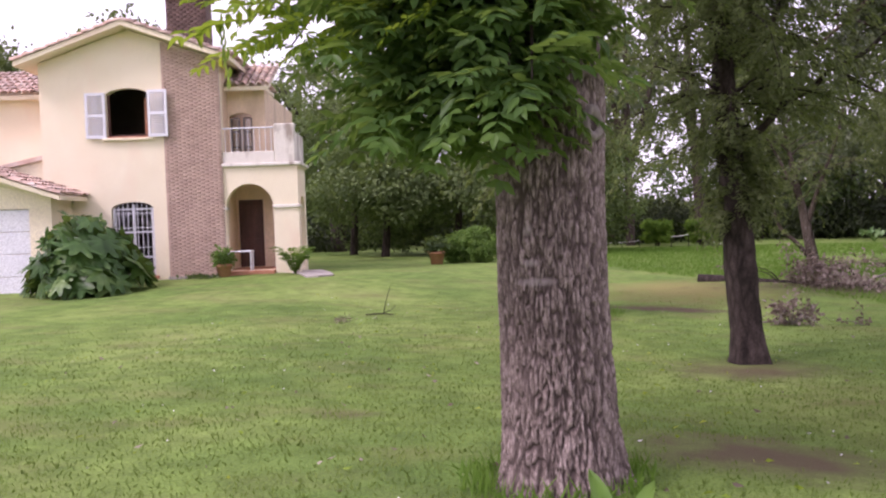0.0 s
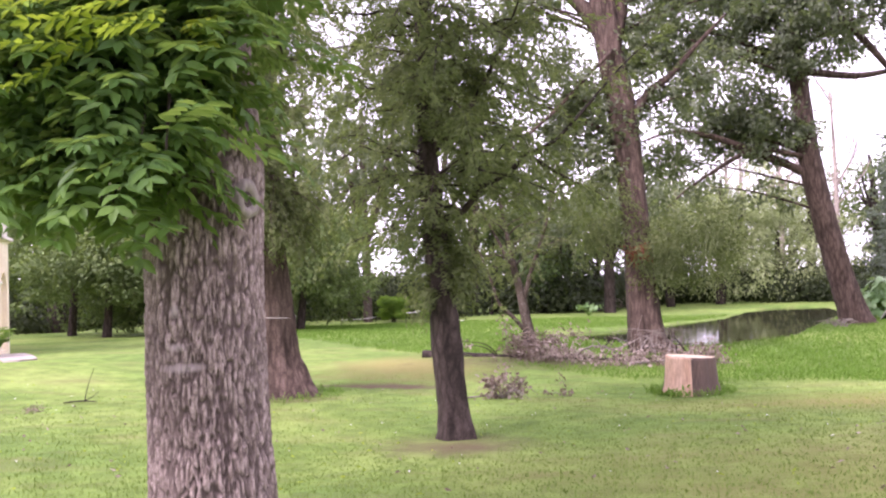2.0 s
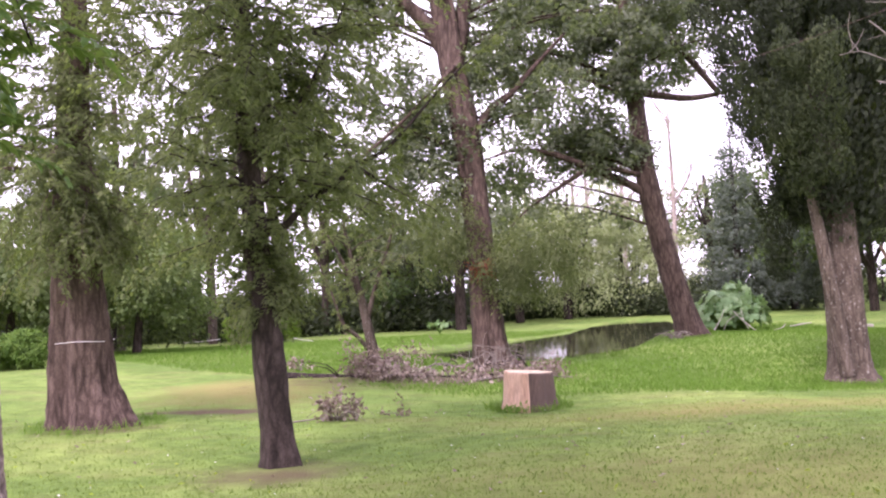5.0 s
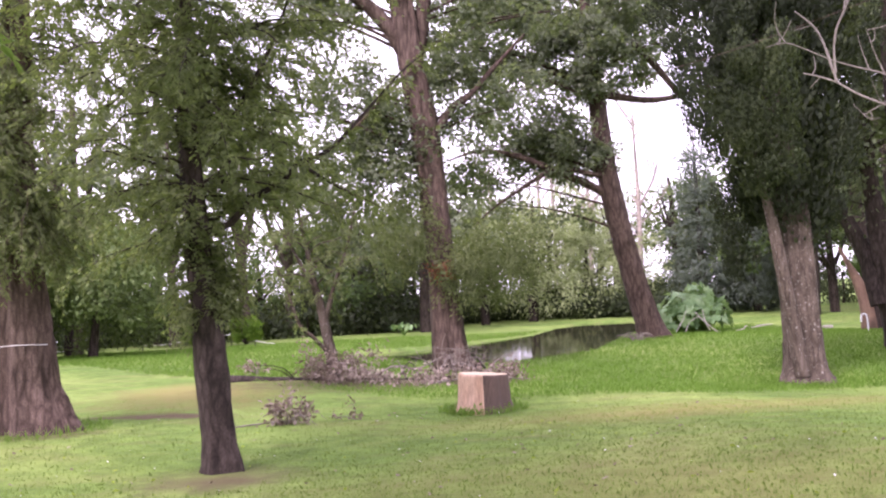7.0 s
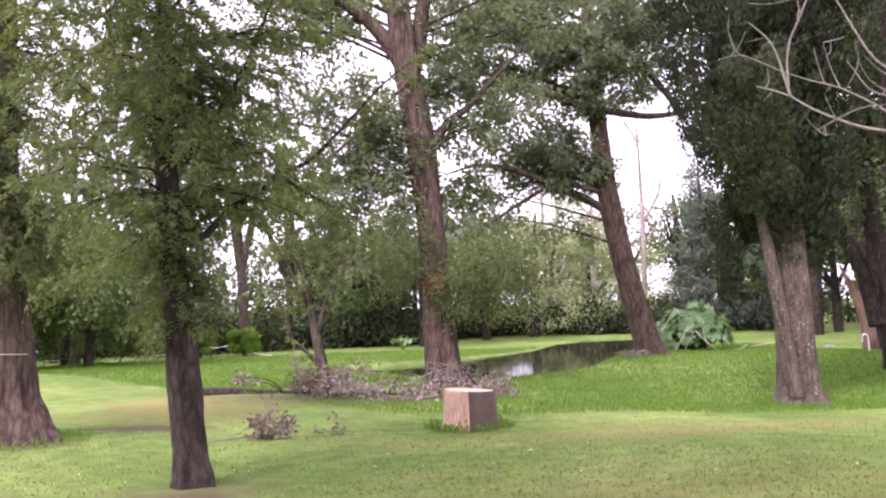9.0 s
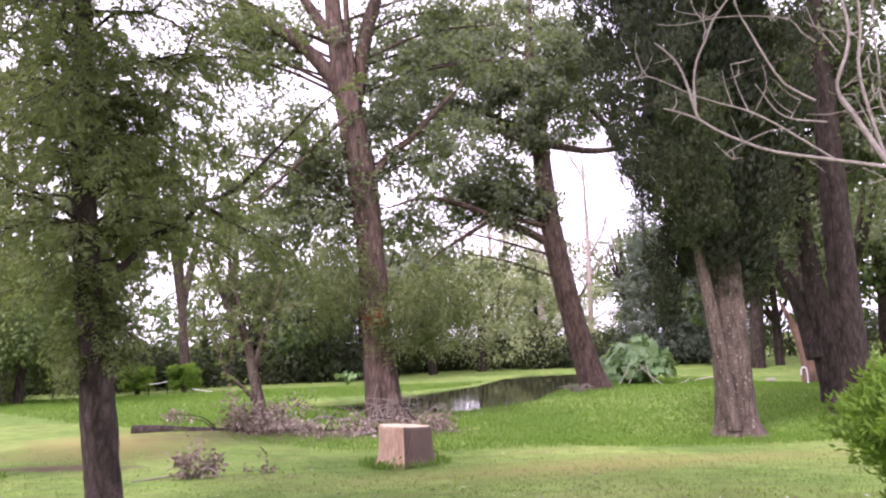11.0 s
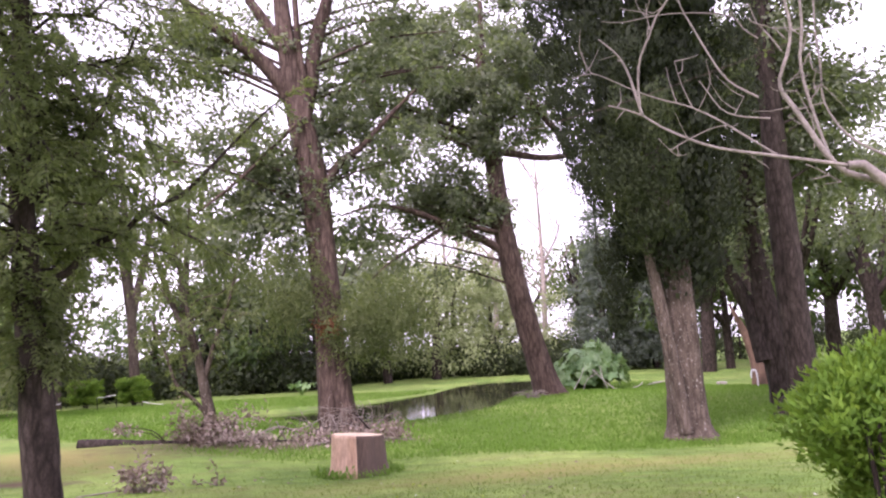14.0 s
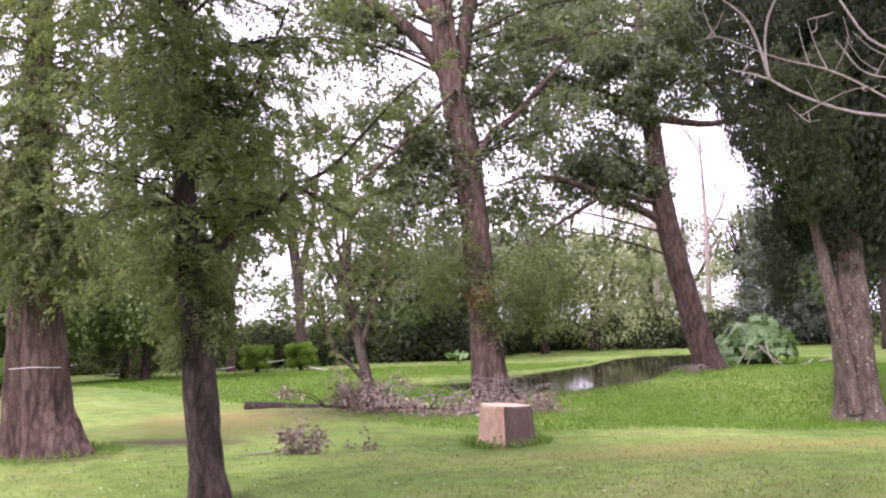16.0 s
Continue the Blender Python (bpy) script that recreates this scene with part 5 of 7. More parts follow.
def big_leaf_shrub(name, base, label, mat_, spread, height, count, size, seed, lobes=5, low=0.15):
    """A shrub of big lobed leaves on stalks."""
    r = np.random.default_rng(seed)
    s = empty(name, base, label, "shrub")
    V, F, st, k = [], [], [], 0
    for q in range(count):
        a = r.uniform(0, 6.28)
        el = math.acos(r.uniform(0.0, 1.0))
        tip = np.array([spread[0] * math.sin(el) * math.cos(a), spread[1] * math.sin(el) * math.sin(a), height * (low + (1 - low) * math.cos(el)) * r.uniform(0.8, 1.05)]) * r.uniform(0.78, 1.1)
        o = np.array([tip[0] * 0.25, tip[1] * 0.25, 0])
        st.append(tube_arrays([(*o, 0.02), (*(o * 0.4 + tip * 0.6 + np.array([0, 0, 0.15])), 0.014), (*tip, 0.008)], 0.3, 4)[:2])
        out = unit(np.array([tip[0], tip[1], 0.15 * height]))
        d = unit(out * 0.5 + np.array([0, 0, -0.8]) + r.normal(0, 0.6, 3))
        side = unit(np.cross(d, out + np.array([0, 0, 0.35]) + r.normal(0, 0.2, 3)))
        up = np.cross(side, d)
        L = size * r.uniform(0.65, 1.2)
        V.append(tip)
        ring = []
        m = lobes * 4
        for j in range(m + 1):
            t = -2.5 + 5.0 * j / m
            rad = L * (0.55 + 0.45 * math.cos(t * 0.55)) * (0.80 + 0.24 * math.cos(t * lobes))
            ring.append(tip + d * (rad * math.cos(t) * 0.9) + side * (rad * math.sin(t)) - up * (0.12 * L * abs(math.sin(t)) + 0.10 * rad))
        V += ring
        for j in range(m):
            F.append((k, k + 1 + j, k + 2 + j))
        k += m + 2
    tagged(grid_mesh("foliage", np.array(V), np.array(F), mat_, s, "", True), kind="stuff")
    v, f = joined(st)
    tagged(grid_mesh("stalk", v, f, LEAF_BOX, s), kind="stuff")
    return s


# ---- house ----
HOUSE = Matrix.Translation((-15.317, 9.475, 0)) @ Matrix.Rotation(radians(20), 4, "Z")
house = empty("house", (0, 0, 0), "two-storey cream stucco house with clay tile roofs and brick panel", "house")
house.matrix_world = HOUSE


def arch(u0, u1, z0, spring, rise, n=14):
    """Outline of an opening with a segmental or round top."""
    c, h = (u0 + u1) / 2, (u1 - u0) / 2
    top = [(c + h * math.cos(a), spring + rise * math.sin(a)) for a in np.linspace(0, math.pi, n)]
    return [(u0, z0), (u1, z0)] + top


def slab(name, outline, holes, v0, v1, material, parent, label="", axis="v"):
    """An upright plate with openings, from outline (u, z), v0 to v1 deep; axis "u" swaps the two."""
    bm = bmesh.new()
    edges = []
    for loop in (outline, *holes):
        vs = [bm.verts.new((u, v0, z) if axis == "v" else (v0, u, z)) for u, z in loop]
        edges += [bm.edges.new((vs[i], vs[(i + 1) % len(vs)])) for i in range(len(vs))]
    bmesh.ops.triangle_fill(bm, use_beauty=True, edges=edges)
    r = bmesh.ops.extrude_face_region(bm, geom=bm.faces[:])
    d = Vector((0, v1 - v0, 0)) if axis == "v" else Vector((v1 - v0, 0, 0))
    bmesh.ops.translate(bm, vec=d, verts=[g for g in r["geom"] if isinstance(g, bmesh.types.BMVert)])
    bmesh.ops.recalc_face_normals(bm, faces=bm.faces)
    return part(name, bm, material, parent, label)


AP_U, AP_Z, EL, ER = -0.92, 7.42, (-3.85, 6.38), (2.0, 6.38)
slope = (AP_Z - EL[1]) / (AP_U - EL[0])


def roof_z(u):
    return AP_Z - slope * abs(u - AP_U)


UPW = arch(-1.57, -0.41, 4.44, 5.58, 0.20)
LOW = arch(-1.56, -0.39, 0.56, 2.42, 0.20)
slab("wall", [(-3.39, 0.0), (1.58, 0.0), (1.58, roof_z(1.58) - 0.03), (AP_U, AP_Z - 0.03), (-3.39, roof_z(-3.39) - 0.03)], [UPW, LOW], 0, 0.28, STUCCO, house, "cream stucco gable wall")
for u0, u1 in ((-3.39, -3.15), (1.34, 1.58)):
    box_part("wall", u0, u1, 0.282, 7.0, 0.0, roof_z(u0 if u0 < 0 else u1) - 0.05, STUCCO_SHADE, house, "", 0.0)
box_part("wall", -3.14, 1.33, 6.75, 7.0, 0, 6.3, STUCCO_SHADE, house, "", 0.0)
# Room surfaces coloured dark, so the shade behind the windows is painted in.
box_part("floor_slab", -3.14, 1.33, 0.285, 6.74, 3.2, 3.45, DARK_ROOM, house, "", 0.0)
box_part("inner_wall", -3.14, 1.33, 3.4, 3.5, 0.3, 3.19, DARK_ROOM, house, "", 0.0)
box_part("inner_wall", -3.14, 1.33, 3.4, 3.5, 3.46, 6.3, DARK_ROOM, house, "", 0.0)

# brick panel
bm = bmesh.new()
panel = slab("brick_backing", [(0.0, 0.25), (1.58, 0.25), (1.58, roof_z(1.58) - 0.06), (0.0, roof_z(0.0) - 0.06)], [], -0.055, -0.002, MORTAR, house, "mortar bed")
V, F, k = [], [], 0
rng = np.random.default_rng(15)
zc = 0.50
course = 0
while zc < 7.0:
    u = -0.12 * (course % 2)
    while u < 1.58:
        a, b_ = max(0.004, u + 0.006), min(1.576, u + 0.236)
        zt = zc + 0.045
        if b_ - a > 0.03 and zt < roof_z((a + b_) / 2 if b_ > AP_U else b_) - 0.1:
            pr = 0.055 + rng.uniform(0.006, 0.014)
            dz = rng.normal(0, 0.003)
            c8 = [(a, -0.05, zc + dz), (b_, -0.05, zc + dz), (b_, -0.05, zt + dz), (a, -0.05, zt + dz), (a + 0.003, -pr, zc + 0.004 + dz), (b_ - 0.003, -pr, zc + 0.004 + dz), (b_ - 0.003, -pr, zt - 0.004 + dz), (a + 0.003, -pr, zt - 0.004 + dz)]
            V += c8
            F += [(k + x0, k + x1, k + x2, k + x3) for x0, x1, x2, x3 in ((4, 5, 6, 7), (0, 1, 5, 4), (1, 2, 6, 5), (2, 3, 7, 6), (3, 0, 4, 7))]
            k += 8
        u += 0.24
    zc += 0.052
    course += 1
tagged(grid_mesh("bricks", V, F, BRICK, panel, "thin brown facing bricks"), kind="stuff")
box_part("plinth", -0.02, 1.60, -0.16, -0.06, 0.1, 0.50, CONCRETE, house, "grey plinth course", 0.015)
box_part("plinth", -3.4, -0.03, -0.05, -0.003, 0.05, 0.42, STUCCO, house, "", 0.01)


def tile_field(u0, u1, across_v, v_at, z_of, name, parent, step=0.21, length=0.36):
    """Barrel tiles laid in courses: columns every step, each a run of short half-round tiles."""
    V, F, k = [], [], 0
    r = np.random.default_rng(int(abs(u0 * 100)) + 3)
    for col, courses in across_v:
        for (p0, p1) in courses:
            p0, p1 = np.array(p0), np.array(p1)
            d = p1 - p0
            d = d / np.linalg.norm(d)
            side = col
            up = unit(np.cross(side, d))
            up = up * np.sign(up[2])
            j = r.normal(0, 0.006, 3)
            for e, (q, rad, lift) in enumerate(((p0, 0.085, 0.0), (p1, 0.105, 0.035))):
                for a in np.linspace(0, math.pi, 6):
                    V.append(q + j + side * rad * math.cos(a) + up * (rad * 0.75 * math.sin(a) + lift))
            F += [(k + i, k + i + 1, k + 7 + i, k + 6 + i) for i in range(5)]
            k += 12
    return tagged(grid_mesh(name, np.array(V), np.array(F), TILE, parent, "weathered clay barrel tiles"), kind="stuff")


def slope_tiles(name, top0, top1, low0, low1, parent):
    """Tiles on the plane between a top edge and a low edge (each two points)."""
    top0, top1, low0, low1 = (np.array(p, float) for p in (top0, top1, low0, low1))
    side = unit(top1 - top0)
    n = max(2, int(np.linalg.norm(top1 - top0) / 0.21))
    m = max(2, int(np.linalg.norm(low0 - top0) / 0.34))
    cols = []
    for i in range(n + 1):
        t = i / n
        a, b2 = top0 + (top1 - top0) * t, low0 + (low1 - low0) * t
        cols.append((side, [(a + (b2 - a) * (j / m), a + (b2 - a) * ((j + 1.12) / m)) for j in range(m)]))
    return tile_field(low0[0] + low0[2], 0, cols, 0, 0, name, parent)


# main roof: cream boarded slab with tiles on it
FV, BV = -0.52, 7.3
for s, e in ((-1, EL), (1, ER)):
    under = slab("roof", [(AP_U, AP_Z), e, (e[0], e[1] + 0.13), (AP_U, AP_Z + 0.14)], [], FV, BV, STUCCO, house, "cream boarded eaves")
    tz = 0.15
    slope_tiles("roof_tiles", (AP_U, FV + 0.15, AP_Z + tz), (AP_U, BV, AP_Z + tz), (e[0] + s * 0.04, FV + 0.15, e[1] + tz), (e[0] + s * 0.04, BV, e[1] + tz), under)
    for i in range(9):
        t0, t1 = i / 9, (i + 1.15) / 9
        p0 = np.array([AP_U + (e[0] - AP_U) * t0, FV + 0.05, AP_Z + 0.15 + (e[1] - AP_Z) * t0])
        p1 = np.array([AP_U + (e[0] - AP_U) * t1, FV + 0.05, AP_Z + 0.16 + (e[1] - AP_Z) * t1])
        d = unit(p1 - p0)
        side = np.array([0, 1.0, 0])
        up = unit(np.cross(side, d))
        up = up * np.sign(up[2])
        V, F = [], []
        for q, rad, lift in ((p0, 0.085, 0.0), (p1, 0.105, 0.03)):
            for thick in (1.0, 0.84):
                for a in np.linspace(-0.2, math.pi + 0.2, 8):
                    V.append(q + side * rad * thick * math.cos(a) + up * (rad * thick * math.sin(a) * 0.8 + lift))
        for i2 in range(7):
            F += [(i2, i2 + 1, 16 + i2 + 1, 16 + i2), (8 + i2, 24 + i2, 24 + i2 + 1, 8 + i2 + 1), (16 + i2, 16 + i2 + 1, 24 + i2 + 1, 24 + i2)]
        grid_mesh("roof_tile", V, F, TILE, under, "", True)

# chimney behind the ridge
chim = box_part("chimney", -0.75, 0.5, 3.6, 4.5, 6.9, 9.1, CHIMNEY, house, "broad sooty brick chimney", 0.02)
box_part("chimney_cap", -0.85, 0.6, 3.5, 4.6, 9.1, 9.28, CHIMNEY, chim, "", 0.03)
V, F, k = [], [], 0
for c in range(28):
    for j in range(6):
        a = -0.75 + j * 0.215 - (0.1 if c % 2 else 0)
        a, b2 = max(a, -0.745), min(a + 0.2, 0.495)
        z0 = 6.95 + c * 0.076
        V += [(a, 3.6, z0), (b2, 3.6, z0), (b2, 3.6, z0 + 0.064), (a, 3.6, z0 + 0.064), (a, 3.585, z0), (b2, 3.585, z0), (b2, 3.585, z0 + 0.064), (a, 3.585, z0 + 0.064)]
        F += [(k + x0, k + x1, k + x2, k + x3) for x0, x1, x2, x3 in ((4, 5, 6, 7), (0, 1, 5, 4), (1, 2, 6, 5), (2, 3, 7, 6), (3, 0, 4, 7))]
        k += 8
tagged(grid_mesh("bricks", V, F, CHIMNEY, chim), kind="stuff")


# upper window with louvred shutters
def shutter(u0, u1, z0, z1, v, ang, hinge_left):
    hu = u0 if hinge_left else u1
    s = new("shutter")
    s.parent = house
    tagged(s, "open white louvred wooden shutter")
    s.matrix_local = Matrix.Translation((hu, v, 0)) @ Matrix.Rotation(radians(ang), 4, "Z")
    a, b2 = u0 - hu, u1 - hu
    w = 0.07
    zm = (z0 + z1) / 2
    for r_ in ((a, a + w, z0, z1), (b2 - w, b2, z0, z1)):
        box_part("stile", r_[0], r_[1], -0.025, 0.025, r_[2], r_[3], WHITE_PAINT, s, "", 0.004)
    for zz in (z0, zm - 0.04, z1 - 0.08):
        box_part("rail", a + w, b2 - w, -0.024, 0.024, zz, zz + 0.08, WHITE_PAINT, s, "", 0.004)
    first = None
    for za, zb in ((z0 + 0.08, zm - 0.04), (zm + 0.04, z1 - 0.08)):
        n = 11
        for i in range(n):
            z = za + (i + 0.5) / n * (zb - za)
            if first is None:
                bm = bmesh.new()
                add_box(bm, a + w, b2 - w, -0.022, 0.022, -0.004, 0.004)
                first = part("slat", bm, WHITE_PAINT, s)
                o = first
            else:
                o = new("slat", first.data)
                o.parent = s
            o.matrix_local = Matrix.Translation((0, 0, z)) @ Matrix.Rotation(radians(35), 4, "X")
    return s


shutter(-2.13, -1.58, 4.40, 5.66, -0.045, 4, False)
shutter(-0.40, 0.15, 4.40, 5.70, -0.11, -5, True)
wf = new("window")
wf.parent = house
tagged(wf, "open arched window with dark room behind")
for r_ in ((-1.565, -1.51, 4.45, 5.6), (-0.47, -0.415, 4.45, 5.6)):
    box_part("frame", r_[0], r_[1], 0.10, 0.16, r_[2], r_[3], DOOR_WOOD, wf, "", 0.006)
box_part("frame", -1.51, -0.47, 0.10, 0.16, 4.445, 4.50, DOOR_WOOD, wf, "", 0.006)
box_part("sill", -1.70, -0.28, -0.10, 0.10, 4.33, 4.40, STUCCO, wf, "cream moulded sill", 0.015)
box_part("sill", -1.56, -0.42, -0.02, 0.27, 4.41, 4.445, TERRACOTTA, wf, "red tile sill", 0.008)
box_part("curtain", -0.62, -0.48, 0.35, 0.40, 4.46, 5.55, TERRACOTTA, wf, "red curtain edge", 0.02)
lw = new("window")
lw.parent = house
tagged(lw, "arched white french window behind a white grille")
for r_ in ((-1.55, -1.47, 0.57, 2.45), (-1.01, -0.94, 0.57, 2.55), (-0.48, -0.40, 0.57, 2.45)):
    box_part("frame", r_[0], r_[1], 0.10, 0.16, r_[2], r_[3], WHITE_PAINT, lw, "", 0.006)
for z in (0.58, 1.05, 1.75, 2.40):
    for a, b2 in ((-1.47, -1.01), (-0.94, -0.48)):
        box_part("crossbar", a, b2, 0.105, 0.155, z, z + 0.05, WHITE_PAINT, lw, "", 0.005)
for a, b2 in ((-1.47, -1.01), (-0.94, -0.48)):
    p_ = box_part("pane", a, b2, 0.125, 0.131, 0.6, 2.44, GLASS, lw, "", 0.0)
    p_.visible_shadow = False
for i in range(9):
    u = -1.50 + i * 0.13
    limb("bar", [(u, 0.03, 0.57, 0.011), (u, 0.03, 1.5, 0.011), (u, 0.03, 2.44 + 0.17 * math.sin(math.pi * (i + 0.5) / 9), 0.011)], WHITE_PAINT, lw, 6, 0.9)
for z in (0.8, 1.35, 1.9, 2.3):
    limb("bar", [(-1.54, 0.03, z, 0.011), (-1.0, 0.03, z, 0.011), (-0.41, 0.03, z, 0.011)], WHITE_PAINT, lw, 6, 0.9)
box_part("sill", -1.66, -0.30, -0.12, 0.10, 0.46, 0.55, TERRACOTTA, lw, "red tile sill", 0.012)

# porch with balcony
porch = new("porch")
porch.parent = house
tagged(porch, "arched porch carrying a balcony with peeling parapet")
PA = arch(1.62, 2.94, 0.60, 2.36, 0.66, 20)
slab("porch_wall", [(1.582, 0.1), (3.64, 0.1), (3.64, 3.46), (1.582, 3.46)], [PA], 0.0, 0.30, STUCCO, porch, "cream arched wall")
SA = arch(0.42, 1.42, 0.60, 2.2, 0.45, 16)
slab("porch_wall", [(0.302, 0.1), (1.75, 0.1), (1.75, 3.46), (0.302, 3.46)], [SA], 3.36, 3.64, STUCCO, porch, "", "u")
box_part("porch_floor", 1.59, 3.35, 0.30, 1.74, 0.2, 0.60, TERRACOTTA, porch, "red tiled floor", 0.01)
box_part("threshold", 1.62, 2.94, -0.25, 0.29, 0.2, 0.595, TERRACOTTA, porch, "red tiled step", 0.015)
box_part("impost", 2.93, 3.70, -0.05, 0.34, 2.32, 2.41, LIMEWASH, porch, "white moulded band", 0.015)
box_part("impost", 1.585, 1.66, -0.07, 0.30, 2.30, 2.38, LIMEWASH, porch, "", 0.012)
slab("back_wall", [(1.582, 0.3), (3.36, 0.3), (3.36, 3.44), (1.582, 3.44)], [[(1.62, 0.61), (2.36, 0.61), (2.36, 2.62), (1.62, 2.62)]], 1.752, 1.95, STUCCO_SHADE, porch, "ochre inner wall with shade in its colour")
box_part("ceiling_slab", 1.585, 3.66, 0.0, 2.0, 3.462, 3.50, STUCCO, porch, "", 0.0)
box_part("cornice", 1.56, 3.74, -0.08, 2.0, 3.502, 3.60, LIMEWASH, porch, "weathered white cornice", 0.02)
box_part("parapet", 1.585, 3.02, 0.0, 0.13, 3.602, 3.92, LIMEWASH, porch, "low peeling parapet", 0.015)
box_part("pier", 3.02, 3.60, 0.0, 0.16, 3.602, 4.68, LIMEWASH, porch, "peeling whitewashed pier", 0.025)
box_part("parapet", 3.46, 3.60, 0.162, 1.9, 3.602, 4.45, LIMEWASH, porch, "", 0.02)
dr = box_part("door", 1.63, 2.35, 1.80, 1.86, 0.615, 2.615, DOOR_WOOD, porch, "dark red panelled wooden door", 0.006)
for z0, z1 in ((0.75, 1.45), (1.6, 2.45)):
    for a in (1.71, 2.03):
        box_part("panel", a, a + 0.24, 1.775, 1.802, z0, z1, DOOR_WOOD, dr, "", 0.012)
rail_ob = new("railing")
rail_ob.parent = porch
limb("handrail", [(1.585, 0.07, 4.58, 0.022), (2.3, 0.07, 4.58, 0.022), (3.03, 0.07, 4.58, 0.022)], WHITE_PAINT, rail_ob, 8, 0.5)
for i in range(9):
    u = 1.66 + i * 0.16
    limb("baluster", [(u, 0.07, 3.9, 0.011), (u, 0.07, 4.2, 0.011), (u, 0.07, 4.58, 0.011)], WHITE_PAINT, rail_ob, 6, 0.5)
UD = arch(1.63, 2.28, 3.62, 4.98, 0.13)
slab("upper_wall", [(1.582, 3.602), (2.66, 3.602), (2.66, 5.75), (1.582, 5.75)], [UD], 0.95, 1.2, STUCCO_SHADE, house, "ochre stucco recess wall, shade put into its tone")
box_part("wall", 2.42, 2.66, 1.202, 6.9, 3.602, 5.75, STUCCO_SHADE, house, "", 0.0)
ud = new("balcony_door")
ud.parent = house
tagged(ud, "weathered arched balcony door with narrow panes")
for i, u in enumerate((1.64, 1.86, 2.0, 2.22)):
    box_part("stile", u, u + 0.055, 1.04, 1.09, 3.63, 4.98, WOOD_DEAD, ud, "", 0.004)
for z in (3.64, 4.1, 4.55, 4.95):
    for a, b2 in ((1.695, 1.86), (2.055, 2.22)):
        box_part("rail", a, b2, 1.045, 1.085, z, z + 0.05, WOOD_DEAD, ud, "", 0.004)
for a, b2 in ((1.695, 1.86), (2.055, 2.22)):
    box_part("pane", a, b2, 1.06, 1.066, 3.66, 4.97, GLASS, ud, "", 0.0).visible_shadow = False
rr_ = slab("rear_roof", [(0.55, 5.70), (0.55, 5.80), (2.7, 6.72), (2.7, 6.62)], [], 1.585, 2.85, STUCCO, house, "", "u")
slope_tiles("roof_tiles", (1.66, 2.7, 6.76), (2.80, 2.7, 6.76), (1.66, 0.5, 5.84), (2.80, 0.5, 5.84), rr_)

# wing behind on the far side
box_part("wing_wall", -9.5, -3.40, 2.0, 2.3, 0.0, 5.85, STUCCO, house, "", 0.0)
wr = slab("wing_roof", [(1.6, 5.78), (1.6, 5.9), (4.0, 6.9), (4.0, 6.78)], [], -9.8, -3.40, STUCCO, house, "cream boarded eaves", "u")
slope_tiles("roof_tiles", (-9.7, 3.95, 6.95), (-3.5, 3.95, 6.95), (-9.7, 1.55, 5.95), (-3.5, 1.55, 5.95), wr)

# garage in front of the wing
slab("garage_wall", [(-9.0, -0.1), (-2.62, -0.1), (-2.62, 2.78), (-5.8, 3.90), (-9.0, 2.92)], [[(-6.2, 0.12), (-3.2, 0.12), (-3.2, 2.50), (-6.2, 2.50)]], -1.5, -1.25, STUCCO, house, "cream garage wall")
box_part("garage_wall", -2.86, -2.62, -1.248, 1.9, -0.1, 2.78, STUCCO, house, "", 0.0)
gd = new("garage_door")
gd.parent = house
tagged(gd, "white panelled garage door")
for i in range(4):
    z = 0.13 + i * 0.592
    box_part("panel", -6.19, -3.21, -1.44, -1.39, z, z + 0.58, WHITE_PAINT, gd, "", 0.012)
for s, e in ((1, (-2.2, 2.68)), (-1, (-10.0, 2.68))):
    g = slab("garage_roof", [(-5.8, 3.95), e, (e[0], e[1] + 0.11), (-5.8, 4.07)], [], -2.05, 1.95 if s < 0 else -0.01, STUCCO, house, "cream boarded eaves")
    v1 = 1.9 if s < 0 else -0.06
    slope_tiles("roof_tiles", (-5.8, -2.0, 4.10), (-5.8, v1, 4.10), (e[0], -2.0, e[1] + 0.14), (e[0], v1, e[1] + 0.14), g)
g = slab("ridge_roof", [(-6.5, 3.26), (-3.41, 3.90), (-3.41, 4.02), (-6.5, 3.38)], [], 0.2, 1.98, TILE, house, "red tile verge")

slab("garage_wall", [(-6.5, 2.4), (-3.41, 2.4), (-3.41, 3.895), (-6.5, 3.255)], [], 0.3, 1.96, STUCCO, house)

# concrete path at the porch
pth = empty("path", (0, 0, 0), "pale concrete path beside the porch", "path", kind="structure")
pth.matrix_world = HOUSE
slab2 = bmesh.new()
vs = []
for u_, v_ in ((3.45, -0.3), (3.66, 0.6), (4.15, 0.6), (4.5, -0.6), (4.72, -1.8), (4.35, -2.05), (4.02, -2.0), (3.7, -0.9)):
    w_ = HOUSE @ Vector((u_, v_, 0))
    vs.append(slab2.verts.new((u_, v_, gz(w_.x, w_.y) + 0.045)))
slab2.faces.new(vs)
r_ = bmesh.ops.extrude_face_region(slab2, geom=slab2.faces[:])
bmesh.ops.translate(slab2, vec=(0, 0, -0.3), verts=[g_ for g_ in r_["geom"] if isinstance(g_, bmesh.types.BMVert)])
bmesh.ops.recalc_face_normals(slab2, faces=slab2.faces)
part("paving", slab2, CONCRETE, pth)


def at_house(u, v, z):
    return tuple(HOUSE @ Vector((u, v, z)))


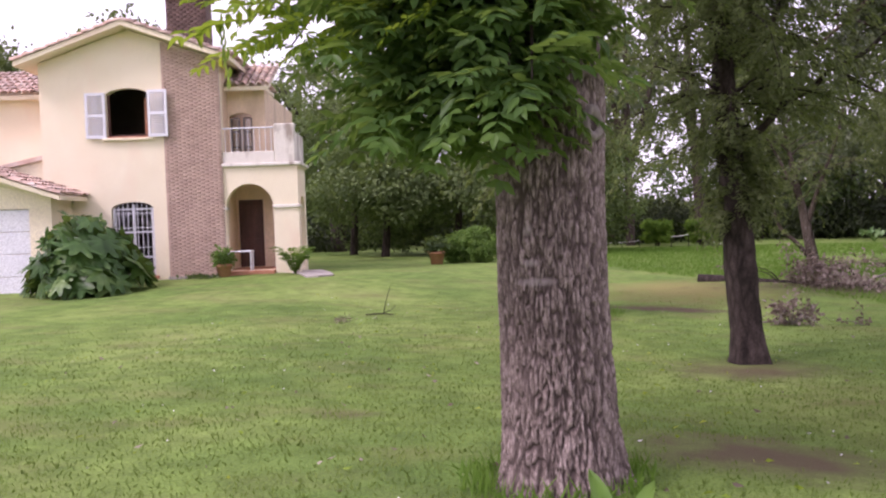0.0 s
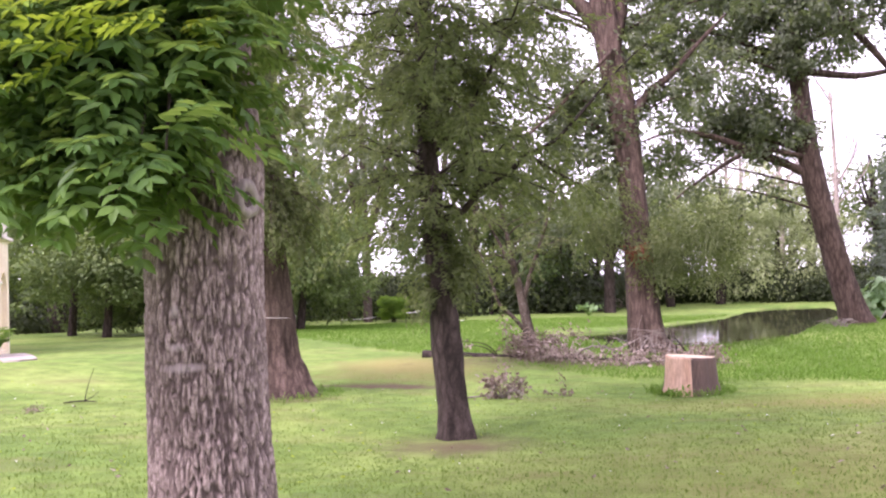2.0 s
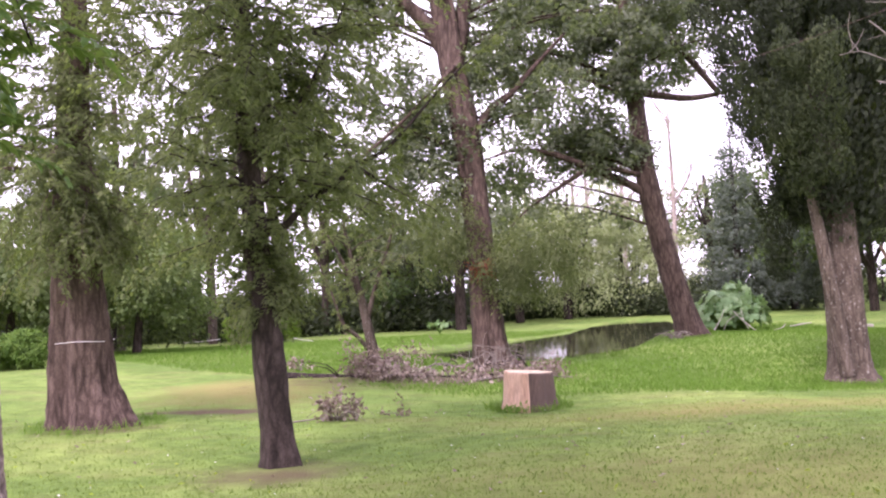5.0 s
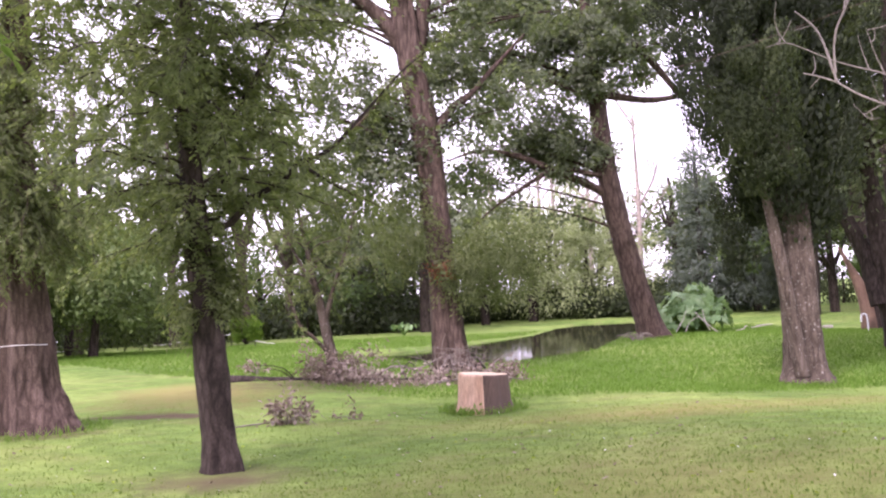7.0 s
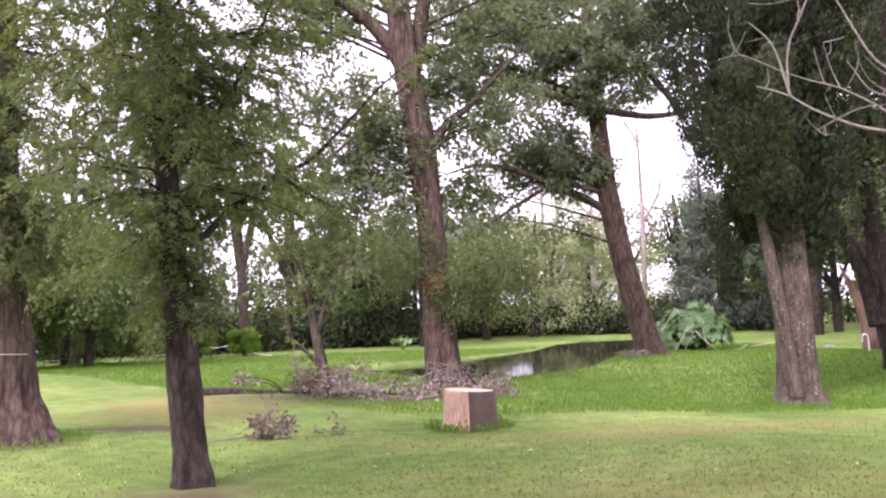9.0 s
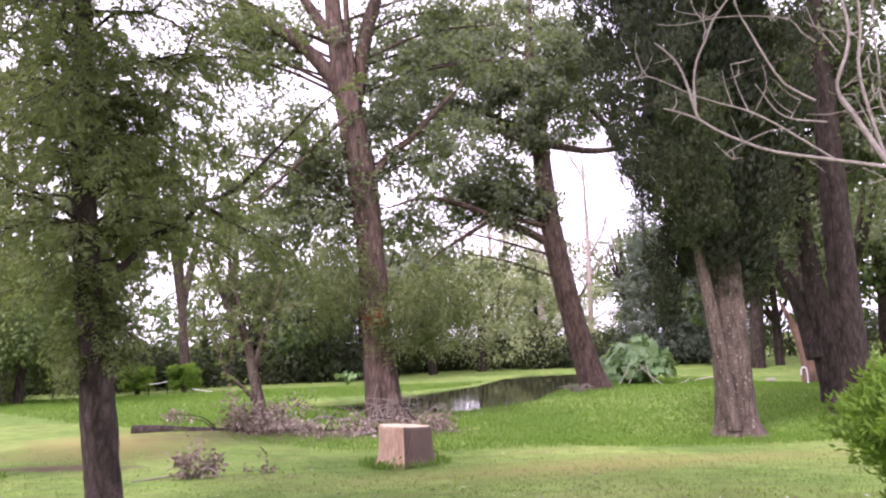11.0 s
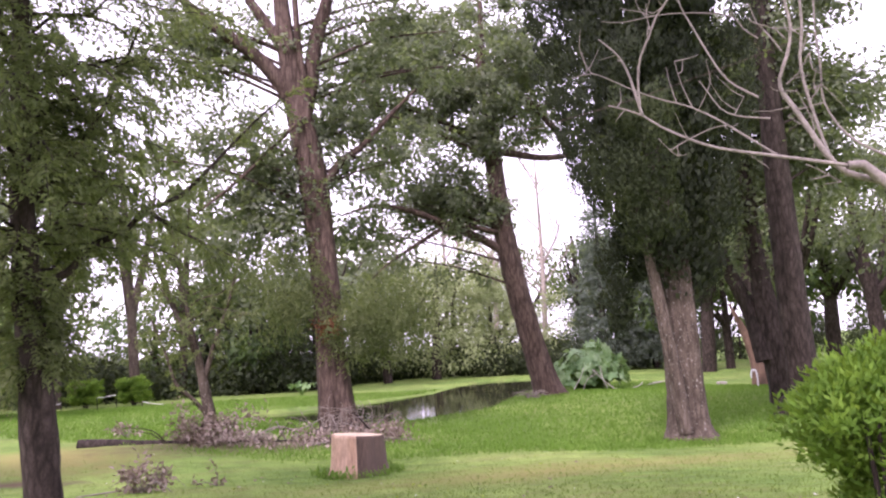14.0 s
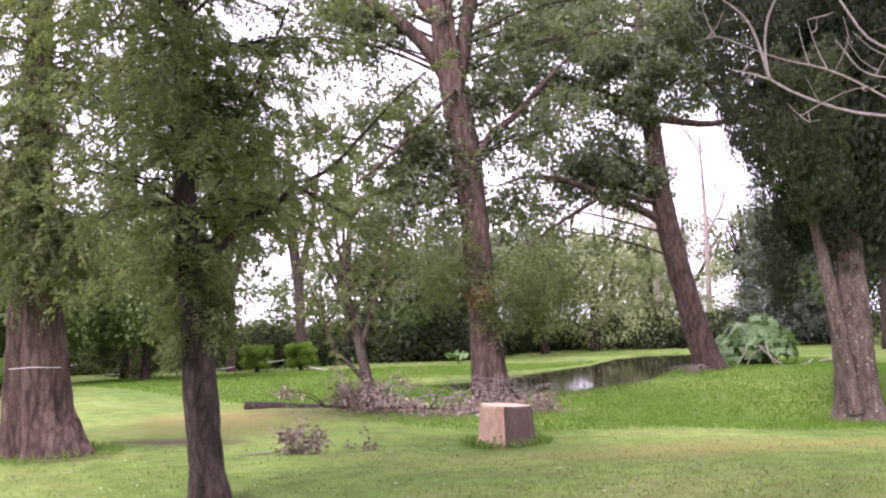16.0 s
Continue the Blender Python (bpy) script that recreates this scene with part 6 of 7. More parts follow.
# white table in the porch, pots and plants
tb = empty("white_table", at_house(1.98, -0.05, 0.597), "small white metal table with thin legs in the porch", "table")
tb.rotation_euler = (0, 0, radians(20))
box_part("tabletop", -0.34, 0.34, -0.2, 0.2, 0.52, 0.56, WHITE_PAINT, tb, "", 0.008)
for x in (-0.31, 0.31):
    for y in (-0.17, 0.17):
        box_part("leg", x - 0.018, x + 0.018, y - 0.018, y + 0.018, 0.0, 0.52, WHITE_PAINT, tb, "", 0.004)


def flowerpot(name, base, r, h, label, leafmat, blobs, n, leaves, size, seed, spread=0.07, droop=0.2):
    p_ = empty(name, base, label, "potted plant")
    bm = bmesh.new()
    prof = [(0.0, 0.0), (r * 0.72, 0.0), (r * 0.98, h * 0.82), (r * 1.08, h * 0.82), (r * 1.08, h), (r * 0.92, h), (r * 0.9, h * 0.88), (0.0, h * 0.88)]
    seg = 24
    rows = [[bm.verts.new((q * math.cos(a), q * math.sin(a), z)) for a in np.linspace(0, 2 * math.pi, seg, endpoint=False)] for q, z in prof[1:-1]]
    for a, b2 in zip(rows, rows[1:]):
        for i in range(seg):
            bm.faces.new((a[i], a[(i + 1) % seg], b2[(i + 1) % seg], b2[i]))
    bm.faces.new(rows[0][::-1])
    part("pot", bm, TERRACOTTA, p_, "terracotta pot", True)
    bm = bmesh.new()
    bmesh.ops.create_circle(bm, cap_ends=True, segments=20, radius=r * 0.9)
    so = part("soil", bm, SOIL, p_)
    so.location = (0, 0, h * 0.9)
    crown("foliage", blobs, n, leaves, spread, size[0], size[1], leafmat, p_, seed, droop, 0.6, floor_z=h * 0.8)
    return p_


x, y, z = at_house(1.62, -0.62, 0)
flowerpot("potted_plant", (x, y, gz(x, y)), 0.22, 0.36, "green leafy plant in a terracotta pot", LEAF_BOX, [(0, 0, 0.55, 0.26, 0.24, 0.22)], 40, 14, (0.11, 0.06), 31)
flowerpot("potted_plant", (-9.65, 16.0, gz(-9.65, 16.0)), 0.26, 0.42, "leafy plant in a wide terracotta pot on the lawn", LEAF_SHRUB, [(0, 0, 0.62, 0.36, 0.3, 0.22)], 50, 16, (0.10, 0.06), 32)
x, y, z = at_house(3.55, -0.62, 0)
fern = empty("fern_clump", (x, y, gz(x, y)), "yellow-green arching fern clump beside the porch column", "plant")
rng = np.random.default_rng(36)
for i in range(46):
    a, ln = rng.uniform(0, 6.28), rng.uniform(0.5, 1.0)
    d = np.array([math.cos(a), math.sin(a), 0])
    q = [d * ln * t * 0.6 + np.array([0, 0, ln * (1.7 * t - 0.95 * t * t)]) for t in np.linspace(0, 1, 9)]
    c = np.repeat(np.array(q[1:]), 4, 0)
    s_ = np.cross(d, (0, 0, 1.0))
    dd = np.tile(np.array([s_, -s_, s_ + d, -s_ + d]), (8, 1)) + rng.normal(0, 0.15, (32, 3))
    v, f = blades(c, dd, 0.12, 0.03, rng)
    rv, rf, _ = tube_arrays([(*q[0], 0.006), (*q[4], 0.005), (*q[8], 0.002)], 0.2, 4)
    v, f = joined([(v, f), (rv, rf)])
    grid_mesh("frond", v, f, LEAF_BOX if i % 3 else LEAF_BRIGHT, fern)
weeds = empty("weed_patch", (*at_house(0.95, -0.55, 0)[:2], gz(*at_house(0.95, -0.55, 0)[:2])), "low weeds at the foot of the wall", "plant")
v, f = blades(np.stack([rng.normal(0, 0.3, 260), rng.normal(0, 0.12, 260), np.abs(rng.normal(0, 0.04, 260))], -1), rng.normal(0, 0.6, (260, 3)) + np.array([0, 0, 0.7]), 0.10, 0.04, rng)
tagged(grid_mesh("leaves", v, f, LEAF_SHRUB, weeds), kind="stuff")
ph = big_leaf_shrub("philodendron", (-15.88, 6.7, gz(-15.88, 6.7)), "huge philodendron with big lobed dark green leaves beside the house", LEAF_PHILO, (1.45, 1.25), 2.0, 125, 0.6, 81, 9)


# ---- stump ----
def stump():
    base = (4.2, 5.25, -0.30)
    s = empty("tree_stump", base, "sawn tree stump with stripped pinkish sides and pale top", "stump")
    segs = 40
    th = np.linspace(0, 2 * np.pi, segs, endpoint=False)
    rr = np.random.default_rng(4)
    chunks = []
    z = [-0.1, 0.0, 0.08, 0.2, 0.45, 0.66, 0.70, 0.71]
    r = [0.60, 0.56, 0.52, 0.485, 0.465, 0.452, 0.448, 0.43]
    shape = 1 + 0.05 * np.sin(3 * th + 1) + 0.045 * np.sin(5 * th + 2) + 0.03 * np.sin(9 * th) + 0.012 * np.sin(17 * th)
    v = []
    for zz, rad in zip(z, r):
        tilt = -0.03 * np.cos(th) if zz > 0.6 else 0
        v.append(np.stack([rad * shape * np.cos(th), rad * shape * np.sin(th), zz + tilt + 0 * th], -1))
    v = np.vstack(v)
    i = np.arange(len(z) - 1)[:, None] * segs
    j = np.arange(segs)[None, :]
    f = np.stack([i + j, i + (j + 1) % segs, i + segs + (j + 1) % segs, i + segs + j], -1).reshape(-1, 4)
    side = np.repeat(np.arange(len(z) - 1), segs)
    ang = np.tile(th, len(z) - 1)
    # left faces pale, right brown: the fall of light is painted into both woods
    bare = (np.abs((ang - math.radians(211) + np.pi) % (2 * np.pi) - np.pi) < 0.78)
    for nm, which, mt, lab in (("stripped_side", bare, WOOD_BARE, "pinkish stripped wood, light put into its colour"), ("bark", ~bare, WOOD_BROWN, "brown side, shade put into its colour")):
        used, back = np.unique(f[which], return_inverse=True)
        grid_mesh(nm, v[used], back.reshape(-1, 4), mt, s, lab, True)
    bm = bmesh.new()
    ring = [bm.verts.new((0.436 * k * math.cos(a), 0.436 * k * math.sin(a), 0.708 - 0.03 * math.cos(a))) for a, k in zip(th, shape)]
    bm.faces.new(ring)
    part("cut_face", bm, WOOD_CUT, s, "pale sawn end grain")
    rr2 = np.random.default_rng(5)
    a = np.concatenate([rr2.uniform(0, 6.28, 40), rr2.normal(3.9, 0.25, 50)])
    c = np.stack([0.6 * np.cos(a), 0.6 * np.sin(a), 0.03 + 0 * a], -1) + rr2.normal(0, 0.06, (90, 3))
    c[:, 2] = np.abs(c[:, 2])
    vv, ff = blades(c, rr2.normal(0, 0.6, (90, 3)) + np.array([0, 0, 1.0]), 0.12, 0.05, rr2)
    tagged(grid_mesh("sucker", vv, ff, LEAF_BOX, s, "small green shoots"), kind="stuff")


stump()


# ---- fallen branches and dry leaves ----
def dry_leaves(centres, count, spread, size, parent, seed, name="dry_leaves", mat_=None):
    r = np.random.default_rng(seed)
    c = np.repeat(np.array(centres), count, 0)
    c = c + r.normal(0, 1, c.shape) * np.array(spread)
    c[:, 2] = np.maximum(c[:, 2], 0.02)
    v, f = blades(c, r.normal(0, 1, c.shape), size * r.uniform(0.6, 1.4, len(c)), size * 0.5 * r.uniform(0.6, 1.4, len(c)), r, 0.25)
    return grid_mesh(name, v, f, mat_ or LEAF_DRY, parent, "withered pinkish-brown leaves")


gb = -0.12
fall = empty("fallen_bough", (1.5, 10.2, gb), "fallen bough with withered pinkish-brown leaves on the grass", "fallen branch")
fb = (1.5, 10.2, gb)
limb("log", local([(-1.15, 10.8, 0.16, 0.13), (-0.4, 10.7, 0.12, 0.125), (0.6, 10.5, 0.05, 0.11), (2.0, 10.3, 0.0, 0.09), (3.6, 10.1, -0.08, 0.06), (4.6, 9.9, 0.0, 0.02)], fb), BARK_DARK, fall, 12, 0.2, 0.2, 3, "dark bare log", 0.03)
bm = bmesh.new()
bmesh.ops.create_circle(bm, cap_ends=True, segments=14, radius=0.115)
cut = part("cut_end", bm, WOOD_CUT, fall, "pale sawn end")
cut.matrix_local = Matrix.Translation((-2.66, 0.6, 0.28)) @ Matrix.Rotation(radians(-90), 4, "Y")
rng = np.random.default_rng(61)
for k in range(26):
    s0 = rng.uniform(0, 1)
    s = np.array([-0.8 + 4.6 * s0, 0.35 - 0.6 * s0, 0.12])
    a = rng.uniform(-2.9, 0.3) if k % 3 else rng.uniform(0, 3)
    ln = rng.uniform(0.5, 1.5)
    e = s + np.array([math.cos(a) * ln, math.sin(a) * ln * 0.7, rng.uniform(0.0, 0.55)])
    m = (s + e) / 2 + np.array([*rng.normal(0, 0.1, 2), rng.uniform(0.1, 0.3)])
    limb("twig", [(*s, 0.02), (*m, 0.013), (*e, 0.004)], WOOD_DEAD if k % 2 else BARK_DARK, fall, 5, 0.2)
limb("twig", local([(3.0, 9.4, -0.15, 0.035), (4.0, 9.2, -0.05, 0.03), (4.9, 9.3, -0.02, 0.022), (6.0, 9.0, -0.1, 0.01)], fb), WOOD_DEAD, fall, 6, 0.2)
limb("twig", local([(2.4, 11.0, -0.1, 0.03), (3.1, 11.2, 0.22, 0.024), (3.7, 11.3, 0.12, 0.020), (4.4, 11.6, 0.38, 0.010)], fb), WOOD_DEAD, fall, 6, 0.2)
cl = [(-0.6 + rng.uniform(0, 1.9), rng.uniform(-1.0, 0.4), rng.uniform(0.05, 0.75)) for _ in range(34)] + [(1.0 + rng.uniform(0, 3.6), rng.uniform(-1.3, 0.1), rng.uniform(0.02, 0.25)) for _ in range(26)]
dry_leaves(cl, 62, (0.17, 0.17, 0.12), 0.105, fall, 62)

heap = empty("withered_branch", (0.68, 4.35, -0.17), "small heap of withered leafy twigs on the lawn", "fallen branch")
for k in range(12):
    a = rng.uniform(0, 6.28)
    ln = rng.uniform(0.25, 0.7)
    limb("twig", [(0, 0, 0.03, 0.012), (math.cos(a) * ln * 0.5, math.sin(a) * ln * 0.5, rng.uniform(0.08, 0.3), 0.009), (math.cos(a) * ln, math.sin(a) * ln, rng.uniform(0.02, 0.35), 0.003)], WOOD_DEAD, heap, 5, 0.15)
limb("twig", [(-0.95, -0.1, 0.04, 0.012), (-0.5, 0.0, 0.06, 0.014), (0.1, 0.05, 0.08, 0.012)], WOOD_DEAD, heap, 5, 0.15)
limb("twig", [(0.0, 0.05, 0.05, 0.012), (0.05, 0.05, 0.3, 0.009), (0.08, 0.0, 0.6, 0.004)], WOOD_DEAD, heap, 5, 0.12)
dry_leaves([(rng.normal(-0.05, 0.17), rng.normal(0, 0.16), rng.uniform(0.05, 0.36)) for _ in range(15)] + [(0.38, 0, 0.2), (0.32, 0.05, 0.12), (0.08, 0, 0.5)], 20, (0.075, 0.075, 0.07), 0.10, heap, 63)
heap2 = empty("withered_twig", (1.8, 4.5, -0.18), "upright withered twig with curled leaves on the lawn", "fallen branch")
limb("twig", [(0, 0, 0, 0.01), (0.03, 0, 0.15, 0.007), (-0.04, 0, 0.33, 0.003)], WOOD_DEAD, heap2, 5, 0.1)
limb("twig", [(0, 0, 0.02, 0.01), (-0.15, 0, 0.08, 0.007), (-0.35, 0, 0.06, 0.003)], WOOD_DEAD, heap2, 5, 0.1)
dry_leaves([(0, 0, 0.1), (-0.03, 0, 0.27), (0.08, 0, 0.06), (-0.3, 0, 0.07)], 9, (0.05, 0.05, 0.05), 0.09, heap2, 64)

tall = empty("withered_stalk", (0.95, 12.6, gz(0.95, 12.6)), "dry stalk with pale withered leaves at its tip", "fallen branch")
limb("stalk", [(0, 0, -0.05, 0.014), (0.03, 0, 0.35, 0.010), (0.0, 0, 0.75, 0.006)], WOOD_DEAD, tall, 5, 0.15)
dry_leaves([(0, 0, 0.7), (0.05, 0, 0.55), (-0.04, 0, 0.8)], 9, (0.07, 0.07, 0.06), 0.13, tall, 66)
low = empty("dry_twig_heap", (-0.3, 12.6, gz(-0.3, 12.6)), "low heap of dry leafy twigs in the long grass", "fallen branch")
for k in range(8):
    a = rng.uniform(0, 6.28)
    limb("twig", [(0, 0, 0.02, 0.012), (math.cos(a) * 0.3, math.sin(a) * 0.25, 0.25, 0.008), (math.cos(a) * 0.55, math.sin(a) * 0.4, rng.uniform(0.1, 0.4), 0.003)], WOOD_DEAD, low, 5, 0.15)
dry_leaves([(rng.normal(0, 0.3), rng.normal(0, 0.2), rng.uniform(0.1, 0.35)) for _ in range(9)], 10, (0.1, 0.1, 0.07), 0.12, low, 67)

bank = empty("dry_twig_heap", (12.49, 19.55, gz(12.49, 19.55)), "grey heap of dry twigs on the grassy bank", "fallen branch")
for k in range(22):
    a, ln = rng.uniform(0, 6.28), rng.uniform(0.3, 0.9)
    limb("twig", [(rng.normal(0, 0.15), rng.normal(0, 0.12), 0.03, 0.014), (math.cos(a) * ln * 0.5, math.sin(a) * ln * 0.4, rng.uniform(0.1, 0.3), 0.011), (math.cos(a) * ln, math.sin(a) * ln * 0.8, rng.uniform(0.02, 0.3), 0.005)], WOOD_DEAD, bank, 5, 0.2)

# brush caught round the forked tree's foot
brush = empty("dry_brush", (5.0, 13.0, -0.3), "tangle of dry brush against a tree foot", "brush")
for k in range(34):
    a = rng.uniform(-2.9, -0.2)
    ln = rng.uniform(0.5, 1.3)
    s = (rng.normal(0.1, 0.5), rng.normal(0.1, 0.25), 0)
    limb("twig", [(*s, 0.010), (s[0] + rng.normal(0, 0.25), s[1] - 0.1, ln * 0.6, 0.007), (s[0] + rng.normal(0.1, 0.45), s[1] - 0.15, ln * rng.uniform(0.5, 1.0), 0.003)], WOOD_DEAD, brush, 4, 0.25)


# ---- glossy shrub with fallen pale sticks by the leaning tree ----
big_leaf_shrub("glossy_shrub", (17.9, 27.4, gz(17.9, 27.4)), "rounded shrub with glossy pale green drooping leaves", LEAF_ARALIA, (1.75, 1.4), 2.05, 230, 0.36, 71, low=0.28)
sticks = empty("pale_sticks", (17.6, 25.6, gz(17.6, 25.6) + 0.05), "bleached fallen sticks lying on the grass", "sticks")
for row in ([(-1.2, 0.2, 0.02, 0.04), (-0.8, 0.2, 0.6, 0.035), (-0.6, 0.3, 1.0, 0.02)], [(-0.2, 0.3, 0.9, 0.04), (0.1, 0.1, 0.5, 0.045), (0.6, 0, 0.05, 0.04), (0.8, -0.1, 0.0, 0.02)], [(0.1, 0.2, 1.0, 0.03), (0.15, 0.1, 0.5, 0.04), (0.3, 0, 0.1, 0.03)],
            [(1.2, -0.5, 0.03, 0.03), (1.6, -0.4, 0.12, 0.035), (1.8, -0.3, 0.25, 0.03)], [(-0.7, 0.3, 0.0, 0.03), (-0.5, 0.2, 0.5, 0.03), (0.1, 0.2, 0.8, 0.02)], [(-1.3, -0.6, 0.05, 0.02), (-0.6, -0.7, 0.08, 0.02), (-0.1, -0.8, 0.04, 0.01)]):
    limb("stick", [(*q[:3], q[3] * 0.5) for q in row], BLEACHED, sticks, 6, 0.2)
stick = empty("fallen_stick", (22.0, 29.0, gz(22.0, 29.0)), "single bleached stick lying on grass", "stick")
limb("stick", [(-0.7, 0, 0.05, 0.04), (0, 0, 0.16, 0.04), (0.6, 0.1, 0.2, 0.02)], BLEACHED, stick, 6, 0.2)

twig_ = empty("fallen_twig", (-6.6, 3.69, gz(-6.6, 3.69)), "thin dead twig lying on the lawn", "twig")
for row in ([(-0.35, 0, 0.03, 0.012), (0, 0, 0.05, 0.014), (0.22, 0, 0.03, 0.008)], [(0.02, 0, 0.04, 0.010), (0.08, 0, 0.3, 0.007), (0.2, 0, 0.62, 0.003)], [(0.0, 0, 0.05, 0.008), (0.16, 0.05, 0.12, 0.005), (0.25, 0.06, 0.2, 0.003)]):
    limb("stick", row, BARK_DARK, twig_, 5, 0.1)
clod = empty("dead_grass_clump", (-6.87, 2.53, gz(-6.87, 2.53)), "small clump of dry mown grass on the lawn", "grass")
tagged(crown("straw", [(0, 0, 0.03, 0.16, 0.12, 0.03)], 8, 26, 0.05, 0.07, 0.010, LEAF_DRY, clod, 733, 0.0, 0.3, floor_z=0.01)[0], kind="stuff")


def mound_bush(name, base, label, blobs, n, leaves, spread, size, mat_, seed, category="bush", group="", droop=0.0, out=0.7):
    s = empty(name, base, label, category, group)
    crown("foliage", blobs, n, leaves, spread, size[0], size[1], mat_, s, seed, droop, out, floor_z=0.02)
    for k in range(4):
        limb("stem", [(0.05 * k - 0.08, 0, -0.1, 0.03), (0.1 * k - 0.15, 0.05, blobs[0][2], 0.015)], BARK_DARK, s, 5, 0.2)
    return s


# clipped bushes on the far side
for k, x in enumerate((-4.35, -2.15)):
    mound_bush("clipped_bush", (x, 36, gz(x, 36)), "square clipped light green bush on a short stem", [(0, 0, 0.8, 0.55, 0.55, 0.5)] + [(sx * 0.42, sy * 0.42, sz, 0.3, 0.3, 0.28) for sx in (-1, 1) for sy in (-1, 1) for sz in (0.5, 1.08)], 420, 36, 0.06, (0.08, 0.05), LEAF_BRIGHT, 700 + k, group="clipped bushes")
mound_bush("boxwood_bush", (-8.7, 17.0, gz(-8.7, 17.0)), "rounded bright green boxwood bush on the lawn", [(0, 0, 0.5, 0.95, 0.8, 0.62), (-0.45, 0, 0.4, 0.6, 0.6, 0.45)], 560, 40, 0.07, (0.065, 0.038), LEAF_BOX, 710)
mound_bush("thuja_bush", (6.42, -5.35, gz(6.42, -5.35)), "bright yellow-green thuja bush with upright tips", [(0, 0, 1.05, 0.62, 0.62, 0.50), (0.08, 0, 0.5, 0.5, 0.5, 0.5)], 800, 34, 0.05, (0.066, 0.022), LEAF_BRIGHT, 720, droop=-0.5)

# long tape strung between low stakes
TAPES = [((-6.5, 32.0, 0.36), (-4.86, 32.3, 0.42)), ((-3.4, 32.5, 0.58), (-2.6, 32.6, 0.66)), ((-1.5, 32.6, 0.28), (-0.6, 32.7, 0.10)), ((-10.4, 31.2, 0.38), (-9.7, 31.3, 0.35))]
tape = empty("tape_line", (-4, 32, 0), "white tape strung between thin stakes by the clipped bushes", "tape")
for p0, p1 in TAPES:
    for x, y, z in (p0, p1):
        limb("stake", [(x + 4, y - 32, gz(x, y) - 0.3, 0.02), (x + 4, y - 32, max(z, gz(x, y) + 0.05), 0.018)], BARK_DARK, tape, 5, 0.3)
    m = [(u + w) / 2 for u, w in zip(p0, p1)]
    limb("tape", [(p0[0] + 4, p0[1] - 32, p0[2], 0.014), (m[0] + 4, m[1] - 32, m[2] - 0.03, 0.014), (p1[0] + 4, p1[1] - 32, p1[2], 0.014)], RIBBON, tape, 5, 0.3)
rope = empty("rope", (-3.3, 4.6, 1.42), "thin pale rope tied round the broad trunk", "rope")
ring = [(0.485 * math.cos(a) - 0.21, 0.485 * math.sin(a), 0.01 * math.sin(3 * a), 0.006) for a in np.linspace(0, 2 * math.pi, 25)]
limb("rope_loop", ring, RIBBON, rope, 6, 0.1)

wire = empty("guy_wire", (10, 5, 6), "thin slack wire strung past the cypress crown", "wire")
limb("strand", local([(7.51, 5.00, 5.77, 0.006), (9.79, 5.00, 6.41, 0.006), (12.32, 5.00, 7.26, 0.006), (14.48, 5.00, 8.06, 0.006)], (10, 5, 6)), BARK_RED, wire, 5, 0.5)

# pipe hook and concrete block by the far right trees
hook = empty("metal_hook", (21.6, 20.3, gz(21.6, 20.3)), "white bent pipe standing in the grass", "pipe")
limb("pipe", [(-0.13, 0, 0.36, 0.03), (-0.13, 0, 0.52, 0.03), (-0.07, 0, 0.64, 0.03), (0.05, 0, 0.64, 0.03), (0.11, 0, 0.5, 0.03), (0.13, 0, -0.1, 0.03)], WHITE_PAINT, hook, 8, 0.08)
spl = empty("split_trunk", (22.5, 21.6, gz(22.5, 21.6)), "torn split trunk with exposed orange-brown wood", "tree trunk")
limb("trunk", [(0.15, 0, -0.3, 0.40), (0.12, 0, 0.1, 0.30), (0.05, 0, 0.9, 0.24), (-0.1, 0.1, 1.7, 0.2), (-0.45, 0.2, 2.6, 0.10), (-0.8, 0.2, 3.3, 0.04)], WOOD_TORN, spl, 14, 0.3, 0.4, 5, "torn orange-brown wood")
limb("trunk", [(0.7, 0.2, -0.3, 0.6), (0.7, 0.2, 0.3, 0.5), (0.6, 0.2, 2.0, 0.4), (0.2, 0.3, 4.6, 0.25), (0.1, 0.3, 7.5, 0.1)], BARK_DARK, spl, 12, 0.3, 0.3, 6)
blk = empty("concrete_block", (24.3, 27.3, gz(24.3, 27.3)), "low pale concrete block on the grass", "block")
box_part("block", -0.2, 0.2, -0.14, 0.14, -0.05, 0.18, CONCRETE, blk, "", 0.03)

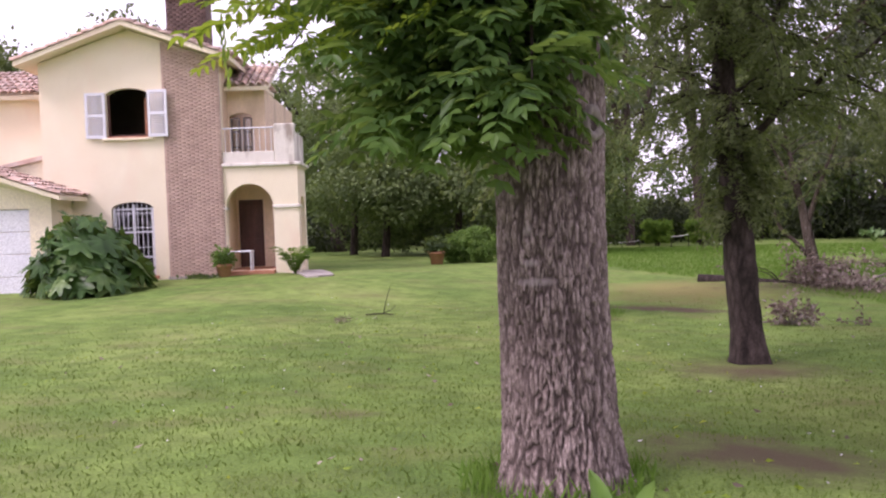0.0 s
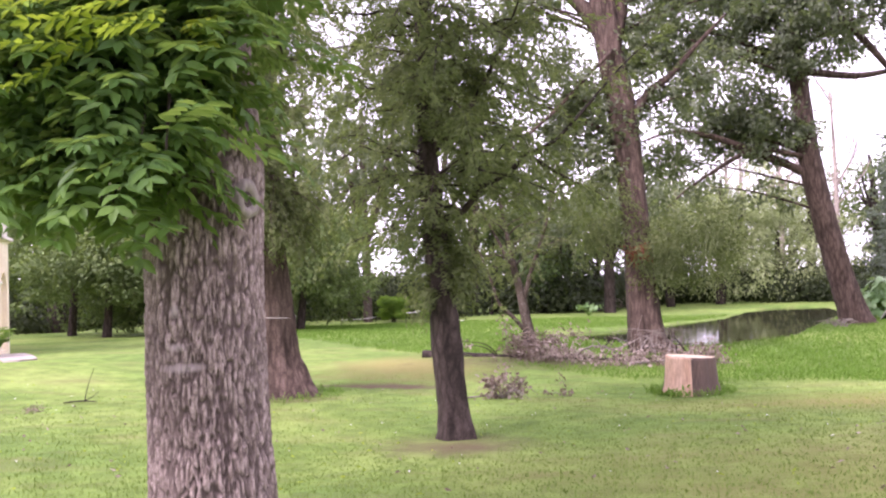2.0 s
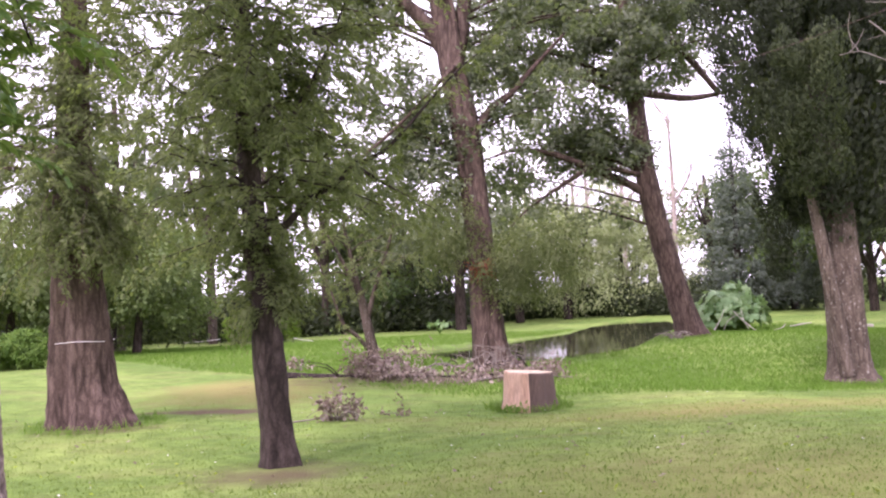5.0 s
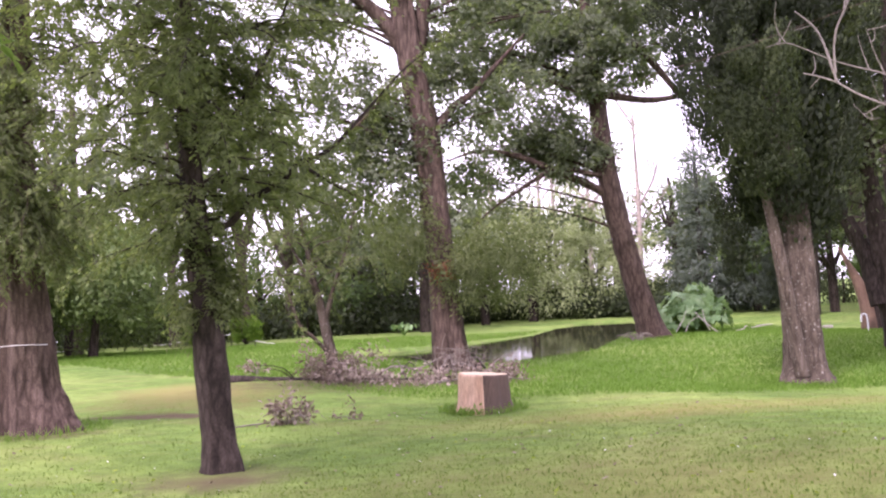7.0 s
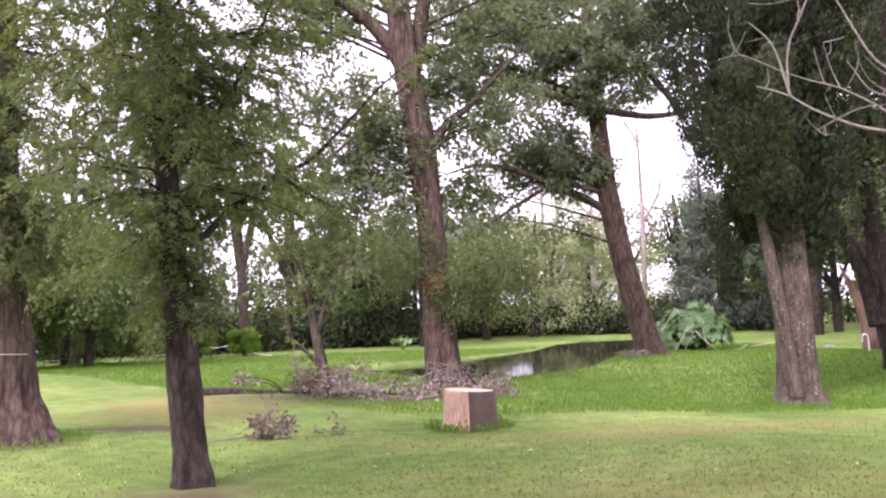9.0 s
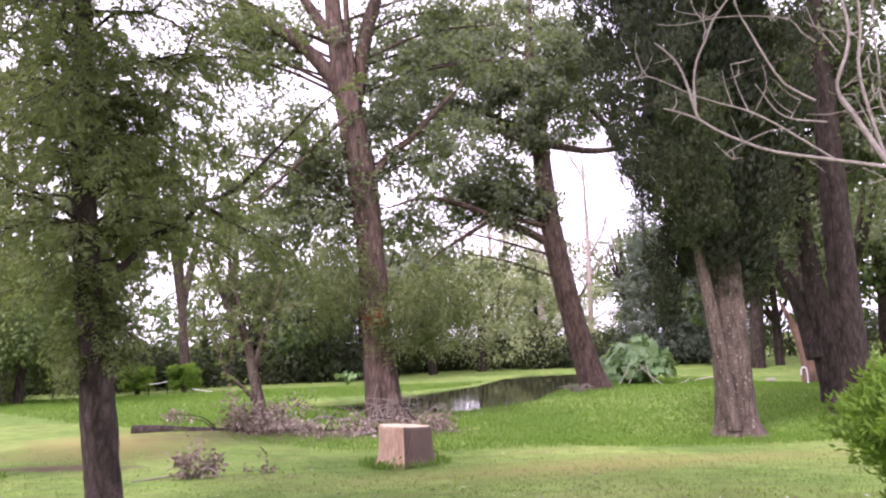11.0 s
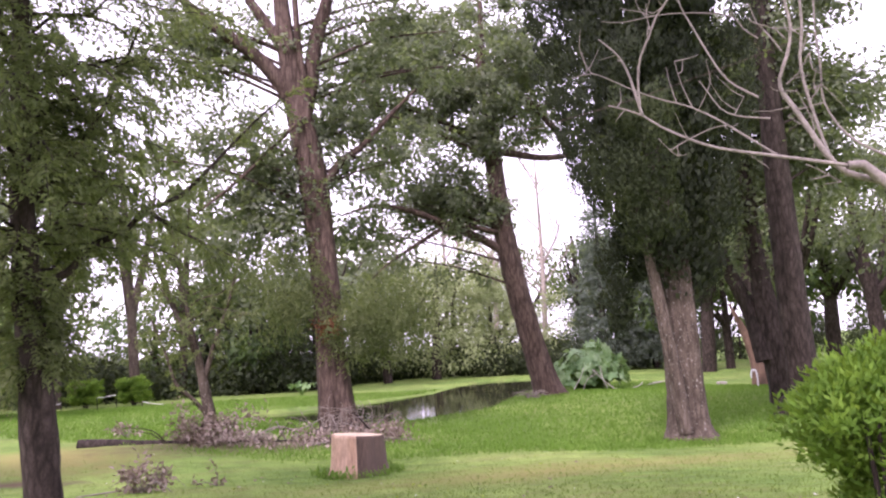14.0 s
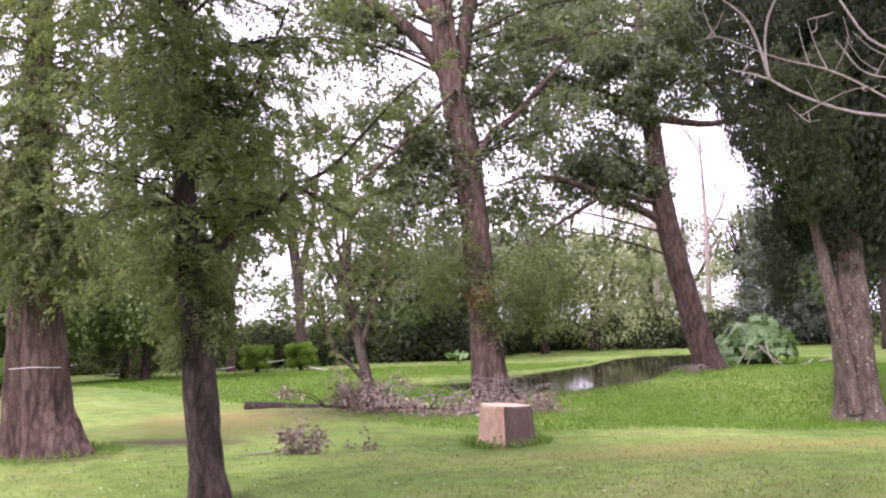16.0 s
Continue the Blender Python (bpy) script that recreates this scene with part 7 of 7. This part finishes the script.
# bare branches of a tree beside the camera
bb = (5.62, -7.67, gz(5.62, -7.67))
bare = empty("bare_branch_tree", bb, "leafless tree with thin pale grey branches", "tree")
limb("trunk", local([(5.62, -7.67, -0.2, 0.11), (5.59, -7.65, 1.1, 0.085), (5.32, -7.52, 2.13, 0.06), (5.07, -7.42, 2.35, 0.037)], bb), BRANCH, bare, 10, 0.1)
limb("branch", local([(5.57, -7.63, 1.3, 0.05), (4.93, -7.39, 2.39, 0.03), (4.73, -7.34, 2.51, 0.02)], bb), BRANCH, bare, 8, 0.1)
BR = [
    [(4.73, -7.34, 2.51, 0.0100), (4.58, -7.27, 2.55, 0.0092), (4.45, -7.19, 2.59, 0.0083), (4.24, -7.08, 2.65, 0.0075), (4.12, -7.02, 2.71, 0.0066), (4.02, -6.96, 2.78, 0.0058), (3.94, -6.92, 2.85, 0.0050)],
    [(3.94, -6.92, 2.85, 0.0057), (3.87, -6.88, 2.89, 0.0046), (3.80, -6.84, 2.92, 0.0036)],
    [(3.94, -6.92, 2.85, 0.0078), (3.92, -6.91, 2.94, 0.0070), (3.90, -6.90, 3.04, 0.0062), (3.87, -6.88, 3.14, 0.0053), (3.83, -6.86, 3.20, 0.0044), (3.78, -6.83, 3.26, 0.0036)],
    [(3.91, -6.96, 2.89, 0.0064), (3.91, -6.96, 3.02, 0.0060), (3.93, -6.97, 3.13, 0.0057), (3.97, -6.99, 3.22, 0.0053), (4.01, -7.01, 3.32, 0.0050), (4.07, -7.05, 3.41, 0.0046), (4.11, -7.07, 3.51, 0.0043)],
    [(4.52, -7.12, 2.61, 0.0057), (4.38, -7.04, 2.74, 0.0053), (4.30, -7.00, 2.81, 0.0048), (4.19, -6.94, 2.89, 0.0043), (4.08, -6.88, 2.94, 0.0039), (3.97, -6.82, 3.00, 0.0034), (3.85, -6.76, 3.08, 0.0031), (3.78, -6.72, 3.12, 0.0026), (3.69, -6.67, 3.11, 0.0022)],
    [(3.78, -6.72, 3.12, 0.0029), (3.75, -6.70, 3.19, 0.0022), (3.74, -6.70, 3.24, 0.0014)],
    [(4.20, -6.94, 2.89, 0.0036), (4.16, -6.93, 3.00, 0.0025), (4.14, -6.91, 3.13, 0.0014)],
    [(4.15, -6.97, 2.72, 0.0036), (4.24, -7.02, 2.76, 0.0029), (4.31, -7.06, 2.77, 0.0022)],
    [(4.12, -7.02, 2.71, 0.0036), (4.07, -6.99, 2.68, 0.0029), (4.04, -6.97, 2.67, 0.0022), (4.00, -6.95, 2.73, 0.0014)],
    [(4.50, -7.05, 2.91, 0.0064), (4.38, -6.99, 3.01, 0.0059), (4.32, -6.95, 3.14, 0.0053), (4.26, -6.92, 3.29, 0.0047), (4.21, -6.89, 3.43, 0.0042), (4.19, -6.88, 3.59, 0.0036)],
    [(4.55, -7.02, 3.22, 0.0043), (4.49, -6.99, 3.28, 0.0039), (4.45, -6.97, 3.35, 0.0036), (4.33, -6.90, 3.39, 0.0032), (4.15, -6.81, 3.41, 0.0029), (3.98, -6.71, 3.40, 0.0025), (3.88, -6.66, 3.42, 0.0022)],
    [(4.08, -6.77, 3.41, 0.0029), (4.05, -6.75, 3.47, 0.0022), (4.04, -6.74, 3.53, 0.0014)],
    [(3.98, -7.00, 3.24, 0.0029), (3.97, -6.99, 3.31, 0.0022), (3.97, -6.99, 3.39, 0.0014)],
    [(4.54, -7.07, 2.80, 0.0050), (4.41, -7.00, 2.83, 0.0044), (4.34, -6.96, 2.88, 0.0039), (4.29, -6.94, 2.97, 0.0034), (4.26, -6.92, 3.03, 0.0029)],
    [(4.40, -6.99, 2.84, 0.0029), (4.42, -7.00, 2.88, 0.0022), (4.44, -7.02, 2.92, 0.0014)],
    [(5.07, -7.42, 2.35, 0.0186), (4.93, -7.34, 2.43, 0.0174), (4.79, -7.26, 2.49, 0.0163), (4.71, -7.22, 2.60, 0.0151), (4.64, -7.18, 2.76, 0.0140), (4.57, -7.14, 2.91, 0.0129)],
    [(4.60, -7.10, 2.92, 0.0100), (4.59, -7.10, 2.99, 0.0094), (4.63, -7.12, 3.10, 0.0089), (4.66, -7.13, 3.24, 0.0083), (4.64, -7.12, 3.41, 0.0077), (4.63, -7.12, 3.56, 0.0072)],
    [(4.76, -7.19, 2.58, 0.0092), (4.73, -7.17, 2.72, 0.0087), (4.69, -7.15, 2.95, 0.0081), (4.68, -7.15, 3.09, 0.0076), (4.70, -7.16, 3.23, 0.0070), (4.70, -7.16, 3.46, 0.0064)],
    [(5.16, -7.35, 2.49, 0.0072), (5.01, -7.27, 2.57, 0.0066), (4.87, -7.19, 2.69, 0.0062), (4.79, -7.15, 2.86, 0.0057), (4.79, -7.15, 3.04, 0.0053), (4.78, -7.15, 3.21, 0.0047), (4.79, -7.15, 3.44, 0.0043)],
    [(4.67, -7.20, 2.62, 0.0036), (4.68, -7.20, 2.74, 0.0025), (4.63, -7.17, 2.91, 0.0014)],
    [(4.63, -7.18, 2.55, 0.0036), (4.68, -7.20, 2.52, 0.0029), (4.76, -7.25, 2.45, 0.0022)],
    [(4.62, -7.11, 2.96, 0.0036), (4.67, -7.14, 3.01, 0.0029), (4.72, -7.17, 3.10, 0.0022)],
    [(4.67, -7.20, 2.85, 0.0036), (4.70, -7.22, 2.89, 0.0029), (4.72, -7.23, 2.93, 0.0022)],
    [(4.64, -7.07, 3.14, 0.0043), (4.59, -7.04, 3.24, 0.0036), (4.55, -7.02, 3.30, 0.0029), (4.52, -7.01, 3.40, 0.0022)],
    [(4.66, -7.08, 3.20, 0.0036), (4.63, -7.06, 3.25, 0.0025), (4.59, -7.04, 3.28, 0.0014)],
]
for row in BR:
    limb("branch", local(row, bb), BRANCH, bare, 7, 0.05, 0.0, 0, "", 0.05)

rng = np.random.default_rng(88)
for row in BR:
    q = spline(local(row, bb), 0.12)
    for _ in range(2):
        i = rng.integers(len(q) // 3, len(q))
        p = q[i, :3]
        d = unit(q[min(i + 1, len(q) - 1), :3] - q[max(i - 1, 0), :3] + rng.normal(0, 0.6, 3) * np.array([1, 0.6, 1]))
        ln = rng.uniform(0.06, 0.2)
        m = p + d * ln * 0.5 + rng.normal(0, 0.015, 3)
        limb("twig", [(*p, 0.0035), (*m, 0.0025), (*(p + d * ln + np.array([0, 0, 0.03])), 0.0012)], BRANCH, bare, 5, 0.1)


# ---- grass ----
def mown_edge(x):
    """The line past which the grass is left long."""
    return np.interp(x, [-30, -8, -3.5, -1.2, 0.6, 3.0, 5.6, 9, 11.5, 18, 30], [22, 21, 15.0, 12.0, 9.2, 7.4, 6.6, 6.0, 5.6, 4.4, 3])


def grass(name, count, area, h, w, mat_, seed, label, inside):
    r = np.random.default_rng(seed)
    x = r.uniform(area[0], area[1], count)
    y = area[2] + (area[3] - area[2]) * r.uniform(0, 1, count) ** area[4]
    keep = inside(x, y, r)
    x, y = x[keep], y[keep]
    c = np.stack([x, y, ground(x, y) - 0.005], -1)
    d = np.stack([r.normal(0, 0.55, len(x)), r.normal(0, 0.55, len(x)), np.ones(len(x))], -1)
    s = r.uniform(0.5, 1.5, len(x))
    v, f = blades(c, d, h * s, w * s, r, 0.15)
    return tagged(grid_mesh(name, v, f, mat_, None, label), category="grass", kind="stuff")


SOILS = ((-1.5, 5.9, 1.4, 0.4), (0.0, -0.3, 1.0, 0.8), (0.1, -5.6, 0.95, 0.7))


def off_soil(x, y, r):
    k = np.ones(len(x), bool)
    for cx_, cy_, rx_, ry_ in SOILS:
        k &= (((x - cx_) / rx_) ** 2 + ((y - cy_) / ry_) ** 2 > r.uniform(0.3, 1.4, len(x)))
    return k


grass("lawn_grass", 370000, (-17, 15, -21, 9, 1.1), 0.036, 0.010, GRASS_BLADE, 901, "short mown yellow-green grass", lambda x, y, r: (y < mown_edge(x)) & off_soil(x, y, r) & (r.uniform(0, 1, len(x)) < np.clip(1.5 - np.hypot(x - 1, y + 10.5) / 13, 0, 1)) & (np.hypot(x - NX, y - NY) > 0.4))
grass("long_grass", 250000, (-9, 24, 4, 34, 1.8), 0.10, 0.017, GRASS_LONG, 902, "uncut lush green grass on the bank", lambda x, y, r: (y > mown_edge(x) + r.normal(0, 0.15, len(x))) & (pond_distance(x, y) > 0.15) & (np.hypot((x - 2.8) / 4.2, (y - 10.2) / 1.7) > r.uniform(0.6, 1.1, len(x))))
for k, (x, y, rad) in enumerate(((-3.3, 4.4, 0.85), (NX, NY, 0.45), (11.6, 7.0, 0.75), (4.2, 5.25, 0.62))):
    r = np.random.default_rng(910 + k)
    a = r.uniform(0, 6.28, 500)
    q = rad * r.uniform(0.9, 1.35, 500)
    c = np.stack([x + q * np.cos(a), y + q * np.sin(a), 0 * a], -1)
    c[:, 2] = ground(c[:, 0], c[:, 1])
    v, f = blades(c, r.normal(0, 0.4, (500, 3)) + np.array([0, 0, 1.0]), 0.15 * r.uniform(0.5, 1.4, 500), 0.014, r, 0.2)
    tagged(grid_mesh("grass_tuft", v, f, GRASS_LONG, None, "uncut grass tuft round a tree foot"), category="grass", kind="stuff")


# fallen leaves and petals on the lawn
r = np.random.default_rng(930)
for nm, cnt, mat_, lab in (("fallen_leaf", 420, LEAF_YOUNG, "yellowed leaves fallen on the lawn"), ("fallen_petal", 150, RIBBON, "pale petals fallen on the lawn"), ("dry_leaf_litter", 300, LEAF_DRY, "brown leaf litter on the lawn")):
    x = r.uniform(-9, 8, cnt)
    y = -14.0 + 20 * r.uniform(0, 1, cnt)
    c = np.stack([x, y, ground(x, y) + 0.035], -1)
    d = np.stack([r.normal(0, 1, cnt), r.normal(0, 1, cnt), r.normal(0, 0.25, cnt)], -1)
    size = {"fallen_petal": 0.035, "fallen_leaf": 0.055}.get(nm, 0.06)
    v, f = blades(c, d, size * r.uniform(0.5, 1.5, cnt), size * 0.5, r, 0.2)
    tagged(grid_mesh(nm, v, f, mat_, None, lab), category="leaf litter", kind="stuff")

# spiky agave leaf clump beside the walnut
aga = empty("agave_plant", (-0.62, -8.05, gz(-0.62, -8.05)), "pale green agave with broad pointed leaves", "plant")
for i in range(7):
    a = i * 0.9 + 0.3
    ln = 0.42 + 0.06 * (i % 3)
    V, F = [], []
    for q in range(7):
        t = q / 6
        wq = 0.055 * math.sin(math.pi * (0.18 + 0.82 * t)) ** 0.7 if q < 6 else 0.002
        ctr = np.array([math.cos(a) * ln * t * 0.75, math.sin(a) * ln * t * 0.75, ln * (0.95 * t - 0.35 * t * t)])
        sd = np.array([-math.sin(a), math.cos(a), 0])
        V += [ctr - sd * wq + np.array([0, 0, 0.02]), ctr + np.array([0, 0, -0.01]), ctr + sd * wq + np.array([0, 0, 0.02])]
        if q:
            k = q * 3
            F += [(k - 3, k - 2, k + 1, k), (k - 2, k - 1, k + 2, k + 1)]
    grid_mesh("leaf", V, F, LEAF_BOX, aga, "", True)


# blossom and a sapling on the far bank
mound_bush("blossom_bush", (9.2, 47.0, gz(9.2, 47.0)), "small bush covered in pale pink blossom", [(0, 0, 0.34, 0.30, 0.28, 0.32)], 50, 20, 0.06, (0.09, 0.06), LEAF_PINK, 740)
sap = empty("sapling", (5.9, 36.2, gz(5.9, 36.2)), "low pale green sapling with large leaves", "plant")
for k in range(9):
    a = k * 0.7
    limb("stem", [(0, 0, -0.05, 0.02), (math.cos(a) * 0.3, math.sin(a) * 0.3, 0.4, 0.014), (math.cos(a) * 0.75, math.sin(a) * 0.6, 0.55, 0.006)], LEAF_BOX, sap, 5, 0.2)
c = np.array([(math.cos(k * 0.7) * 0.7 * q, math.sin(k * 0.7) * 0.55 * q, 0.35 + 0.25 * q) for k in range(9) for q in (0.6, 0.8, 1.0)])
v, f = blades(c, rng.normal(0, 0.5, c.shape) + np.array([0, 0, -0.6]), 0.34, 0.18, rng)
tagged(grid_mesh("foliage", v, f, LEAF_ARALIA, sap), kind="stuff")
